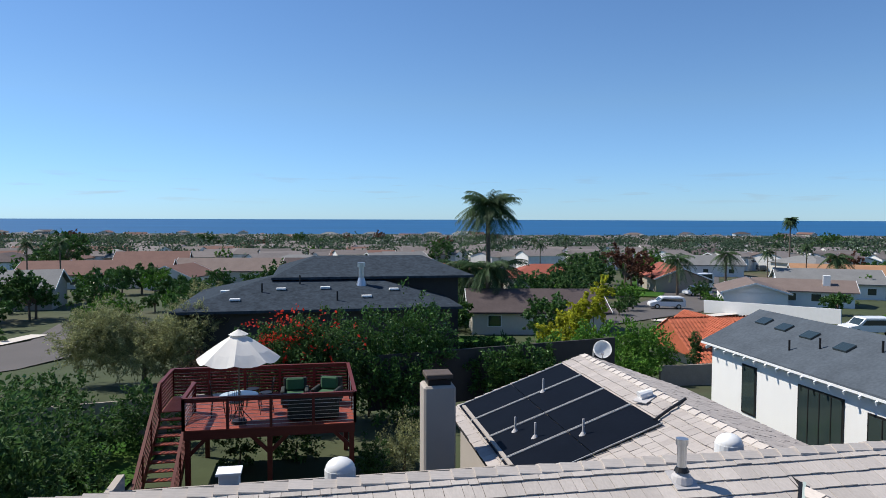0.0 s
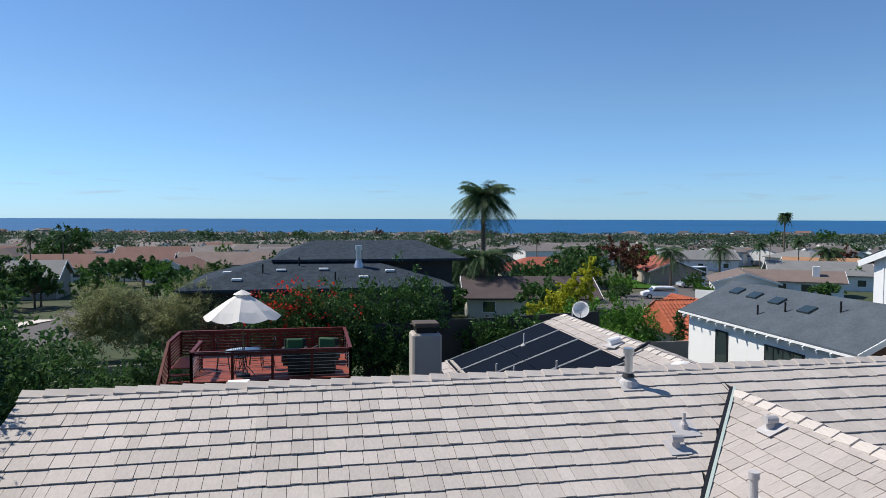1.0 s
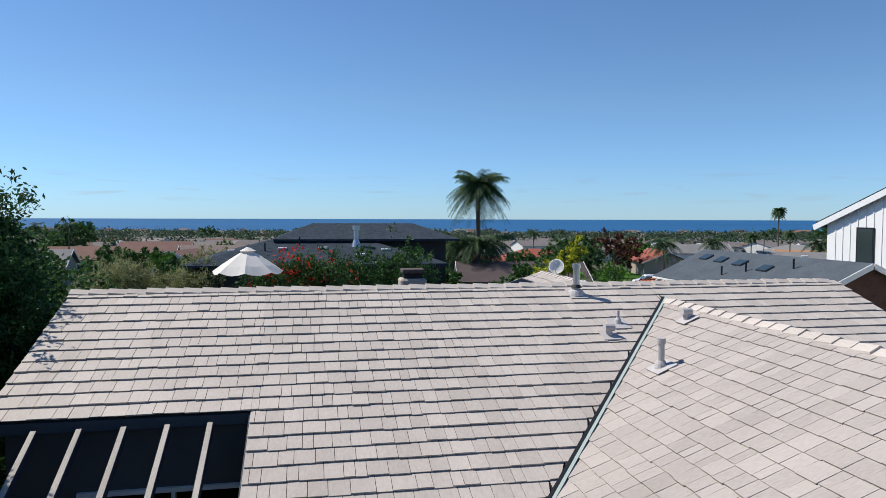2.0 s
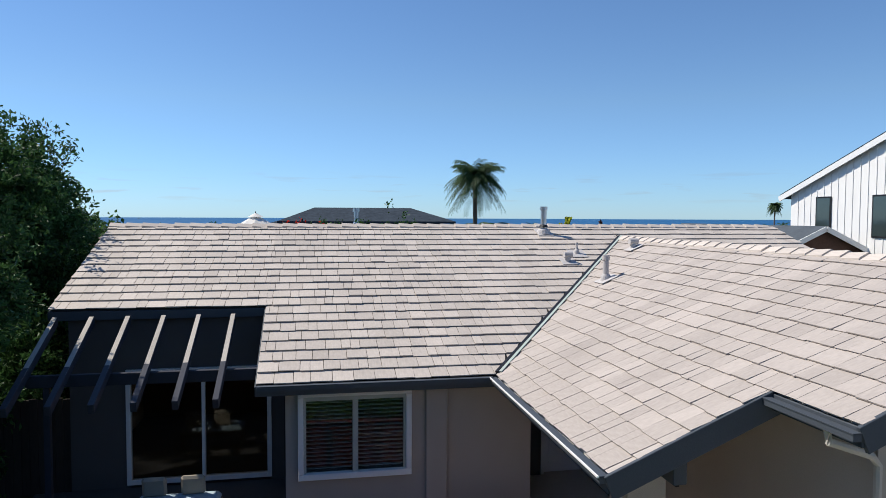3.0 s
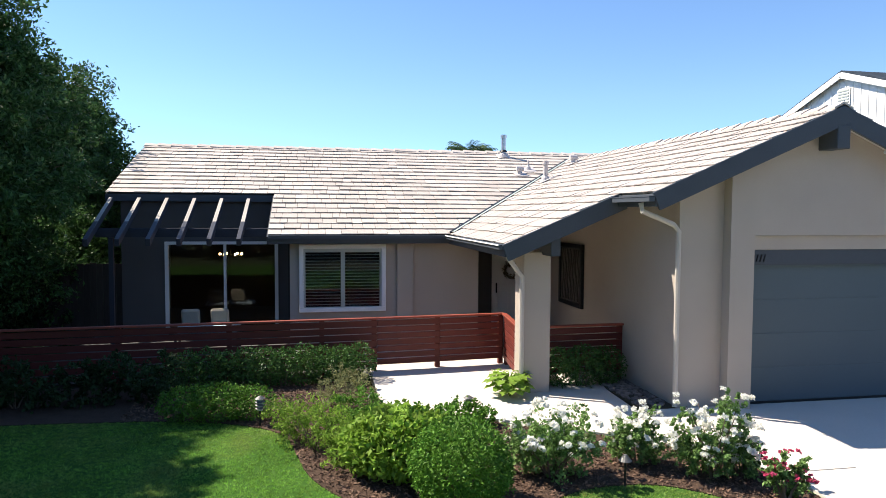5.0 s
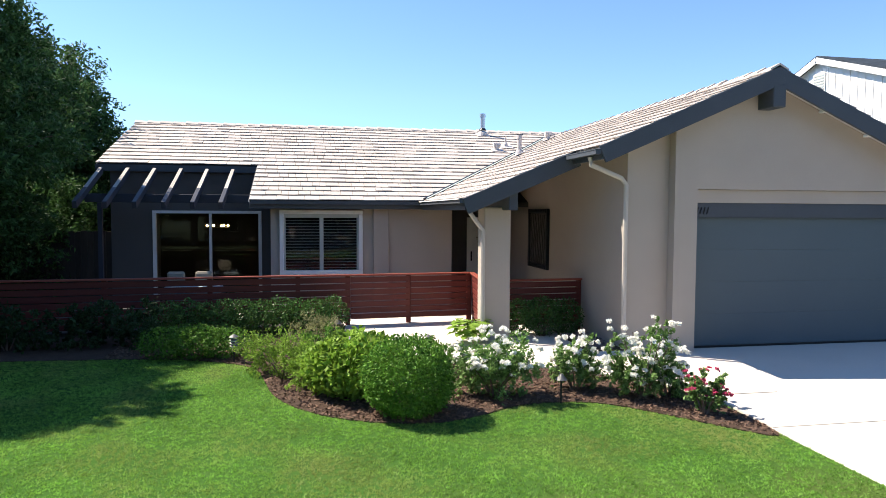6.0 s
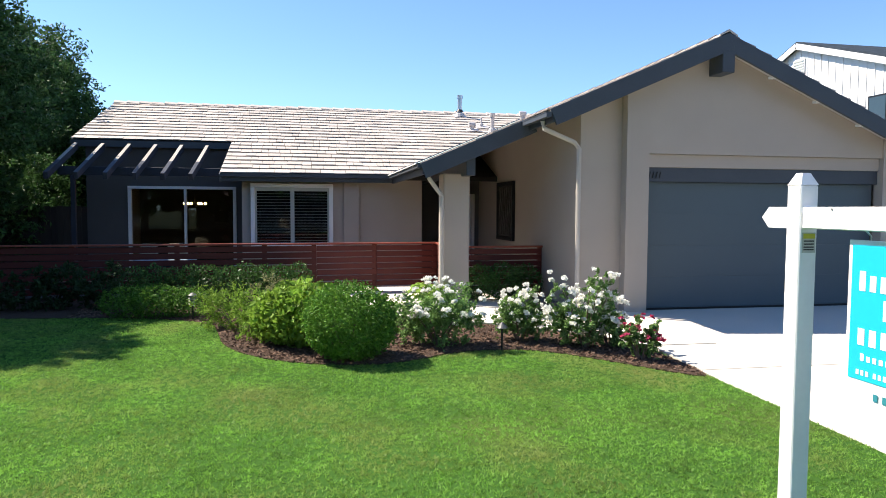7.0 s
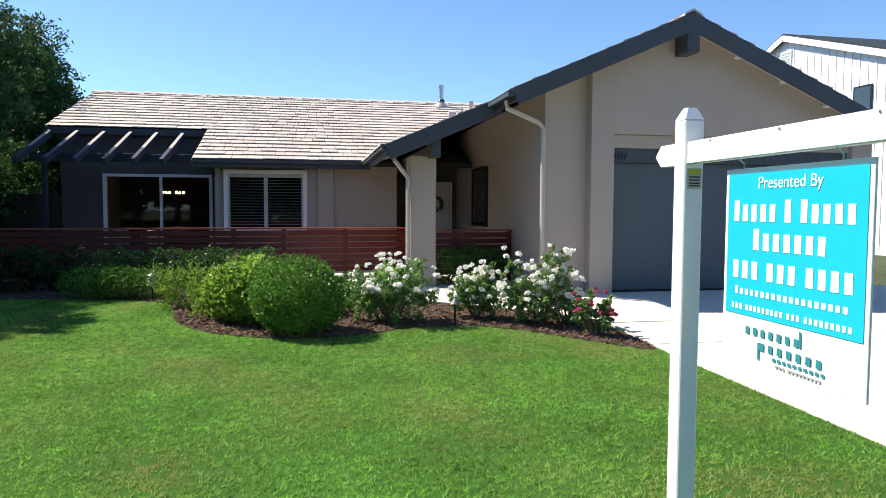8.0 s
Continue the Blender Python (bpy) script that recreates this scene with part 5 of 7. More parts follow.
# ---- raised red deck in the rear yard ----
DX0, DX1, DY0, DY1, DZ, RZ = -3.95, 1.45, 22.9, 27.4, 2.08, 3.11
deck = thing("deck", -1.2, 25, -0.2, "raised red-stained timber deck on posts with railing and stairs", "deck")
part("rim", box(DX0, DX1, DY0, DY0 + 0.06, DZ - 0.32, DZ - 0.03), RED_WOOD, deck)
part("rim", box(DX1 - 0.06, DX1, DY0 + 0.06, DY1, DZ - 0.32, DZ - 0.03), RED_WOOD, deck)
part("rim", box(DX0, DX0 + 0.06, DY0 + 0.06, DY1, DZ - 0.32, DZ - 0.03), RED_WOOD, deck)
for k in range(36):
    y = DY0 + 0.125 * k
    part("plank", box(DX0 - (1.15 if y > 25.2 else 0), DX1, y, y + 0.117, DZ - 0.03, DZ), RED_DECK, deck)
rails = (((DX0, DY0), (DX1, DY0)), ((DX1, DY0), (DX1, DY1)), ((DX0 - 1.15, DY1), (DX1, DY1)), ((DX0, DY0), (DX0, DY0 + 2.2)), ((DX0 - 1.15, 25.2), (DX0 - 1.15, DY1)))
for (xa, ya), (xb, yb) in rails:
    part("cap_rail", beam((xa, ya, RZ), (xb, yb, RZ), 0.13, 0.04, bevel=0.005), RED_WOOD, deck)
    part("lower_rail", beam((xa, ya, RZ - 0.09), (xb, yb, RZ - 0.09), 0.04, 0.1), RED_WOOD, deck)
    length = math.hypot(xb - xa, yb - ya)
    for k in range(max(2, int(length / 1.3) + 1)):
        u = k / max(1, int(length / 1.3))
        x, y = xa + (xb - xa) * u, ya + (yb - ya) * u
        part("post", box(x - 0.045, x + 0.045, y - 0.045, y + 0.045, DZ, RZ - 0.03), RED_WOOD, deck)
    for k in range(7):
        z = DZ + 0.1 + 0.12 * k
        part("cable", beam((xa, ya, z), (xb, yb, z), 0.012 if ya == DY0 else 0.03, 0.012 if ya == DY0 else 0.06), RED_WOOD if ya != DY0 else STEEL, deck)
for x in (DX0 + 0.1, -1.3, DX1 - 0.1):
    for y in (DY0 + 0.15, DY1 - 0.2):
        part("leg", box(x - 0.08, x + 0.08, y - 0.08, y + 0.08, -0.3, DZ - 0.32), RED_WOOD, deck)
for x, s in ((DX0 + 0.1, 1), (-1.3, 1), (-1.3, -1), (DX1 - 0.1, -1)):
    part("brace", beam((x, DY0 + 0.15, 1.2), (x + s * 0.8, DY0 + 0.15, 2.0), 0.09, 0.12), RED_WOOD, deck)
stair = thing("deck_stairs", -4.6, 23, -0.2, "red timber open stairs leading down from the deck", "stairs")
for k in range(13):
    z, y = DZ - 0.19 * (k + 1), 25.2 - 0.30 * (k + 1)
    part("tread", box(-5.08, -4.05, y, y + 0.28, z - 0.04, z, bevel=0.005), RED_DECK, stair)
for x in (-5.12, -4.02):
    part("stringer", beam((x, 25.2, DZ - 0.15), (x, 21.2, -0.25), 0.05, 0.28), RED_WOOD, stair)
    part("handrail", beam((x, 25.2, RZ), (x, 21.2, 0.75), 0.1, 0.05), RED_WOOD, stair)
    for k in range(4):
        y = 25.0 - k * 1.2
        part("post", box(x - 0.04, x + 0.04, y - 0.04, y + 0.04, DZ - 0.63 * (25.2 - y) - 0.2, RZ - 0.63 * (25.2 - y)), RED_WOOD, stair)
    for k in range(5):
        z = -0.18 * (k + 1)
        part("rail_slat", beam((x, 25.2, RZ + z), (x, 21.2, 0.75 + z), 0.02, 0.05), RED_WOOD, stair)

umb = thing("patio_umbrella", -2.3, 23.5, DZ, "open cream market umbrella over the deck table", "umbrella")
CANVAS = material("cream_canvas", (0.78, 0.75, 0.69), 0.85, vary=0.1, scale=2, grain=70, bump=0.2, through_light=0.15)
UX, UY, UT, UR, UE = -2.3, 23.5, 5.14, 1.34, 4.28
part("pole", tube([(UX, UY, DZ), (UX, UY, UT)], 0.025), BARK, umb)
for k in range(8):
    a0, a1 = math.tau * k / 8, math.tau * (k + 1) / 8
    bm = bmesh.new()
    rows = []
    for q in (0.14, 0.4, 0.7, 1.0):
        row = []
        for u in (0, 0.25, 0.5, 0.75, 1.0):
            a = a0 + (a1 - a0) * u
            sag = 0.10 * q * (4 * u * (1 - u))
            r = UR * q * (1 - 0.06 * 4 * u * (1 - u) * (q > 0.9))
            row.append(bm.verts.new((UX + r * math.cos(a), UY + r * math.sin(a), UT - 0.04 - (UT - UE) * q ** 1.15 - sag)))
        rows.append(row)
    for r, s in zip(rows, rows[1:]):
        for u in range(4):
            bm.faces.new((r[u], r[u + 1], s[u + 1], s[u]))
    part("canopy_panel", bm, CANVAS, umb)
    part("rib", tube([(UX, UY, UT - 0.1), (UX + UR * math.cos(a0), UY + UR * math.sin(a0), UE - 0.06)], 0.012, sides=5), BARK, umb)
part("vent", tube([(UX, UY, UT - 0.12), (UX, UY, UT + 0.04)], [0.32, 0.03], sides=16, cap=False), CANVAS, umb)
part("finial", tube([(UX, UY, UT), (UX, UY, UT + 0.12)], [0.035, 0.012]), BARK, umb)
part("foot", tube([(UX, UY, DZ), (UX, UY, DZ + 0.09), (UX, UY, DZ + 0.12)], [0.26, 0.24, 0.06], sides=18), BLACK, umb)
table = thing("patio_table", UX, UY, DZ, "tall round glass-topped metal table on the deck", "table")
part("tabletop", tube([(UX, UY, DZ + 0.9), (UX, UY, DZ + 0.93)], 0.62, sides=28), material("frosted_glass", (0.45, 0.52, 0.55), 0.15, vary=0.05), table)
for k in range(4):
    a = k * math.pi / 2 + 0.6
    part("leg", tube([(UX + 0.2 * math.cos(a), UY + 0.2 * math.sin(a), DZ + 0.9), (UX + 0.12 * math.cos(a), UY + 0.12 * math.sin(a), DZ + 0.4), (UX + 0.45 * math.cos(a), UY + 0.45 * math.sin(a), DZ)], 0.018, sides=6), BLACK, table)


def bar_chair():
    ob = thing("bar_chair", 0, 0, 0, "tall black wire patio chair", "chair", "bar chairs round the deck table")
    part("seat", tube([(0, 0, 0.68), (0, 0, 0.71)], 0.22, sides=16), BLACK, ob, local=True)
    for sx in (-1, 1):
        for sy in (-1, 1):
            part("leg", tube([(sx * 0.15, sy * 0.15, 0.69), (sx * 0.23, sy * 0.23, 0)], 0.014, sides=6), BLACK, ob, local=True)
    part("back_frame", tube([(-0.21, 0.18, 0.7), (-0.2, 0.24, 1.1), (0, 0.27, 1.22), (0.2, 0.24, 1.1), (0.21, 0.18, 0.7)], 0.014, sides=6), BLACK, ob, local=True)
    for k in range(5):
        x = -0.14 + 0.07 * k
        part("back_rod", tube([(x, 0.2, 0.7), (x, 0.255, 1.16)], 0.007, sides=5), BLACK, ob, local=True)
    part("foot_ring", tube([(0.2 * math.cos(a), 0.2 * math.sin(a), 0.25) for a in np.linspace(0, math.tau, 13)], 0.01, sides=5), BLACK, ob, local=True)
    return ob


first = bar_chair()
spots4 = [(-3.1, 24.5, 100), (-1.5, 24.6, -80), (-2.4, 23.5, 175), (-2.0, 25.2, 0)]
first.matrix_basis = pose(spots4[0][0], spots4[0][1], DZ, 0, 0, spots4[0][2])
for x, y, a in spots4[1:]:
    copy_thing(first, pose(x, y, DZ, 0, 0, a))
GREEN_CUSHION = material("green_fabric", (0.05, 0.12, 0.06), 0.9, vary=0.15, scale=6, grain=90, bump=0.3)
WICKER = material("dark_wicker", (0.03, 0.035, 0.03), 0.7, vary=0.4, scale=20, grain=90, bump=0.8)


def lounge():
    ob = thing("lounge_chair", 0, 0, 0, "dark wicker lounge chair with green cushions", "armchair", "lounge chairs on the deck")
    part("base", box(-0.42, 0.42, -0.4, 0.4, 0.12, 0.32, bevel=0.02), WICKER, ob, local=True)
    for sx in (-1, 1):
        part("armrest", box(sx * 0.42 - 0.07, sx * 0.42 + 0.07, -0.4, 0.4, 0.1, 0.6, bevel=0.03), WICKER, ob, local=True)
        for sy in (-1, 1):
            part("leg", box(sx * 0.4 - 0.03, sx * 0.4 + 0.03, sy * 0.36 - 0.03, sy * 0.36 + 0.03, 0, 0.12), WICKER, ob, local=True)
    part("back", box(-0.42, 0.42, 0.33, 0.45, 0.3, 0.95, bevel=0.03, m=pose(0, 0, 0, -8)), WICKER, ob, local=True)
    part("seat_cushion", box(-0.34, 0.34, -0.38, 0.3, 0.325, 0.46, bevel=0.04), GREEN_CUSHION, ob, local=True)
    part("back_cushion", box(-0.32, 0.32, 0.2, 0.34, 0.47, 0.92, bevel=0.05), GREEN_CUSHION, ob, local=True)
    return ob


first = lounge()
first.matrix_basis = pose(-0.55, 25.4, DZ, 0, 0, 0)
copy_thing(first, pose(0.6, 25.4, DZ, 0, 0, -20))
sofa = thing("patio_cover", 0.1, 23.6, DZ, "dark green covered patio seat seen from behind", "sofa")
part("back", box(-0.75, 0.95, 23.3, 23.5, DZ + 0.05, DZ + 0.85, bevel=0.05), WICKER, sofa)
part("seat", box(-0.75, 0.95, 23.5, 24.2, DZ + 0.05, DZ + 0.45, bevel=0.05), GREEN_CUSHION, sofa)


# ---- neighbours' houses ----
SHINGLE = material("grey_shingle", (0.082, 0.098, 0.115), 0.95, spec=0.1, vary=0.35, scale=1.2, grain=9, bump=0.5, depth=0.02)
CHARCOAL = material("charcoal_shingle", (0.040, 0.052, 0.066), 0.95, spec=0.05, vary=0.6, scale=2.5, grain=6, bump=0.5, depth=0.02)
SIDING = material("white_siding", (0.80, 0.79, 0.76), 0.6, vary=0.05, scale=1, grain=30, bump=0.1)
DARK_WALL = material("dark_wall", (0.055, 0.05, 0.048), 0.85, vary=0.15)
BRICK_DARK = material("dark_brick", (0.10, 0.055, 0.04), 0.9, vary=0.35, scale=3, grain=14, bump=0.5)
TERRACOTTA = material("terracotta_tile", (0.44, 0.12, 0.06), 0.8, vary=0.3, scale=0.8, grain=5, bump=0.3, island=0.4)
PANE_DARK = material("dark_window", (0.03, 0.045, 0.045), 0.05, vary=0.1, bump=0, spec=0.9)


def window_box(parent, x0, x1, y0, y1, z0, z1, frame_mat=BLACK):
    """A window standing 3 cm proud of a wall: frame with a pane in it."""
    fr = part("window", box(x0, x1, y0, y1, z0, z1), frame_mat, parent)
    thin_x = (x1 - x0) < (y1 - y0)
    b = 0.07
    if thin_x:
        part("pane", box(x0 - 0.008, x0 - 0.002, y0 + b, y1 - b, z0 + b, z1 - b), PANE_DARK, fr)
    else:
        part("pane", box(x0 + b, x1 - b, y0 - 0.008, y0 - 0.002, z0 + b, z1 - b), PANE_DARK, fr)
    return fr


white = thing("white_house", 21, 20, 0, "modern white board-and-batten house with charcoal shingle roof", "house")
HX, HZ, HE, HP = 20.0, 4.75, 17.15, 0.46
part("wing_wall", box(17.5, 22.4, 17.6, 27.7, -0.5, HZ - HP * 2.5 - 0.1), SIDING, white, "white painted wall")
part("wing_gable", prism([(17.5, HZ - HP * 2.5 - 0.1), (HX, HZ - 0.14), (22.4, HZ - HP * 2.4 - 0.1)], 27.5, 27.7), SIDING, white)
part("brick_gable", prism([(17.5, 0), (17.5, HZ - HP * 2.5 - 0.1), (HX, HZ - 0.14), (22.4, HZ - HP * 2.4 - 0.1), (22.4, 0)], 17.45, 17.6), BRICK_DARK, white, "dark brick gable")
bm = prism([(HE, HZ - HP * (HX - HE)), (HX, HZ), (22.8, HZ - HP * 2.8), (22.8, HZ - HP * 2.8 - 0.13), (HX, HZ - 0.13), (HE, HZ - HP * (HX - HE) - 0.13)], 17.2, 28.0)
part("roof", bm, SHINGLE, white, "grey-blue asphalt shingles")
part("fascia", beam((HE - 0.02, 17.2, HZ - HP * (HX - HE) - 0.12), (HE - 0.02, 28.0, HZ - HP * (HX - HE) - 0.08), 0.04, 0.08), WHITE, white)
for s in (-1, 1):
    part("barge_board", beam((HX + s * 2.85, 17.18, HZ - HP * 2.85 - 0.1), (HX, 17.18, HZ - 0.1), 0.04, 0.2), WHITE, white)
for k in range(16):
    y = 17.6 + k * 0.66
    part("rafter_tail", beam((HE - 0.1, y, HZ - HP * (HX - HE) - 0.24), (17.5, y, HZ - HP * 2.5 - 0.2), 0.06, 0.12), WHITE, white)
for y, s in ((26.6, 0.75), (25.2, 0.85), (23.6, 0.95), (21.6, 1.15)):
    part("skylight", box(-0.24, 0.24, -0.32, 0.32, 0, 0.08, m=Matrix.Translation((HX - s, y, HZ - HP * s)) @ pose(0, 0, 0, 0, -math.degrees(math.atan(HP)))), PANE_DARK, white, "dark glass skylight")
for y, s in ((23.4, 2.0), (22.4, 1.5), (20.2, 0.9)):
    part("vent_pipe", tube([(HX - s, y, HZ - HP * s), (HX - s, y, HZ - HP * s + 0.4)], 0.04), BLACK, white)
for y0, y1, z0, z1 in ((24.6, 25.5, 0.9, 2.9), (20.0, 22.2, 0.3, 2.85), (17.8, 19.0, 0.9, 2.7)):
    win_ = window_box(white, 17.46, 17.5, y0, y1, z0, z1)
    for q in range(1, int((y1 - y0) / 0.45)):
        part("mullion", box(17.44, 17.458, y0 + q * (y1 - y0) / int((y1 - y0) / 0.45 + 0.01) - 0.02, y0 + q * (y1 - y0) / int((y1 - y0) / 0.45 + 0.01) + 0.02, z0 + 0.07, z1 - 0.07), BLACK, win_)
# two-storey block with its gable towards the camera's house
TX, TY, TZ, TE = 21.9, 14.95, 8.93, 6.38
TP = (TZ - TE) / (22.15 - TY)
part("block_wall", prism([(7.05, -0.5), (7.05, TZ - TP * 7.4 - 0.15), (TY, TZ - 0.15), (21.75, TZ - TP * 7.3 - 0.15), (21.75, -0.5)], TX, 30, axis="x"), SIDING, white, "white board-and-batten gable wall")
OVER = 0.2
bm = prism([(6.65, TZ - TP * 7.8), (TY, TZ), (22.25, TZ - TP * 7.8), (22.25, TZ - TP * 7.8 - 0.22), (TY, TZ - 0.22), (6.65, TZ - TP * 7.8 - 0.22)], TX - OVER, 30.4, axis="x")
part("block_roof", bm, CHARCOAL, white, "charcoal shingle gable roof")
for y0 in (6.6, 22.3):
    part("barge_board", beam((TX - OVER - 0.02, y0, TZ - TP * 7.85 - 0.2), (TX - OVER - 0.02, TY, TZ - 0.2), 0.05, 0.24), WHITE, white)
for k in range(36):
    y = 7.25 + 0.4 * k
    part("batten", box(TX - 0.025, TX - 0.001, y, y + 0.05, 0, TZ - TP * abs(y + 0.025 - TY) - 0.3), SIDING, white)
for y0, y1, z0, z1 in ((19.2, 20.1, 4.3, 6.0), (16.2, 17.0, 4.3, 6.0), (12.9, 13.8, 4.3, 6.0), (10.2, 11.1, 4.3, 6.0)):
    window_box(white, TX - 0.05, TX - 0.026, y0, y1, z0, z1)
lou = part("louvre", box(TX - 0.05, TX - 0.027, TY - 0.35, TY + 0.35, 7.4, 8.2), WHITE, white, "white gable louvre")
for k in range(6):
    part("slat", box(TX - 0.07, TX - 0.052, TY - 0.3, TY + 0.3, 7.46 + k * 0.12, 7.52 + k * 0.12), SASH, lou)


def hip_roof(x0, x1, y0, y1, z, h, mat, parent, over=0.5, t=0.14, name="roof", label="", run=None):
    """A hipped roof over a rectangle; the ridge runs along the longer side."""
    x0, x1, y0, y1 = x0 - over, x1 + over, y0 - over, y1 + over
    w, d = x1 - x0, y1 - y0
    bm = bmesh.new()
    r = run or min(w, d) / 2
    a, b = ((x0 + r, (y0 + y1) / 2), (x1 - r, (y0 + y1) / 2)) if w > d else (((x0 + x1) / 2, y0 + r), ((x0 + x1) / 2, y1 - r))
    lo = [bm.verts.new((x, y, z - t)) for x, y in ((x0, y0), (x1, y0), (x1, y1), (x0, y1))]
    up = [bm.verts.new((x, y, z)) for x, y in ((x0, y0), (x1, y0), (x1, y1), (x0, y1))]
    p, q = bm.verts.new((*a, z + h)), bm.verts.new((*b, z + h))
    for k in range(4):
        bm.faces.new((lo[k], lo[(k + 1) % 4], up[(k + 1) % 4], up[k]))
    bm.faces.new(lo[::-1])
    if w > d:
        for f in ((up[0], up[1], q, p), (up[1], up[2], q), (up[2], up[3], p, q), (up[3], up[0], p)):
            bm.faces.new(f)
    else:
        for f in ((up[0], up[1], p), (up[1], up[2], q, p), (up[2], up[3], q), (up[3], up[0], p, q)):
            bm.faces.new(f)
    return part(name, bm, mat, parent, label)


dark = thing("dark_house", 2, 40, -1.5, "two-storey dark house with charcoal hipped shingle roofs", "house")
part("lower_wall", box(-6.3, 7.4, 36.6, 46.5, -2.5, 4.0), DARK_WALL, dark)
hip_roof(-6.3, 7.4, 36.6, 46.5, 4.1, 1.4, CHARCOAL, dark, 0.6, name="lower_roof", label="charcoal hipped shingle roof", run=5.0)
part("upper_wall", box(-1.4, 8.8, 41.0, 49.4, -2.5, 5.3), DARK_WALL, dark)
hip_roof(-1.4, 8.8, 41.0, 49.4, 5.4, 0.95, CHARCOAL, dark, 0.8, name="upper_roof", label="charcoal hipped upper roof", run=2.4)
part("flue", tube([(2.85, 39.6, 4.9), (2.85, 39.6, 5.4), (2.85, 39.6, 6.0)], [0.34, 0.16, 0.16], sides=14), STEEL, dark, "galvanised flue with a collar")
part("flue_cap", tube([(2.85, 39.6, 6.0), (2.85, 39.6, 6.25)], 0.22, sides=14), STEEL, dark)
for x, y in ((-3.9, 37.4), (-1.6, 38.9), (0.8, 39.0), (3.0, 37.6), (-4.6, 39.5), (4.6, 38.6)):
    z = 4.1 + 1.4 * min(y - 36.0, x + 6.9) / 5.55
    part("roof_vent", box(-0.27, 0.27, -0.15, 0.15, 0, 0.12, bevel=0.02, m=Matrix.Translation((x, y, z))), WHITE, dark, "white low roof vent")
for x, y in ((-2.6, 38.6), (-0.6, 39.8), (1.4, 37.2)):
    z = 4.1 + 1.4 * min(y - 36.0, x + 6.9) / 5.55
    part("vent_pipe", tube([(x, y, z - 0.1), (x, y, z + 0.5)], 0.05), BLACK, dark)


dark.matrix_basis = pose(2.418, 48.734, -3.795) @ Matrix.Scale(1.22, 4)


def plain_house(label, x, y, turn, w, d, wall_h, pitch, roof_mat, wall_mat, hip=False, windows=4, ground=None, chimney=False):
    """A low house: walls, gable or hip roof, windows with frames."""
    z = fall(x, y) if ground is None else ground
    ob = thing("neighbour_house", x, y, z, label, "house", turn=turn)
    part("wall", box(-w / 2, w / 2, -d / 2, d / 2, -0.8, wall_h), wall_mat, ob, local=True)
    if hip:
        h = hip_roof(-w / 2, w / 2, -d / 2, d / 2, wall_h + 0.12, pitch * d / 2, roof_mat, None, 0.6)
        hang(h, ob, True)
    else:
        e = d / 2 + 0.5
        part("roof", prism([(-e, wall_h), (0, wall_h + pitch * e), (e, wall_h), (e, wall_h - 0.15), (0, wall_h + pitch * e - 0.15), (-e, wall_h - 0.15)], -w / 2 - 0.5, w / 2 + 0.5, axis="x"), roof_mat, ob, local=True)
        part("gable", prism([(-d / 2, wall_h - 0.1), (0, wall_h + pitch * d / 2 - 0.1), (d / 2, wall_h - 0.1)], -w / 2, w / 2, axis="x"), wall_mat, ob, local=True)
        for s in (-1, 1):
            for q in (-1, 1):
                part("barge_board", beam((s * (w / 2 + 0.52), q * e, wall_h - 0.08), (s * (w / 2 + 0.52), 0, wall_h + pitch * e - 0.08), 0.05, 0.22), WHITE, ob, local=True)
    for k in range(windows):
        u = -w / 2 + (k + 0.5) * w / windows
        fr = part("window", box(u - 0.7, u + 0.7, -d / 2 - 0.04, -d / 2 - 0.003, 0.9, 2.1), WHITE, ob, local=True)
        part("pane", box(u - 0.6, u + 0.6, -d / 2 - 0.05, -d / 2 - 0.043, 1.0, 2.0), PANE_DARK, fr, local=True)
    if chimney:
        part("chimney", box(w * 0.2, w * 0.2 + 0.9, -d * 0.3, -d * 0.3 + 0.9, 1, wall_h + pitch * d / 2 + 0.9), wall_mat, ob, local=True)
    return ob


BROWN_ROOF = material("brown_shingle", (0.082, 0.063, 0.061), 0.9, vary=0.3, scale=0.8, grain=5, bump=0.4, depth=0.03)
TAN_ROOF = material("tan_tile", (0.177, 0.136, 0.118), 0.9, vary=0.25, scale=0.6, grain=5, bump=0.4, depth=0.03)
RUST_ROOF = material("rust_tile", (0.17, 0.095, 0.075), 0.9, vary=0.25, scale=0.6, grain=5, bump=0.4, depth=0.03)
RED_ROOF = material("red_tile", (0.29, 0.085, 0.055), 0.9, vary=0.25, scale=0.6, grain=5, bump=0.4, depth=0.03)
GREY_ROOF = material("pale_grey_shingle", (0.19, 0.19, 0.185), 0.9, vary=0.25, scale=0.6, grain=5, bump=0.4, depth=0.03)
CREAM_WALL = material("cream_wall", (0.62, 0.58, 0.50), 0.85, vary=0.08)
PALE_WALL = material("pale_wall", (0.74, 0.74, 0.72), 0.85, vary=0.06)
TAN_WALL = material("tan_wall", (0.38, 0.32, 0.26), 0.85, vary=0.08)
plain_house("low house with a long brown shingle roof", 22.5, 68, -10, 13, 9, 2.4, 0.36, BROWN_ROOF, CREAM_WALL, windows=3)
plain_house("house with a red clay tile hip roof", 41, 118, -8, 14, 10, 2.8, 0.42, RED_ROOF, CREAM_WALL, True)
plain_house("house with a red clay tile roof beyond the palms", 26, 128, 20, 14, 10, 2.8, 0.42, RED_ROOF, CREAM_WALL, True)
plain_house("house with a rosy tile roof by the street", 66, 118, 75, 16, 9, 2.8, 0.4, RED_ROOF, TAN_WALL)
plain_house("white house with a tan gabled roof across the street", 61, 87, 62, 10, 8, 2.4, 0.3, TAN_ROOF, PALE_WALL)
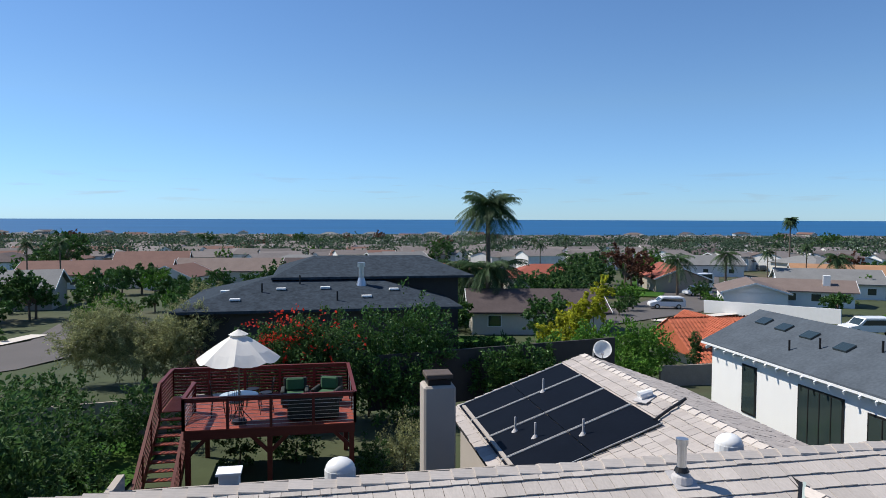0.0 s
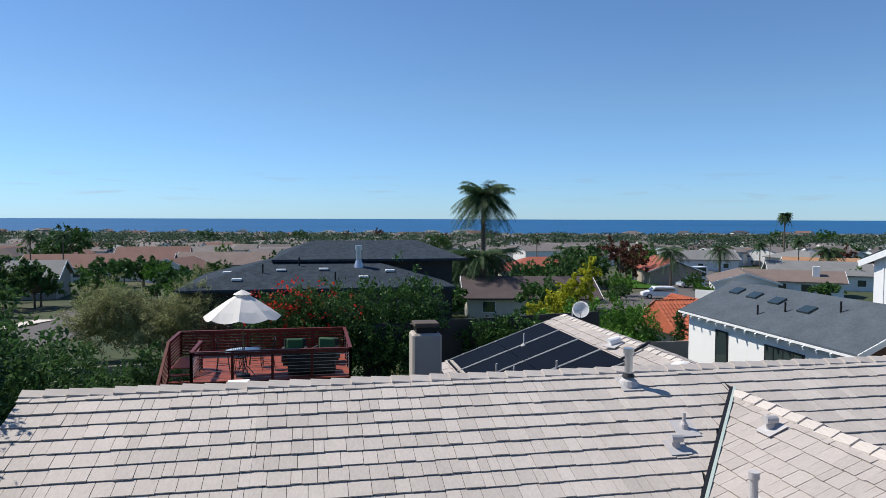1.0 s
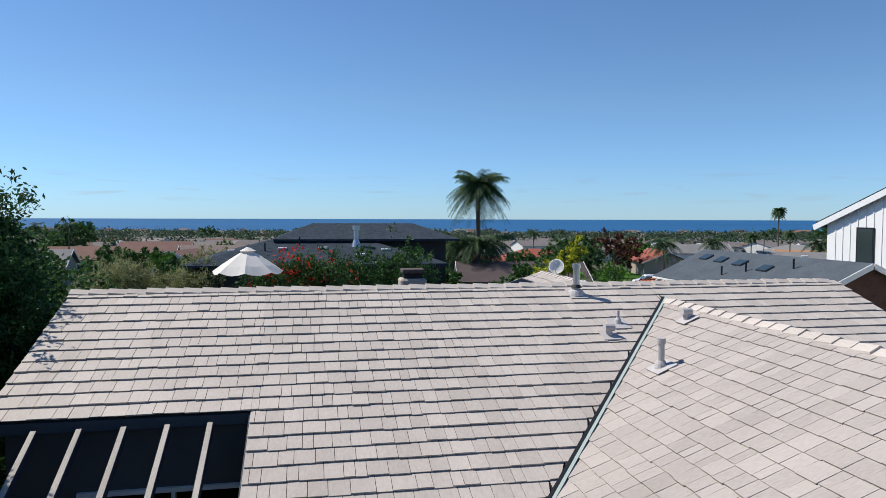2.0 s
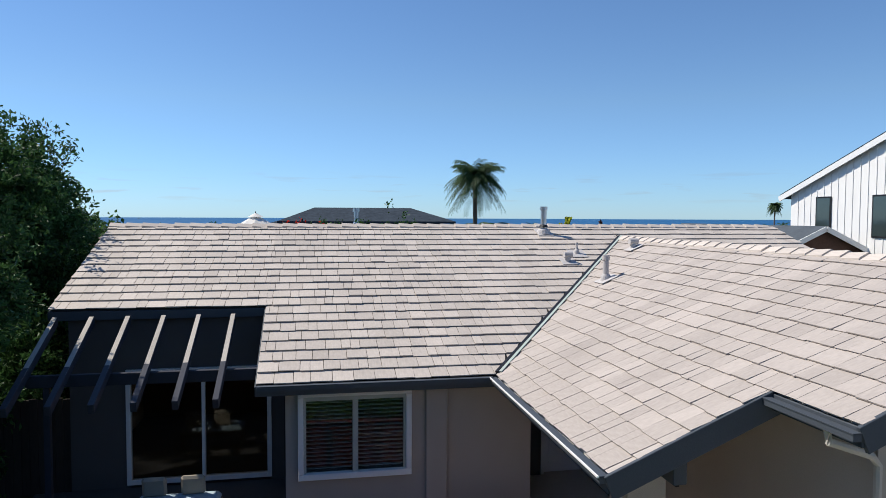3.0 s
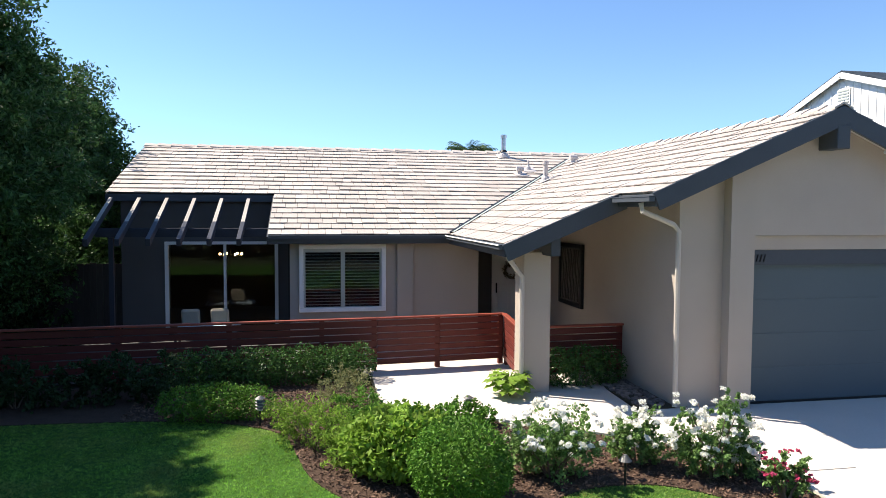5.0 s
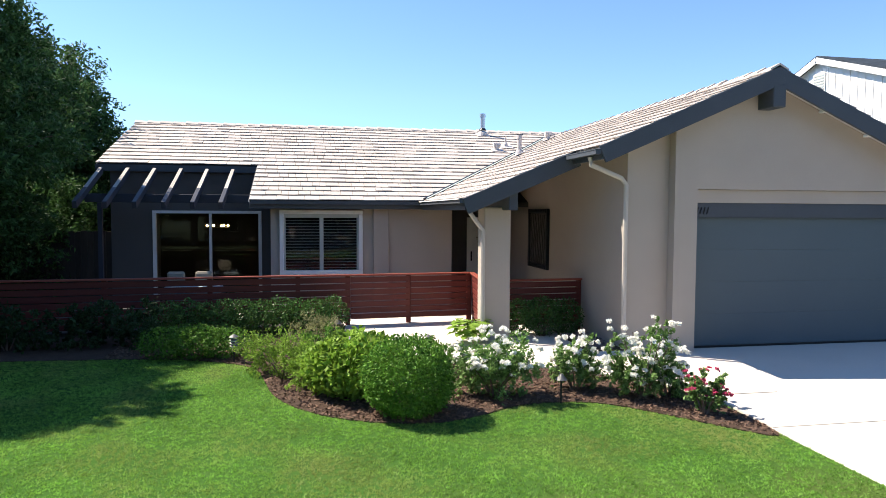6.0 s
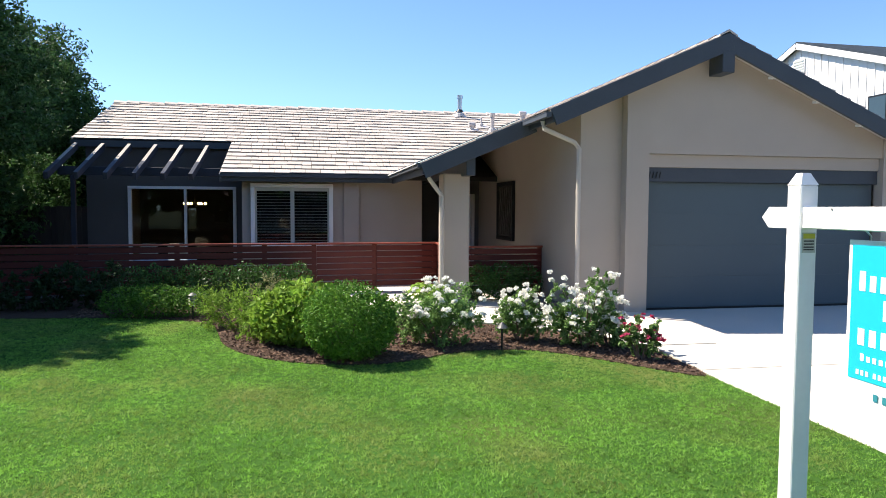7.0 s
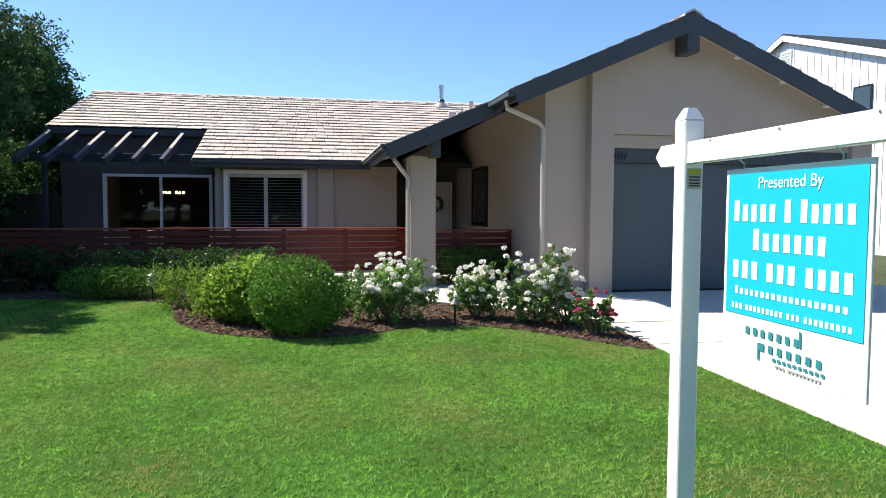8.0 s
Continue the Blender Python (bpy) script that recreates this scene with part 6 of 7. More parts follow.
plain_house("white house with a broad tan roof and chimney", 70, 88, -35, 12.5, 8, 2.4, 0.3, TAN_ROOF, PALE_WALL, chimney=True)
plain_house("green-grey house with pale grey roof", 84, 100, -30, 15, 10, 2.7, 0.36, GREY_ROOF, PALE_WALL)
plain_house("house with an orange tile roof", 102, 117, -32, 18, 10, 2.7, 0.36, material("orange_tile", (0.36, 0.20, 0.11), 0.9, vary=0.25, scale=0.6, grain=5), TAN_WALL)
plain_house("tan house at the bend of the far street", 124, 176, -25, 18, 11, 2.8, 0.36, TAN_ROOF, CREAM_WALL)
plain_house("grey-roofed house with a gabled front", -41, 100, 8, 15, 10, 2.8, 0.4, GREY_ROOF, TAN_WALL)
plain_house("house with a wide rust-brown roof", -40, 142, 4, 26, 12, 2.8, 0.36, RUST_ROOF, CREAM_WALL)
plain_house("house with a wide tan-brown tile roof", -14, 150, -6, 26, 12, 2.8, 0.36, TAN_ROOF, CREAM_WALL)
plain_house("gabled cream house with rust roof", -24, 134, 70, 9, 9, 2.6, 0.4, RUST_ROOF, PALE_WALL)
plain_house("house with a plain brown roof", 2, 142, -10, 14, 12, 2.8, 0.4, BROWN_ROOF, TAN_WALL)
rnd = random.Random(11)
ROOFS = (GREY_ROOF, BROWN_ROOF, GREY_ROOF, RUST_ROOF, BROWN_ROOF, GREY_ROOF, TAN_ROOF)
far_kinds = [plain_house("far low house among the trees", 30 * k - 120, 250 + 20 * (k % 3), 10 * k - 40, 15 + k % 4, 10, 3.0, 0.38, ROOFS[k % 7], (CREAM_WALL, PALE_WALL, TAN_WALL)[k % 3], k % 2 == 0, 3) for k in range(8)]
for k in far_kinds:
    tagged(k, group="far houses of the town")
for k in range(130):
    u, s = 165 + 620 * rnd.random() ** 1.3, rnd.uniform(-0.72, 0.72)
    x, y = 0.186 * u + 0.983 * u * s, 0.983 * u - 0.186 * u * s
    copy_thing(rnd.choice(far_kinds), pose(x, y, fall(x, y), 0, 0, rnd.choice((0, 90)) + rnd.uniform(-25, 25)))

# terracotta house with rounded tiles
terra = thing("terracotta_house", 30, 47, -2, "cream house with a terracotta barrel-tile roof", "house")
part("wall", box(27.4, 33.0, 44.6, 51.0, -2.8, -0.9), CREAM_WALL, terra)


def barrel_slope(ox, oy, z, width, depth, rise, turn, parent, trim=0.0):
    """Barrel tiles in columns that run up the slope, cut to a hip when trim is 1."""
    cols = int(width / 0.3)
    vs, fs = [], []
    for c in range(cols):
        for r in range(int(depth / 0.42)):
            v0, v1 = r * 0.42, min((r + 1) * 0.42 + 0.05, depth)
            mid = abs((c + 0.5) / cols - 0.5) * width
            if trim and mid > width / 2 - v0 * trim * (width / 2) / depth:
                continue
            k = len(vs)
            for vv, lift in ((v0, 0.05), (v1, 0.0)):
                for j in range(5):
                    a = math.pi * j / 4
                    vs.append((c * 0.3 - width / 2 + 0.15 - 0.14 * math.cos(a), vv, rise * vv / depth + lift + 0.1 * math.sin(a)))
            fs += [(k + j, k + j + 1, k + j + 6, k + j + 5) for j in range(4)]
    m = pose(ox, oy, z, 0, 0, turn)
    return sheet("roof_slope", [m @ Vector(p) for p in vs], fs, TERRACOTTA, parent)


barrel_slope(29.8, 44.0, -0.9, 7.0, 3.6, 2.2, 0, terra)
barrel_slope(33.3, 48.0, -0.9, 7.0, 3.6, 2.2, 90, terra, 1.0)
barrel_slope(29.8, 51.5, -0.9, 7.0, 3.9, 2.2, 180, terra)
barrel_slope(26.6, 47.8, -0.9, 7.4, 3.4, 2.2, -90, terra)
barrel_slope(28.0, 42.6, -1.5, 4.4, 2.6, 1.3, 0, terra, 0.8)
part("roof_deck", prism([(43.9, -1.0), (47.7, 1.25), (51.5, -1.0)], 26.5, 33.2, axis="x"), TERRACOTTA, terra)
wall_tan = material("block_wall", (0.30, 0.25, 0.20), 0.9, vary=0.2, scale=2, grain=12)
tagged(part("garden_wall", box(21.0, 27.0, 38.6, 38.8, -1.8, -0.2), wall_tan), "tan block garden wall", "wall", kind="structure")
tagged(part("yard_fence", beam((2.5, 30.8, 1.4), (15.5, 33.4, 1.4), 0.1, 2.5), DARK_WALL), "dark board fence behind the yard", "fence", kind="structure")
tagged(part("yard_wall", beam((-14, 29.5, 0.4), (-4.5, 31.0, 0.4), 0.12, 1.6), wall_tan), "low tan yard wall", "wall", kind="structure")
tagged(part("street_wall", beam((49.5, 80, -2.6), (57.5, 66, -2.1), 0.2, 1.8), PALE_WALL), "white garden wall along the street", "wall", kind="structure")


# ---- roads and vehicles ----
def road(name, pts, width, mat, label, lift=0.12):
    vs, fs = [], []
    fine = []
    for (xa, ya), (xb, yb) in zip(pts, pts[1:]):
        n = max(2, int(math.hypot(xb - xa, yb - ya) / 4))
        fine += [(xa + (xb - xa) * k / n, ya + (yb - ya) * k / n) for k in range(n)]
    fine.append(pts[-1])
    for i, (x, y) in enumerate(fine):
        xa, ya = fine[max(i - 1, 0)]
        xb, yb = fine[min(i + 1, len(fine) - 1)]
        l = math.hypot(xb - xa, yb - ya)
        nx, ny = -(yb - ya) / l, (xb - xa) / l
        for s in (-1, 1):
            px, py = x + nx * s * width / 2, y + ny * s * width / 2
            vs += [(px, py, fall(px, py) + lift)]
    for i in range(len(fine) - 1):
        fs.append((2 * i, 2 * i + 2, 2 * i + 3, 2 * i + 1))
    return tagged(sheet(name, vs, fs, mat, smooth=True), label, "road", kind="structure")


road("road", [(30, 74), (46, 84), (58, 98), (74, 124), (92, 152), (122, 184), (150, 210)], 10, ASPHALT, "grey asphalt residential street")
road("pavement", [(38, 71), (54, 78), (68, 96)], 1.8, CONCRETE, "pale concrete kerb and pavement", 0.2)
road("road", [(-34, 40), (-24, 54), (-20, 66), (-22, 80)], 9, ASPHALT, "grey asphalt side street")
road("pavement", [(-34, 52), (-27.5, 60), (-25, 70)], 1.8, CONCRETE, "pale concrete kerb and pavement", 0.2)
road("green_verge", [(52, 104), (62, 120), (76, 142)], 8, TURF, "green front lawn by the street", 0.18)
road("green_verge", [(64, 62), (78, 74)], 9, TURF, "green front lawn by the street", 0.18)
road("green_verge", [(13.5, 52), (16, 62)], 5, TURF, "green strip of lawn between houses", 0.2)
road("green_verge", [(-8.8, 18), (-7.5, 30)], 4, TURF, "green rear lawn", 0.1)
TYRE = material("tyre_rubber", (0.02, 0.02, 0.02), 0.8)


def car(label, x, y, turn, paint, length=4.7, width=1.85, height=1.6, van=False):
    z = fall(x, y) + 0.14
    ob = thing("parked_car" if not van else "parked_van", x, y, z, label, "car" if not van else "van", turn=turn)
    l, w = length / 2, width / 2
    shape = [(-l, 0.35), (-l, 0.95), (-l + 0.15, height - 0.1), (-l + 0.5, height), (l * 0.3, height), (l * 0.55, 1.0), (l - 0.1, 0.85), (l, 0.6), (l, 0.35)] if not van else [(-l, 0.35), (-l, height - 0.1), (-l + 0.2, height), (l * 0.65, height), (l * 0.85, 1.15), (l, 1.0), (l, 0.35)]
    bm = prism(shape, -w, w)
    bmesh.ops.bevel(bm, geom=bm.edges[:], offset=0.06, segments=2, affect="EDGES")
    part("body", bm, paint, ob, local=True)
    for s in (-1, 1):
        part("side_window", prism([(-l + 0.35, 1.02), (-l + 0.5, height - 0.18), (l * 0.26, height - 0.18), (l * 0.45, 1.02)], s * (w + 0.004) - 0.004, s * (w + 0.004) + 0.004), PANE_DARK, ob, local=True)
    part("windscreen", beam((l * 0.34, 0, height - 0.12), (l * 0.54, 0, 1.04), width - 0.3, 0.03), PANE_DARK, ob, local=True)
    for sx in (-0.6, 0.6):
        for sy in (-1, 1):
            wh = part("wheel", tube([(sx * l, sy * (w - 0.2), 0.34), (sx * l, sy * (w + 0.02), 0.34)], 0.34, sides=16), TYRE, ob, local=True)
            part("rim", tube([(sx * l, sy * (w + 0.022), 0.34), (sx * l, sy * (w + 0.04), 0.34)], 0.2, sides=12), STEEL, wh, local=True)
    return ob


CAR_WHITE = material("white_car_paint", (0.75, 0.75, 0.75), 0.25, vary=0.03, spec=0.6)
CAR_GREY = material("grey_car_paint", (0.12, 0.13, 0.14), 0.25, vary=0.03, spec=0.6)
CAR_DARK = material("dark_car_paint", (0.03, 0.035, 0.045), 0.25, vary=0.03, spec=0.6)
car("white hatchback parked at the kerb", 46.7, 84.5, 165, CAR_WHITE)
car("white camper van parked by the street", 72, 119, 190, CAR_WHITE, 6.5, 2.1, 2.9, True)
car("white pickup parked before the van", 63, 104, 185, CAR_WHITE)
car("long white estate car on the near street", 53, 57.5, 170, CAR_WHITE, 5.0, 1.9, 1.7)
car("dark parked car at the bend of the street", 108, 172, 60, CAR_DARK)
car("grey parked car at the bend of the street", 122, 170, 75, CAR_GREY)
car("dark car parked on the side street", -26, 51, 70, CAR_DARK)


# ---- planting behind the house ----
def bush_row(label, lobes, n, size, mat, name="garden_hedge", category="hedge", red=0):
    x, y = lobes[0][0], lobes[0][1]
    ob = thing(name, x, y, fall(x, y), label, category)
    crown("leaves", lobes, n, size * 1.1, mat, ob, ragged=0.3)
    bm = bmesh.new()
    for l in lobes:
        tube([(l[0], l[1], fall(l[0], l[1]) - 0.2), (l[0] + 0.1, l[1], l[2])], [0.06, 0.02], bm, sides=6)
    part("stem", bm, BARK, ob)
    if red:
        at, d = clump_points([(l[0], l[1], l[2] + 0.25 * l[5], l[3], l[4], l[5] * 0.9) for l in lobes], red, 0.0, 0.25)
        at = at[at[:, 2] > np.mean(at[:, 2])]
        at = np.repeat(at, 9, 0) + RNG.normal(size=(len(at) * 9, 3)) * 0.13
        v, f = leaf_arrays(at, 0.17, None, 0.6)
        sheet("blossom", v, f, PETAL_RED, ob, "scarlet blossom")
    return ob


bush_row("large shrub covered in scarlet blossom behind the deck", [(-2.0, 31.0, 2.2, 1.3, 1.2, 1.8), (-0.8, 31.2, 2.6, 1.5, 1.3, 1.8), (0.8, 31.0, 2.5, 1.5, 1.3, 1.8)], 13000, 0.17, LEAF_TOWN, "flowering_shrub", "shrub", 130)
bush_row("dense dark green shrubs below the dark house", [(2.6, 31.6, 2.3, 1.7, 1.4, 2.2), (4.6, 32.2, 2.4, 1.6, 1.4, 2.2), (5.5, 32.3, 2.6, 1.2, 1.3, 2.0), (4.0, 30.4, 1.2, 1.6, 1.2, 1.6)], 17000, 0.17, LEAF_HEDGE)
bush_row("leafy green shrubs along the board fence", [(8.4, 31.2, 1.3, 1.1, 0.9, 1.3), (10.0, 31.4, 1.5, 1.1, 0.9, 1.4), (11.6, 31.8, 1.3, 0.9, 0.9, 1.2)], 6500, 0.17, LEAF_HEDGE)
bush_row("green and yellow-green shrubs beyond the fence", [(14.2, 38.5, 0.4, 1.5, 1.4, 1.5), (16.8, 39.2, 0.7, 1.5, 1.4, 1.7), (19.8, 40.0, 0.6, 2.0, 1.6, 1.7), (17.5, 36.6, -0.2, 2.0, 1.4, 1.3), (21.6, 41.0, 0.2, 1.5, 1.4, 1.4)], 15000, 0.2, LEAF_BRIGHT)
bush_row("golden yellow-green feathery bush", [(15.5, 42.0, 1.2, 1.2, 1.0, 1.0), (17.0, 42.5, 2.0, 1.1, 1.0, 1.1), (18.3, 42.8, 3.0, 0.9, 0.8, 1.1), (19.1, 43.0, 4.0, 0.7, 0.6, 0.9)], 5500, 0.24, LEAF_GOLD, "golden_bush", "shrub")
bush_row("dark green citrus and hedge planting in the yard", [(-8.0, 17.5, 2.2, 1.7, 1.6, 2.4), (-9.5, 20.5, 2.1, 1.9, 1.6, 2.3), (-7.4, 22.3, 1.0, 1.5, 1.4, 1.5), (-10.5, 25.0, 1.5, 2.0, 1.7, 2.0), (-11.8, 18.0, 2.4, 1.9, 1.7, 2.6), (-6.5, 16.4, 2.6, 1.3, 1.4, 2.5), (-7.6, 14.8, 3.0, 1.5, 1.5, 3.0), (-8.3, 27.0, 0.8, 1.5, 1.3, 1.4), (-13, 22.5, 1.5, 1.8, 1.8, 1.9), (-6.4, 28.8, 0.9, 1.3, 1.0, 1.4)], 46000, 0.17, LEAF_TOWN)
bush_row("round clipped bush on the rear lawn", [(-6.3, 19.5, 0.5, 0.75, 0.75, 0.65)], 3000, 0.09, LEAF_HEDGE, "round_bush", "shrub")
bush_row("round grey-green bush beside the deck", [(3.3, 24.6, 0.7, 0.95, 0.95, 0.85)], 3600, 0.09, LEAF_OLIVE, "round_bush", "shrub")
bush_row("round green bush beside the deck", [(2.1, 24.0, 0.5, 0.6, 0.6, 0.7)], 2200, 0.09, LEAF_HEDGE, "round_bush", "shrub")
bush_row("low green planting under the deck", [(-2.6, 26, 0.4, 0.9, 0.8, 0.7), (-0.6, 26.4, 0.4, 0.9, 0.8, 0.8)], 2800, 0.12, LEAF_HEDGE)
bush_row("dark brown-green bush at the yard wall", [(-4.6, 33.0, 1.4, 1.5, 1.1, 1.2)], 4200, 0.13, leaf_mat("brown_leaf", (0.06, 0.045, 0.025)), "round_bush", "shrub")
bush_row("trimmed block hedge by the lawn", [(13.5, 49.0, -0.8, 1.4, 0.9, 1.0), (11.8, 48.6, -0.8, 1.4, 0.9, 1.0)], 4200, 0.16, LEAF_HEDGE)
bush_row("rockery shrubs at the side street's corner", [(-29, 60, -1.6, 1.4, 1.2, 0.9), (-32, 63, -1.5, 1.7, 1.3, 1.1), (-35, 66, -1.4, 1.8, 1.5, 1.3), (-27.5, 66, -1.8, 1.2, 1.2, 0.9), (-38, 62, -1.3, 2.0, 1.6, 1.6)], 7000, 0.24, LEAF_HEDGE, "corner_shrubs", "shrub")
bush_row("low shrubs along the near side of the street", [(-15, 41, -0.8, 1.6, 1.2, 0.9), (-18, 40, -0.6, 1.6, 1.3, 1.1), (-21.5, 39.5, -0.6, 1.8, 1.4, 1.2), (-13, 38, -0.3, 1.5, 1.2, 1.0), (-17, 35.5, -0.2, 1.8, 1.4, 1.2), (-22, 34, 0.0, 2.2, 1.6, 1.5), (-26, 36, 0, 2.0, 1.6, 1.5)], 14000, 0.2, LEAF_TOWN, "street_shrubs", "shrub")
bush_row("small cypress by the terracotta house", [(24.3, 40.4, 0.2, 0.45, 0.45, 1.3)], 2200, 0.13, LEAF_TOWN, "cypress", "tree")
bush_row("young leafy shrub by the white house", [(15.4, 19.6, 0.9, 0.5, 0.5, 0.6), (14.6, 24.5, 0.2, 0.8, 1.3, 0.5)], 1600, 0.13, LEAF_LIME, "young_shrub", "shrub")

wl_ = [(0.9 * math.cos(k * 2.4) * (1 + 0.3 * (k % 3)), 0.9 * math.sin(k * 2.4) * (1 + 0.3 * (k % 3)), 2.6 + 0.28 * k, 1.3, 1.3, 1.2) for k in range(10)]
tree("willow_tree", "broad grey-green weeping tree by the side street", -10.0, 44.0, -1.8, 6.0, [(a * 2.3 - 0.5, b, c * 0.85, d * 1.3, e, f) for a, b, c, d, e, f in wl_], 44000, 0.26, LEAF_OLIVE, narrow=0.18, ragged=0.3)
tree("willow_tree", "grey-green tree behind the dark house", -6.5, 56.0, -2.2, 6.5, [(a * 2.0, b, c * 0.9, d * 1.3, e, f) for a, b, c, d, e, f in wl_], 12000, 0.3, LEAF_OLIVE, narrow=0.2, ragged=0.3)


# ---- palms and far trees ----
def palm(label, height, fronds, reach, mat, trunk=0.22, droop=1.0, name="palm_tree"):
    ob = thing(name, 0, 0, 0, label, "palm tree")
    part("trunk", tube([(0, 0, -0.5), (0.1, 0, height * 0.4), (0.05, 0.05, height)], [trunk * 1.2, trunk, trunk * 0.8], sides=10), BARK, ob, local=True)
    vs, fs = [], []
    rr = random.Random(int(height * 10))
    for k in range(fronds):
        a, lift = k * 2.399, 1.45 - 2.1 * rr.random() ** 0.85
        out = Vector((math.cos(a), math.sin(a), 0))
        side = Vector((-math.sin(a), math.cos(a), 0))
        L = reach * rr.uniform(0.8, 1.1)
        spine = []
        for j in range(19):
            u = j / 18
            spine.append(Vector((0.05, 0.05, height)) + out * (L * u * math.cos(lift * (1 - 0.6 * u))) + Vector((0, 0, L * (math.sin(lift) * u - droop * (0.75 if lift < 0.7 else 0.5) * u * u))))
        for j in range(2, 18):
            p = spine[j]
            u = j / 18
            ll = reach * 0.25 * (1 - abs(u - 0.45) * 1.1) + 0.08
            d = (spine[j + 1] - spine[j - 1]).normalized()
            for s in (-1, 1):
                for q in (0, 0.5):
                    b0 = p + (spine[j + 1] - p) * q
                    tip_ = b0 + side * s * ll * 0.75 + d * ll * 0.55 + Vector((0, 0, -ll * rr.uniform(0.35, 0.95)))
                    i = len(vs)
                    vs += [b0 - d * 0.03, b0 + d * 0.035, (b0 + tip_) / 2 + d * 0.045, tip_]
                    fs.append((i, i + 1, i + 2, i + 3))
    sheet("crown", vs, fs, mat, ob, local=True)
    return ob


def put_palm(src, x, y, first_one=False, scale=1.0):
    m = pose(x, y, fall(x, y), 0, 0, (x * 37) % 360) @ Matrix.Scale(scale, 4)
    if first_one:
        src.matrix_basis = m
        return src
    ob = copy_thing(src, m)
    ob.matrix_basis = m
    return ob


big = palm("tall queen palm with a full arching crown", 12.9, 100, 3.6, LEAF_PALM, 0.28, 1.05)
put_palm(big, 19.2, 74, True)
mid = palm("queen palm with drooping fronds", 6.2, 30, 3.0, LEAF_PALM, 0.2, 1.2)
put_palm(mid, 18.0, 69.5, True)
for x, y in ((15.9, 76), (16.6, 71.5), (20.0, 71.0), (46.5, 118), (60, 105), (84, 128), (93, 108), (101, 96), (58, 132)):
    put_palm(mid, x, y)
slim = palm("slender palm standing high over the town", 12.0, 26, 2.2, LEAF_PALM, 0.16, 1.0)
put_palm(slim, 76, 104, True, 0.62)
for x, y in ((-38.5, 116), (-45, 121)):
    put_palm(slim, x, y, scale=0.72)
for x, y in ((90, 112), (50, 146), (112, 150), (140, 220), (100, 260), (70, 210)):
    put_palm(slim, x, y, scale=0.68)
topiary = palm("tall fan palm with a tight round crown", 14.0, 70, 2.0, LEAF_PALM, 0.2, 1.3)
put_palm(topiary, 122, 158, True)


def simple_tree(label, h, w, n, size, mat, seed):
    rr = random.Random(seed)
    lobes = [(rr.uniform(-w, w) * 0.5, rr.uniform(-w, w) * 0.5, h * rr.uniform(0.4, 0.82), w * rr.uniform(0.35, 0.55), w * rr.uniform(0.35, 0.55), h * rr.uniform(0.16, 0.26)) for _ in range(7)]
    ob = thing("garden_tree", 0, 0, 0, label, "tree", "garden trees of the town")
    bm = tube([(0, 0, -0.5), (0.1, 0, h * 0.3), (0, 0.1, h * 0.6)], [0.2, 0.16, 0.08], sides=7)
    for l in lobes:
        tube([(0.1, 0, h * 0.3), l[:3]], [0.1, 0.03], bm, sides=5)
    part("trunk", bm, BARK, ob, local=True)
    crown("crown", lobes, n, size, mat, ob, local=True, ragged=0.25)
    return ob


LEAF_RED = leaf_mat("dark_red_leaf", (0.12, 0.055, 0.035))
kinds = [simple_tree("broad dark green garden tree", 6.5, 5.0, 3000, 0.55, LEAF_TOWN, 1), simple_tree("rounded mid-green garden tree", 5.0, 4.2, 2600, 0.5, LEAF_HEDGE, 2),
         simple_tree("light green garden tree", 5.5, 3.6, 2600, 0.45, LEAF_BRIGHT, 3), simple_tree("dark red-leaved garden tree", 7.0, 4.2, 2600, 0.5, LEAF_RED, 4), simple_tree("tall mid-green garden tree", 7.0, 4.5, 2600, 0.5, LEAF_HEDGE, 5)]
fixed = [(0, 33, 84, 0.9), (0, 47, 112, 1.2), (0, 42, 106, 1.1), (1, 36, 100, 0.9), (3, 56, 116, 1.2), (1, 62, 126, 1), (2, 66, 128, 1.2), (0, 70, 134, 1.2), (4, -50, 150, 1.5), (0, -54, 158, 1.4), (1, -28, 122, 1.1), (2, -25, 118, 0.8),
         (0, -36, 82, 1.2), (0, -42, 70, 1.2), (0, -46, 88, 1.0), (1, -31, 74, 0.7), (2, 3, 108, 0.9), (1, 8, 78, 0.8), (1, 12, 64, 0.9), (0, 10, 90, 0.9), (2, 88, 96, 0.7), (1, 96, 92, 0.8), (2, 110, 104, 1.0), (1, 120, 128, 1.0), (0, 60, 98, 0.5), (2, 52, 82, 0.45), (1, 64, 74, 0.6), (2, 80, 74, 0.8), (2, 90, 82, 1.0), (1, -12, 84, 0.8), (4, -4, 96, 0.9), (1, -18, 100, 0.9), (0, -30, 58, 0.8), (1, -33, 66, 0.6)]
used = set()
for k, x, y, s in fixed:
    m = pose(x, y, fall(x, y), 0, 0, (x * 53) % 360)
    ob = kinds[k] if k not in used else copy_thing(kinds[k], m)
    ob.matrix_basis = m @ Matrix.Scale(s, 4)
    used.add(k)
for k in range(130):
    u, s = 125 + 290 * rnd.random(), rnd.uniform(-0.72, 0.72)
    x, y = 0.186 * u + 0.983 * u * s, 0.983 * u - 0.186 * u * s
    if any(abs(u - 140) < 28 and abs(s - q) < 0.1 for q in (0.33, 0.42)):
        continue
    ob = copy_thing(kinds[rnd.choice((0, 0, 1, 1, 2, 4, 3))], pose(x, y, fall(x, y), 0, 0, rnd.uniform(0, 360)))
    ob.matrix_basis = ob.matrix_basis @ Matrix.Scale(rnd.uniform(0.45, 0.95) * (0.75 + u / 900), 4)

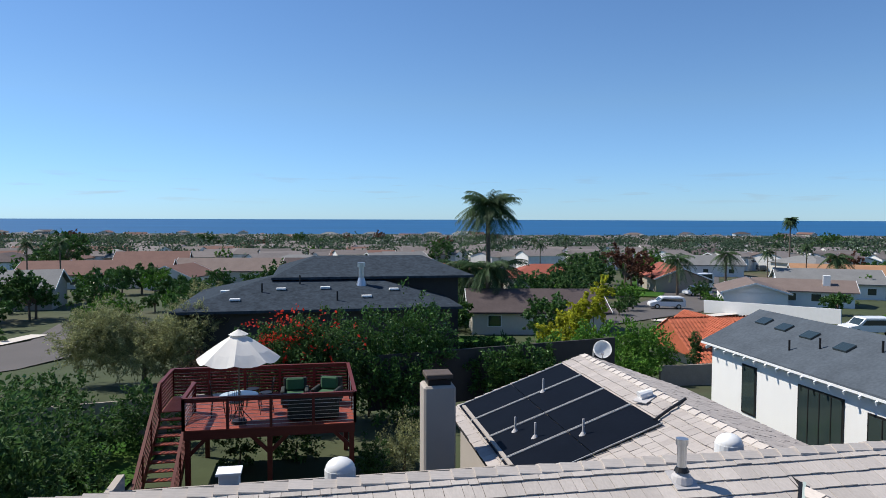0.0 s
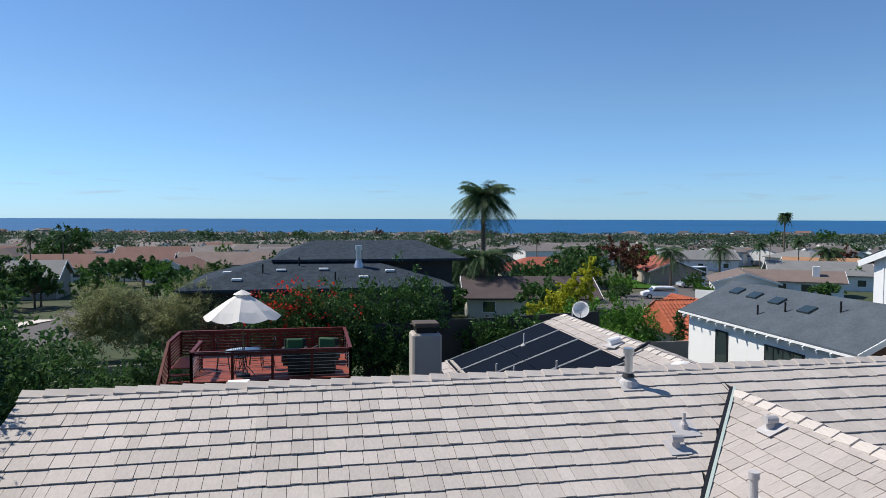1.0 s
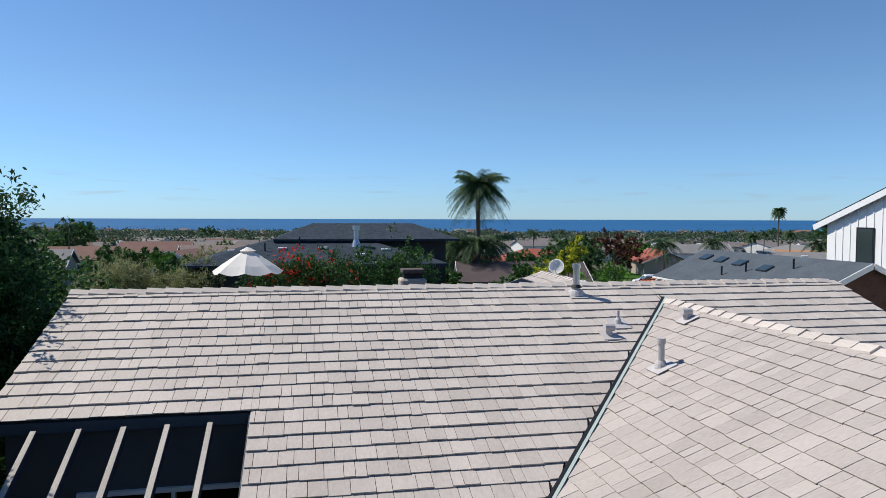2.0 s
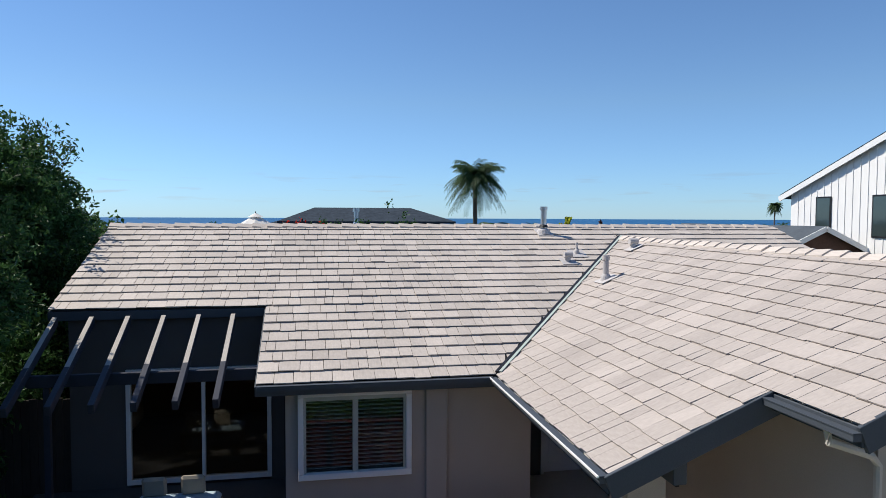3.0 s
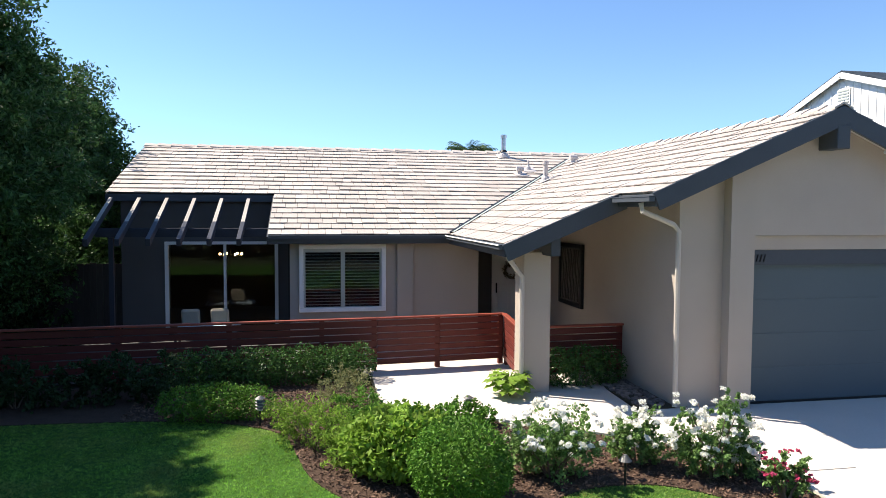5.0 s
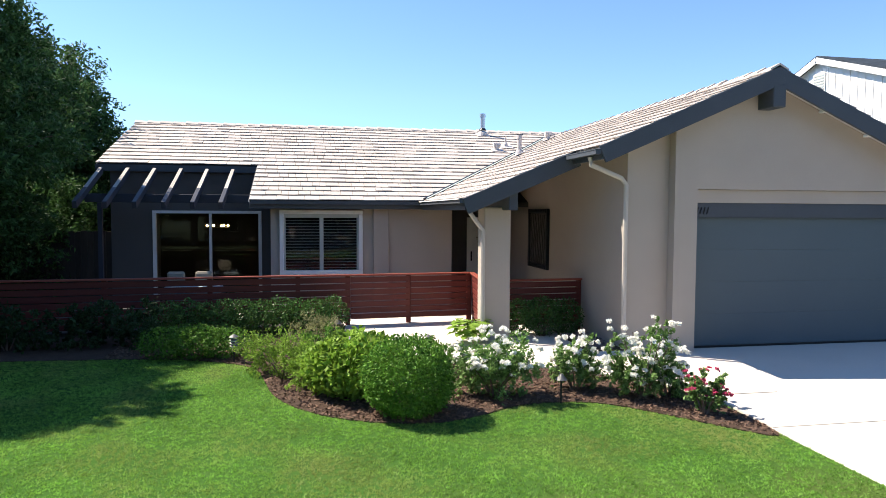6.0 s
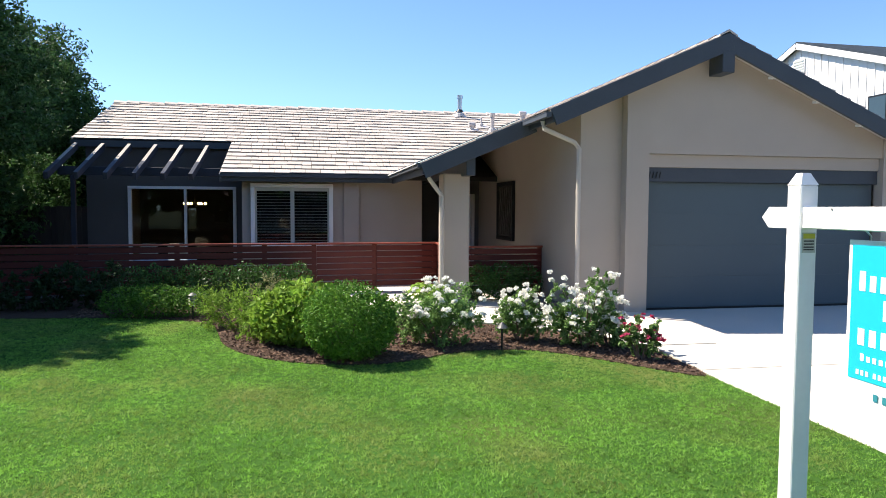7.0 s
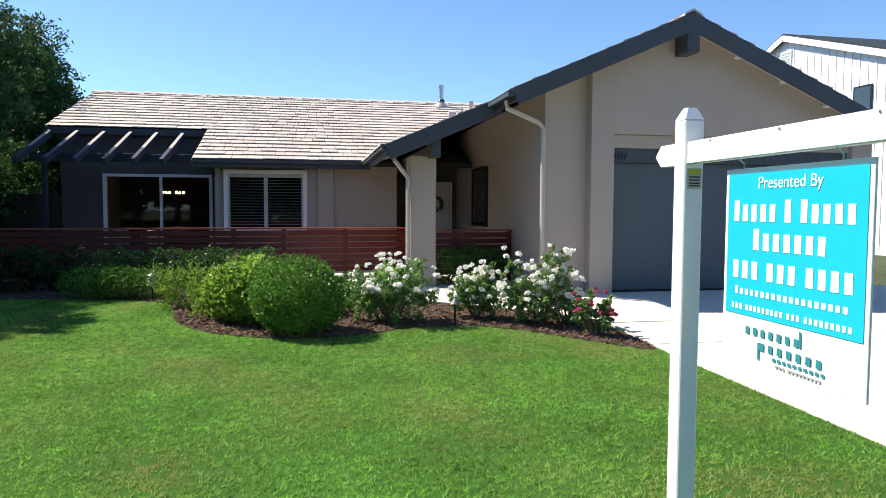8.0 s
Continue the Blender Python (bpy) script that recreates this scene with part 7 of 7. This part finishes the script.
for k in range(150):
    u, s = 48 + 72 * rnd.random(), rnd.uniform(-0.75, 0.3)
    x, y = 0.186 * u + 0.983 * u * s, 0.983 * u - 0.186 * u * s
    if (-9 < x < 11 and 34 < y < 52) or (-31 < x < -16 and y < 72) or (15 < x < 30 and 62 < y < 74) or (13 < x < 19 and y < 62) or (x < -33 and 92 < y < 108):
        continue
    ob = copy_thing(kinds[rnd.choice((0, 1, 1, 2, 4))], pose(x, y, fall(x, y), 0, 0, rnd.uniform(0, 360)))
    ob.matrix_basis = ob.matrix_basis @ Matrix.Scale(rnd.uniform(0.28, 0.55), 4)

# woods and gardens of the far town down to the shore
lob = []
for k in range(5600):
    u, s = 200 + 650 * RNG.random() ** 0.8, RNG.uniform(-0.8, 0.8)
    x, y = 0.186 * u + 0.983 * u * s, 0.983 * u - 0.186 * u * s
    r = RNG.uniform(1.4, 3.9) * (1 + u / 1500)
    if fall(x, y) + r * 1.7 < 8.6 - 0.0255 * u:
        lob.append((x, y, fall(x, y) + r * 0.7, r * 1.3, r * 1.3, r))
LEAF_FAR = leaf_mat("far_leaf", (0.07, 0.108, 0.062))
at, d = clump_points(lob, 300000, 0.15, 0.25)
v, f = leaf_arrays(at, 1.0, d * 0.6, 0.7)
tagged(sheet("far_woods", v, f, LEAF_FAR), "dark green trees spread over the far town", "trees", kind="stuff")

# small pale houses among those trees
FAR_WALL = material("far_wall", (0.72, 0.70, 0.66), 0.9, vary=0.2, scale=0.05, grain=1, bump=0, island=0.6)
FAR_ROOF = material("far_roof", (0.17, 0.15, 0.14), 0.9, vary=0.3, scale=0.05, grain=1, bump=0, island=0.9)
wall_v, wall_f, roof_v, roof_f = [], [], [], []
for k in range(900):
    u, s = 190 + 470 * RNG.random(), RNG.uniform(-0.75, 0.75)
    x, y = 0.186 * u + 0.983 * u * s, 0.983 * u - 0.186 * u * s
    w, d, h, g, a = RNG.uniform(3, 6), RNG.uniform(3, 4.5), RNG.uniform(3.0, 4.4), RNG.uniform(1.0, 1.7), RNG.uniform(-0.6, 0.6)
    z = fall(x, y)
    if z + h + g > 8.6 - 0.0255 * u:
        continue
    put = lambda p, q, r: (x + p * math.cos(a) - q * math.sin(a), y + p * math.sin(a) + q * math.cos(a), z + r)
    n0, m0 = len(wall_v), len(roof_v)
    wall_v += [put(p, q, r) for r in (-1, h) for p, q in ((-w, -d), (w, -d), (w, d), (-w, d))] + [put(-w, 0, h + g * 0.95), put(w, 0, h + g * 0.95)]
    wall_f += [(n0 + i, n0 + (i + 1) % 4, n0 + 4 + (i + 1) % 4, n0 + 4 + i) for i in range(4)]
    wall_f += [(n0 + 4, n0 + 7, n0 + 8, n0 + 4), (n0 + 5, n0 + 6, n0 + 9, n0 + 5)]
    roof_v += [put(p * 1.06, q * 1.12, r) for p, q, r in ((-w, -d, h - 0.1), (w, -d, h - 0.1), (w, 0, h + g), (-w, 0, h + g), (-w, d, h - 0.1), (w, d, h - 0.1))]
    roof_f += [(m0, m0 + 1, m0 + 2, m0 + 3), (m0 + 3, m0 + 2, m0 + 5, m0 + 4)]
wall_tris = [t for f in wall_f for t in ([f[:3]] if f[0] == f[3] else [f[:3], (f[0], f[2], f[3])])]
far_town = thing("far_houses", 30, 300, fall(30, 300), "small pale houses scattered among the far trees", "houses", kind="stuff")
sheet("wall", np.array(wall_v), wall_tris, FAR_WALL, far_town)
sheet("roof", np.array(roof_v), roof_f, FAR_ROOF, far_town)

# ---- across the street, behind the viewer ----
for x, turn, roof_mat in ((-24, 178, GREY_ROOF), (0, 182, BROWN_ROOF), (24, 180, TAN_ROOF)):
    plain_house("low house on the far side of the street", x, -42, turn, 17, 10, 2.8, 0.38, roof_mat, TAN_WALL, False, 4, -0.6)
# unseen trees, added and enlarged to darken the reflections in the house's glass
for x, y, s in ((-14, -34, 1.9), (-8.5, -30.5, 1.7), (-5, -31, 1.8), (-11.5, -31, 1.7), (3.5, -31, 1.7), (7, -32, 1.8), (-34, -36, 1.9), (10, -35, 1.9), (34, -36, 1.8), (-2, -33, 1.8), (-22, -33, 1.8), (22, -34, 1.8), (-6, -54, 1.6), (14, -54, 1.6), (-22, -54, 1.7), (30, -54, 1.6), (44, -44, 1.4), (-46, -44, 1.5)):
    ob = copy_thing(kinds[int(x) % 2], pose(x, y, -0.6, 0, 0, x * 7))
    ob.matrix_basis = ob.matrix_basis @ Matrix.Scale(s, 4)



# ---- roof tiles, laid last ----
lay_tiles((0, EAVE_Y, EAVE_Z), (1, 0, 0), (0, 1, PITCH), (RIDGE_Y - EAVE_Y) * KM, main_bounds, TILE, roof, lambda a, s: -0.85 < a < 3.4 and s < 6.2, seed=3)
lay_tiles(Vector((0, EAVE_Y, EAVE_Z)) + Vector((0, 1, PITCH)).normalized() * NOTCH_S, (1, 0, 0), (0, 1, PITCH), (RIDGE_Y - EAVE_Y) * KM - NOTCH_S, lambda s: [(LEFT_X, NOTCH_X + 0.01)], TILE, roof, seed=9)
lay_tiles((WEX, 0, EAVE_Z), (0, -1, 0), (1, 0, WPITCH), (WX - WEX) * KW, wing_left_bounds, TILE_SIDE_DIM, wing_roof, lambda a, s: -5.5 < a, seed=4, thick=0.026)
lay_tiles((WRIGHT, 0, wing_z(WRIGHT)), (0, 1, 0), (-1, 0, WPITCH), (WRIGHT - WX) * KW, wing_right_bounds, TILE_SIDE_DIM, wing_roof, seed=5)
ridge_caps((LEFT_X, RIDGE_Y, RIDGE_Z), (RIGHT_X, RIDGE_Y, RIDGE_Z), roof, PITCH)
ridge_caps((WX, -1.34, WZ), (WX, valley_y(WX) - 0.1, WZ), wing_roof, WPITCH)
lay_tiles((4.55, 0, BZ - BP * 4.75), (0, -1, 0), (1, 0, BP), 4.75 * KB, lambda s: [(-BY1, -BY0)], TILE_SIDE_DIM, back_roof, seed=6)
lay_tiles((13.2, 0, BZ - BP * 3.9), (0, 1, 0), (-1, 0, BP), 3.9 * KB, lambda s: [(BY0, BY1)], TILE_SIDE_DIM, back_roof, seed=7)
ridge_caps((BX, BY0, BZ), (BX, BY1, BZ), back_roof, BP)
lay_tiles(Vector((WEX, 0, EAVE_Z)) + Vector((1, 0, WPITCH)).normalized() * (6 * COURSE), (0, -1, 0), (1, 0, WPITCH), (WX - WEX) * KW - 6 * COURSE, lambda s: [(0.09, 1.34)], TILE_SIDE_DIM, wing_roof, seed=8, thick=0.026)
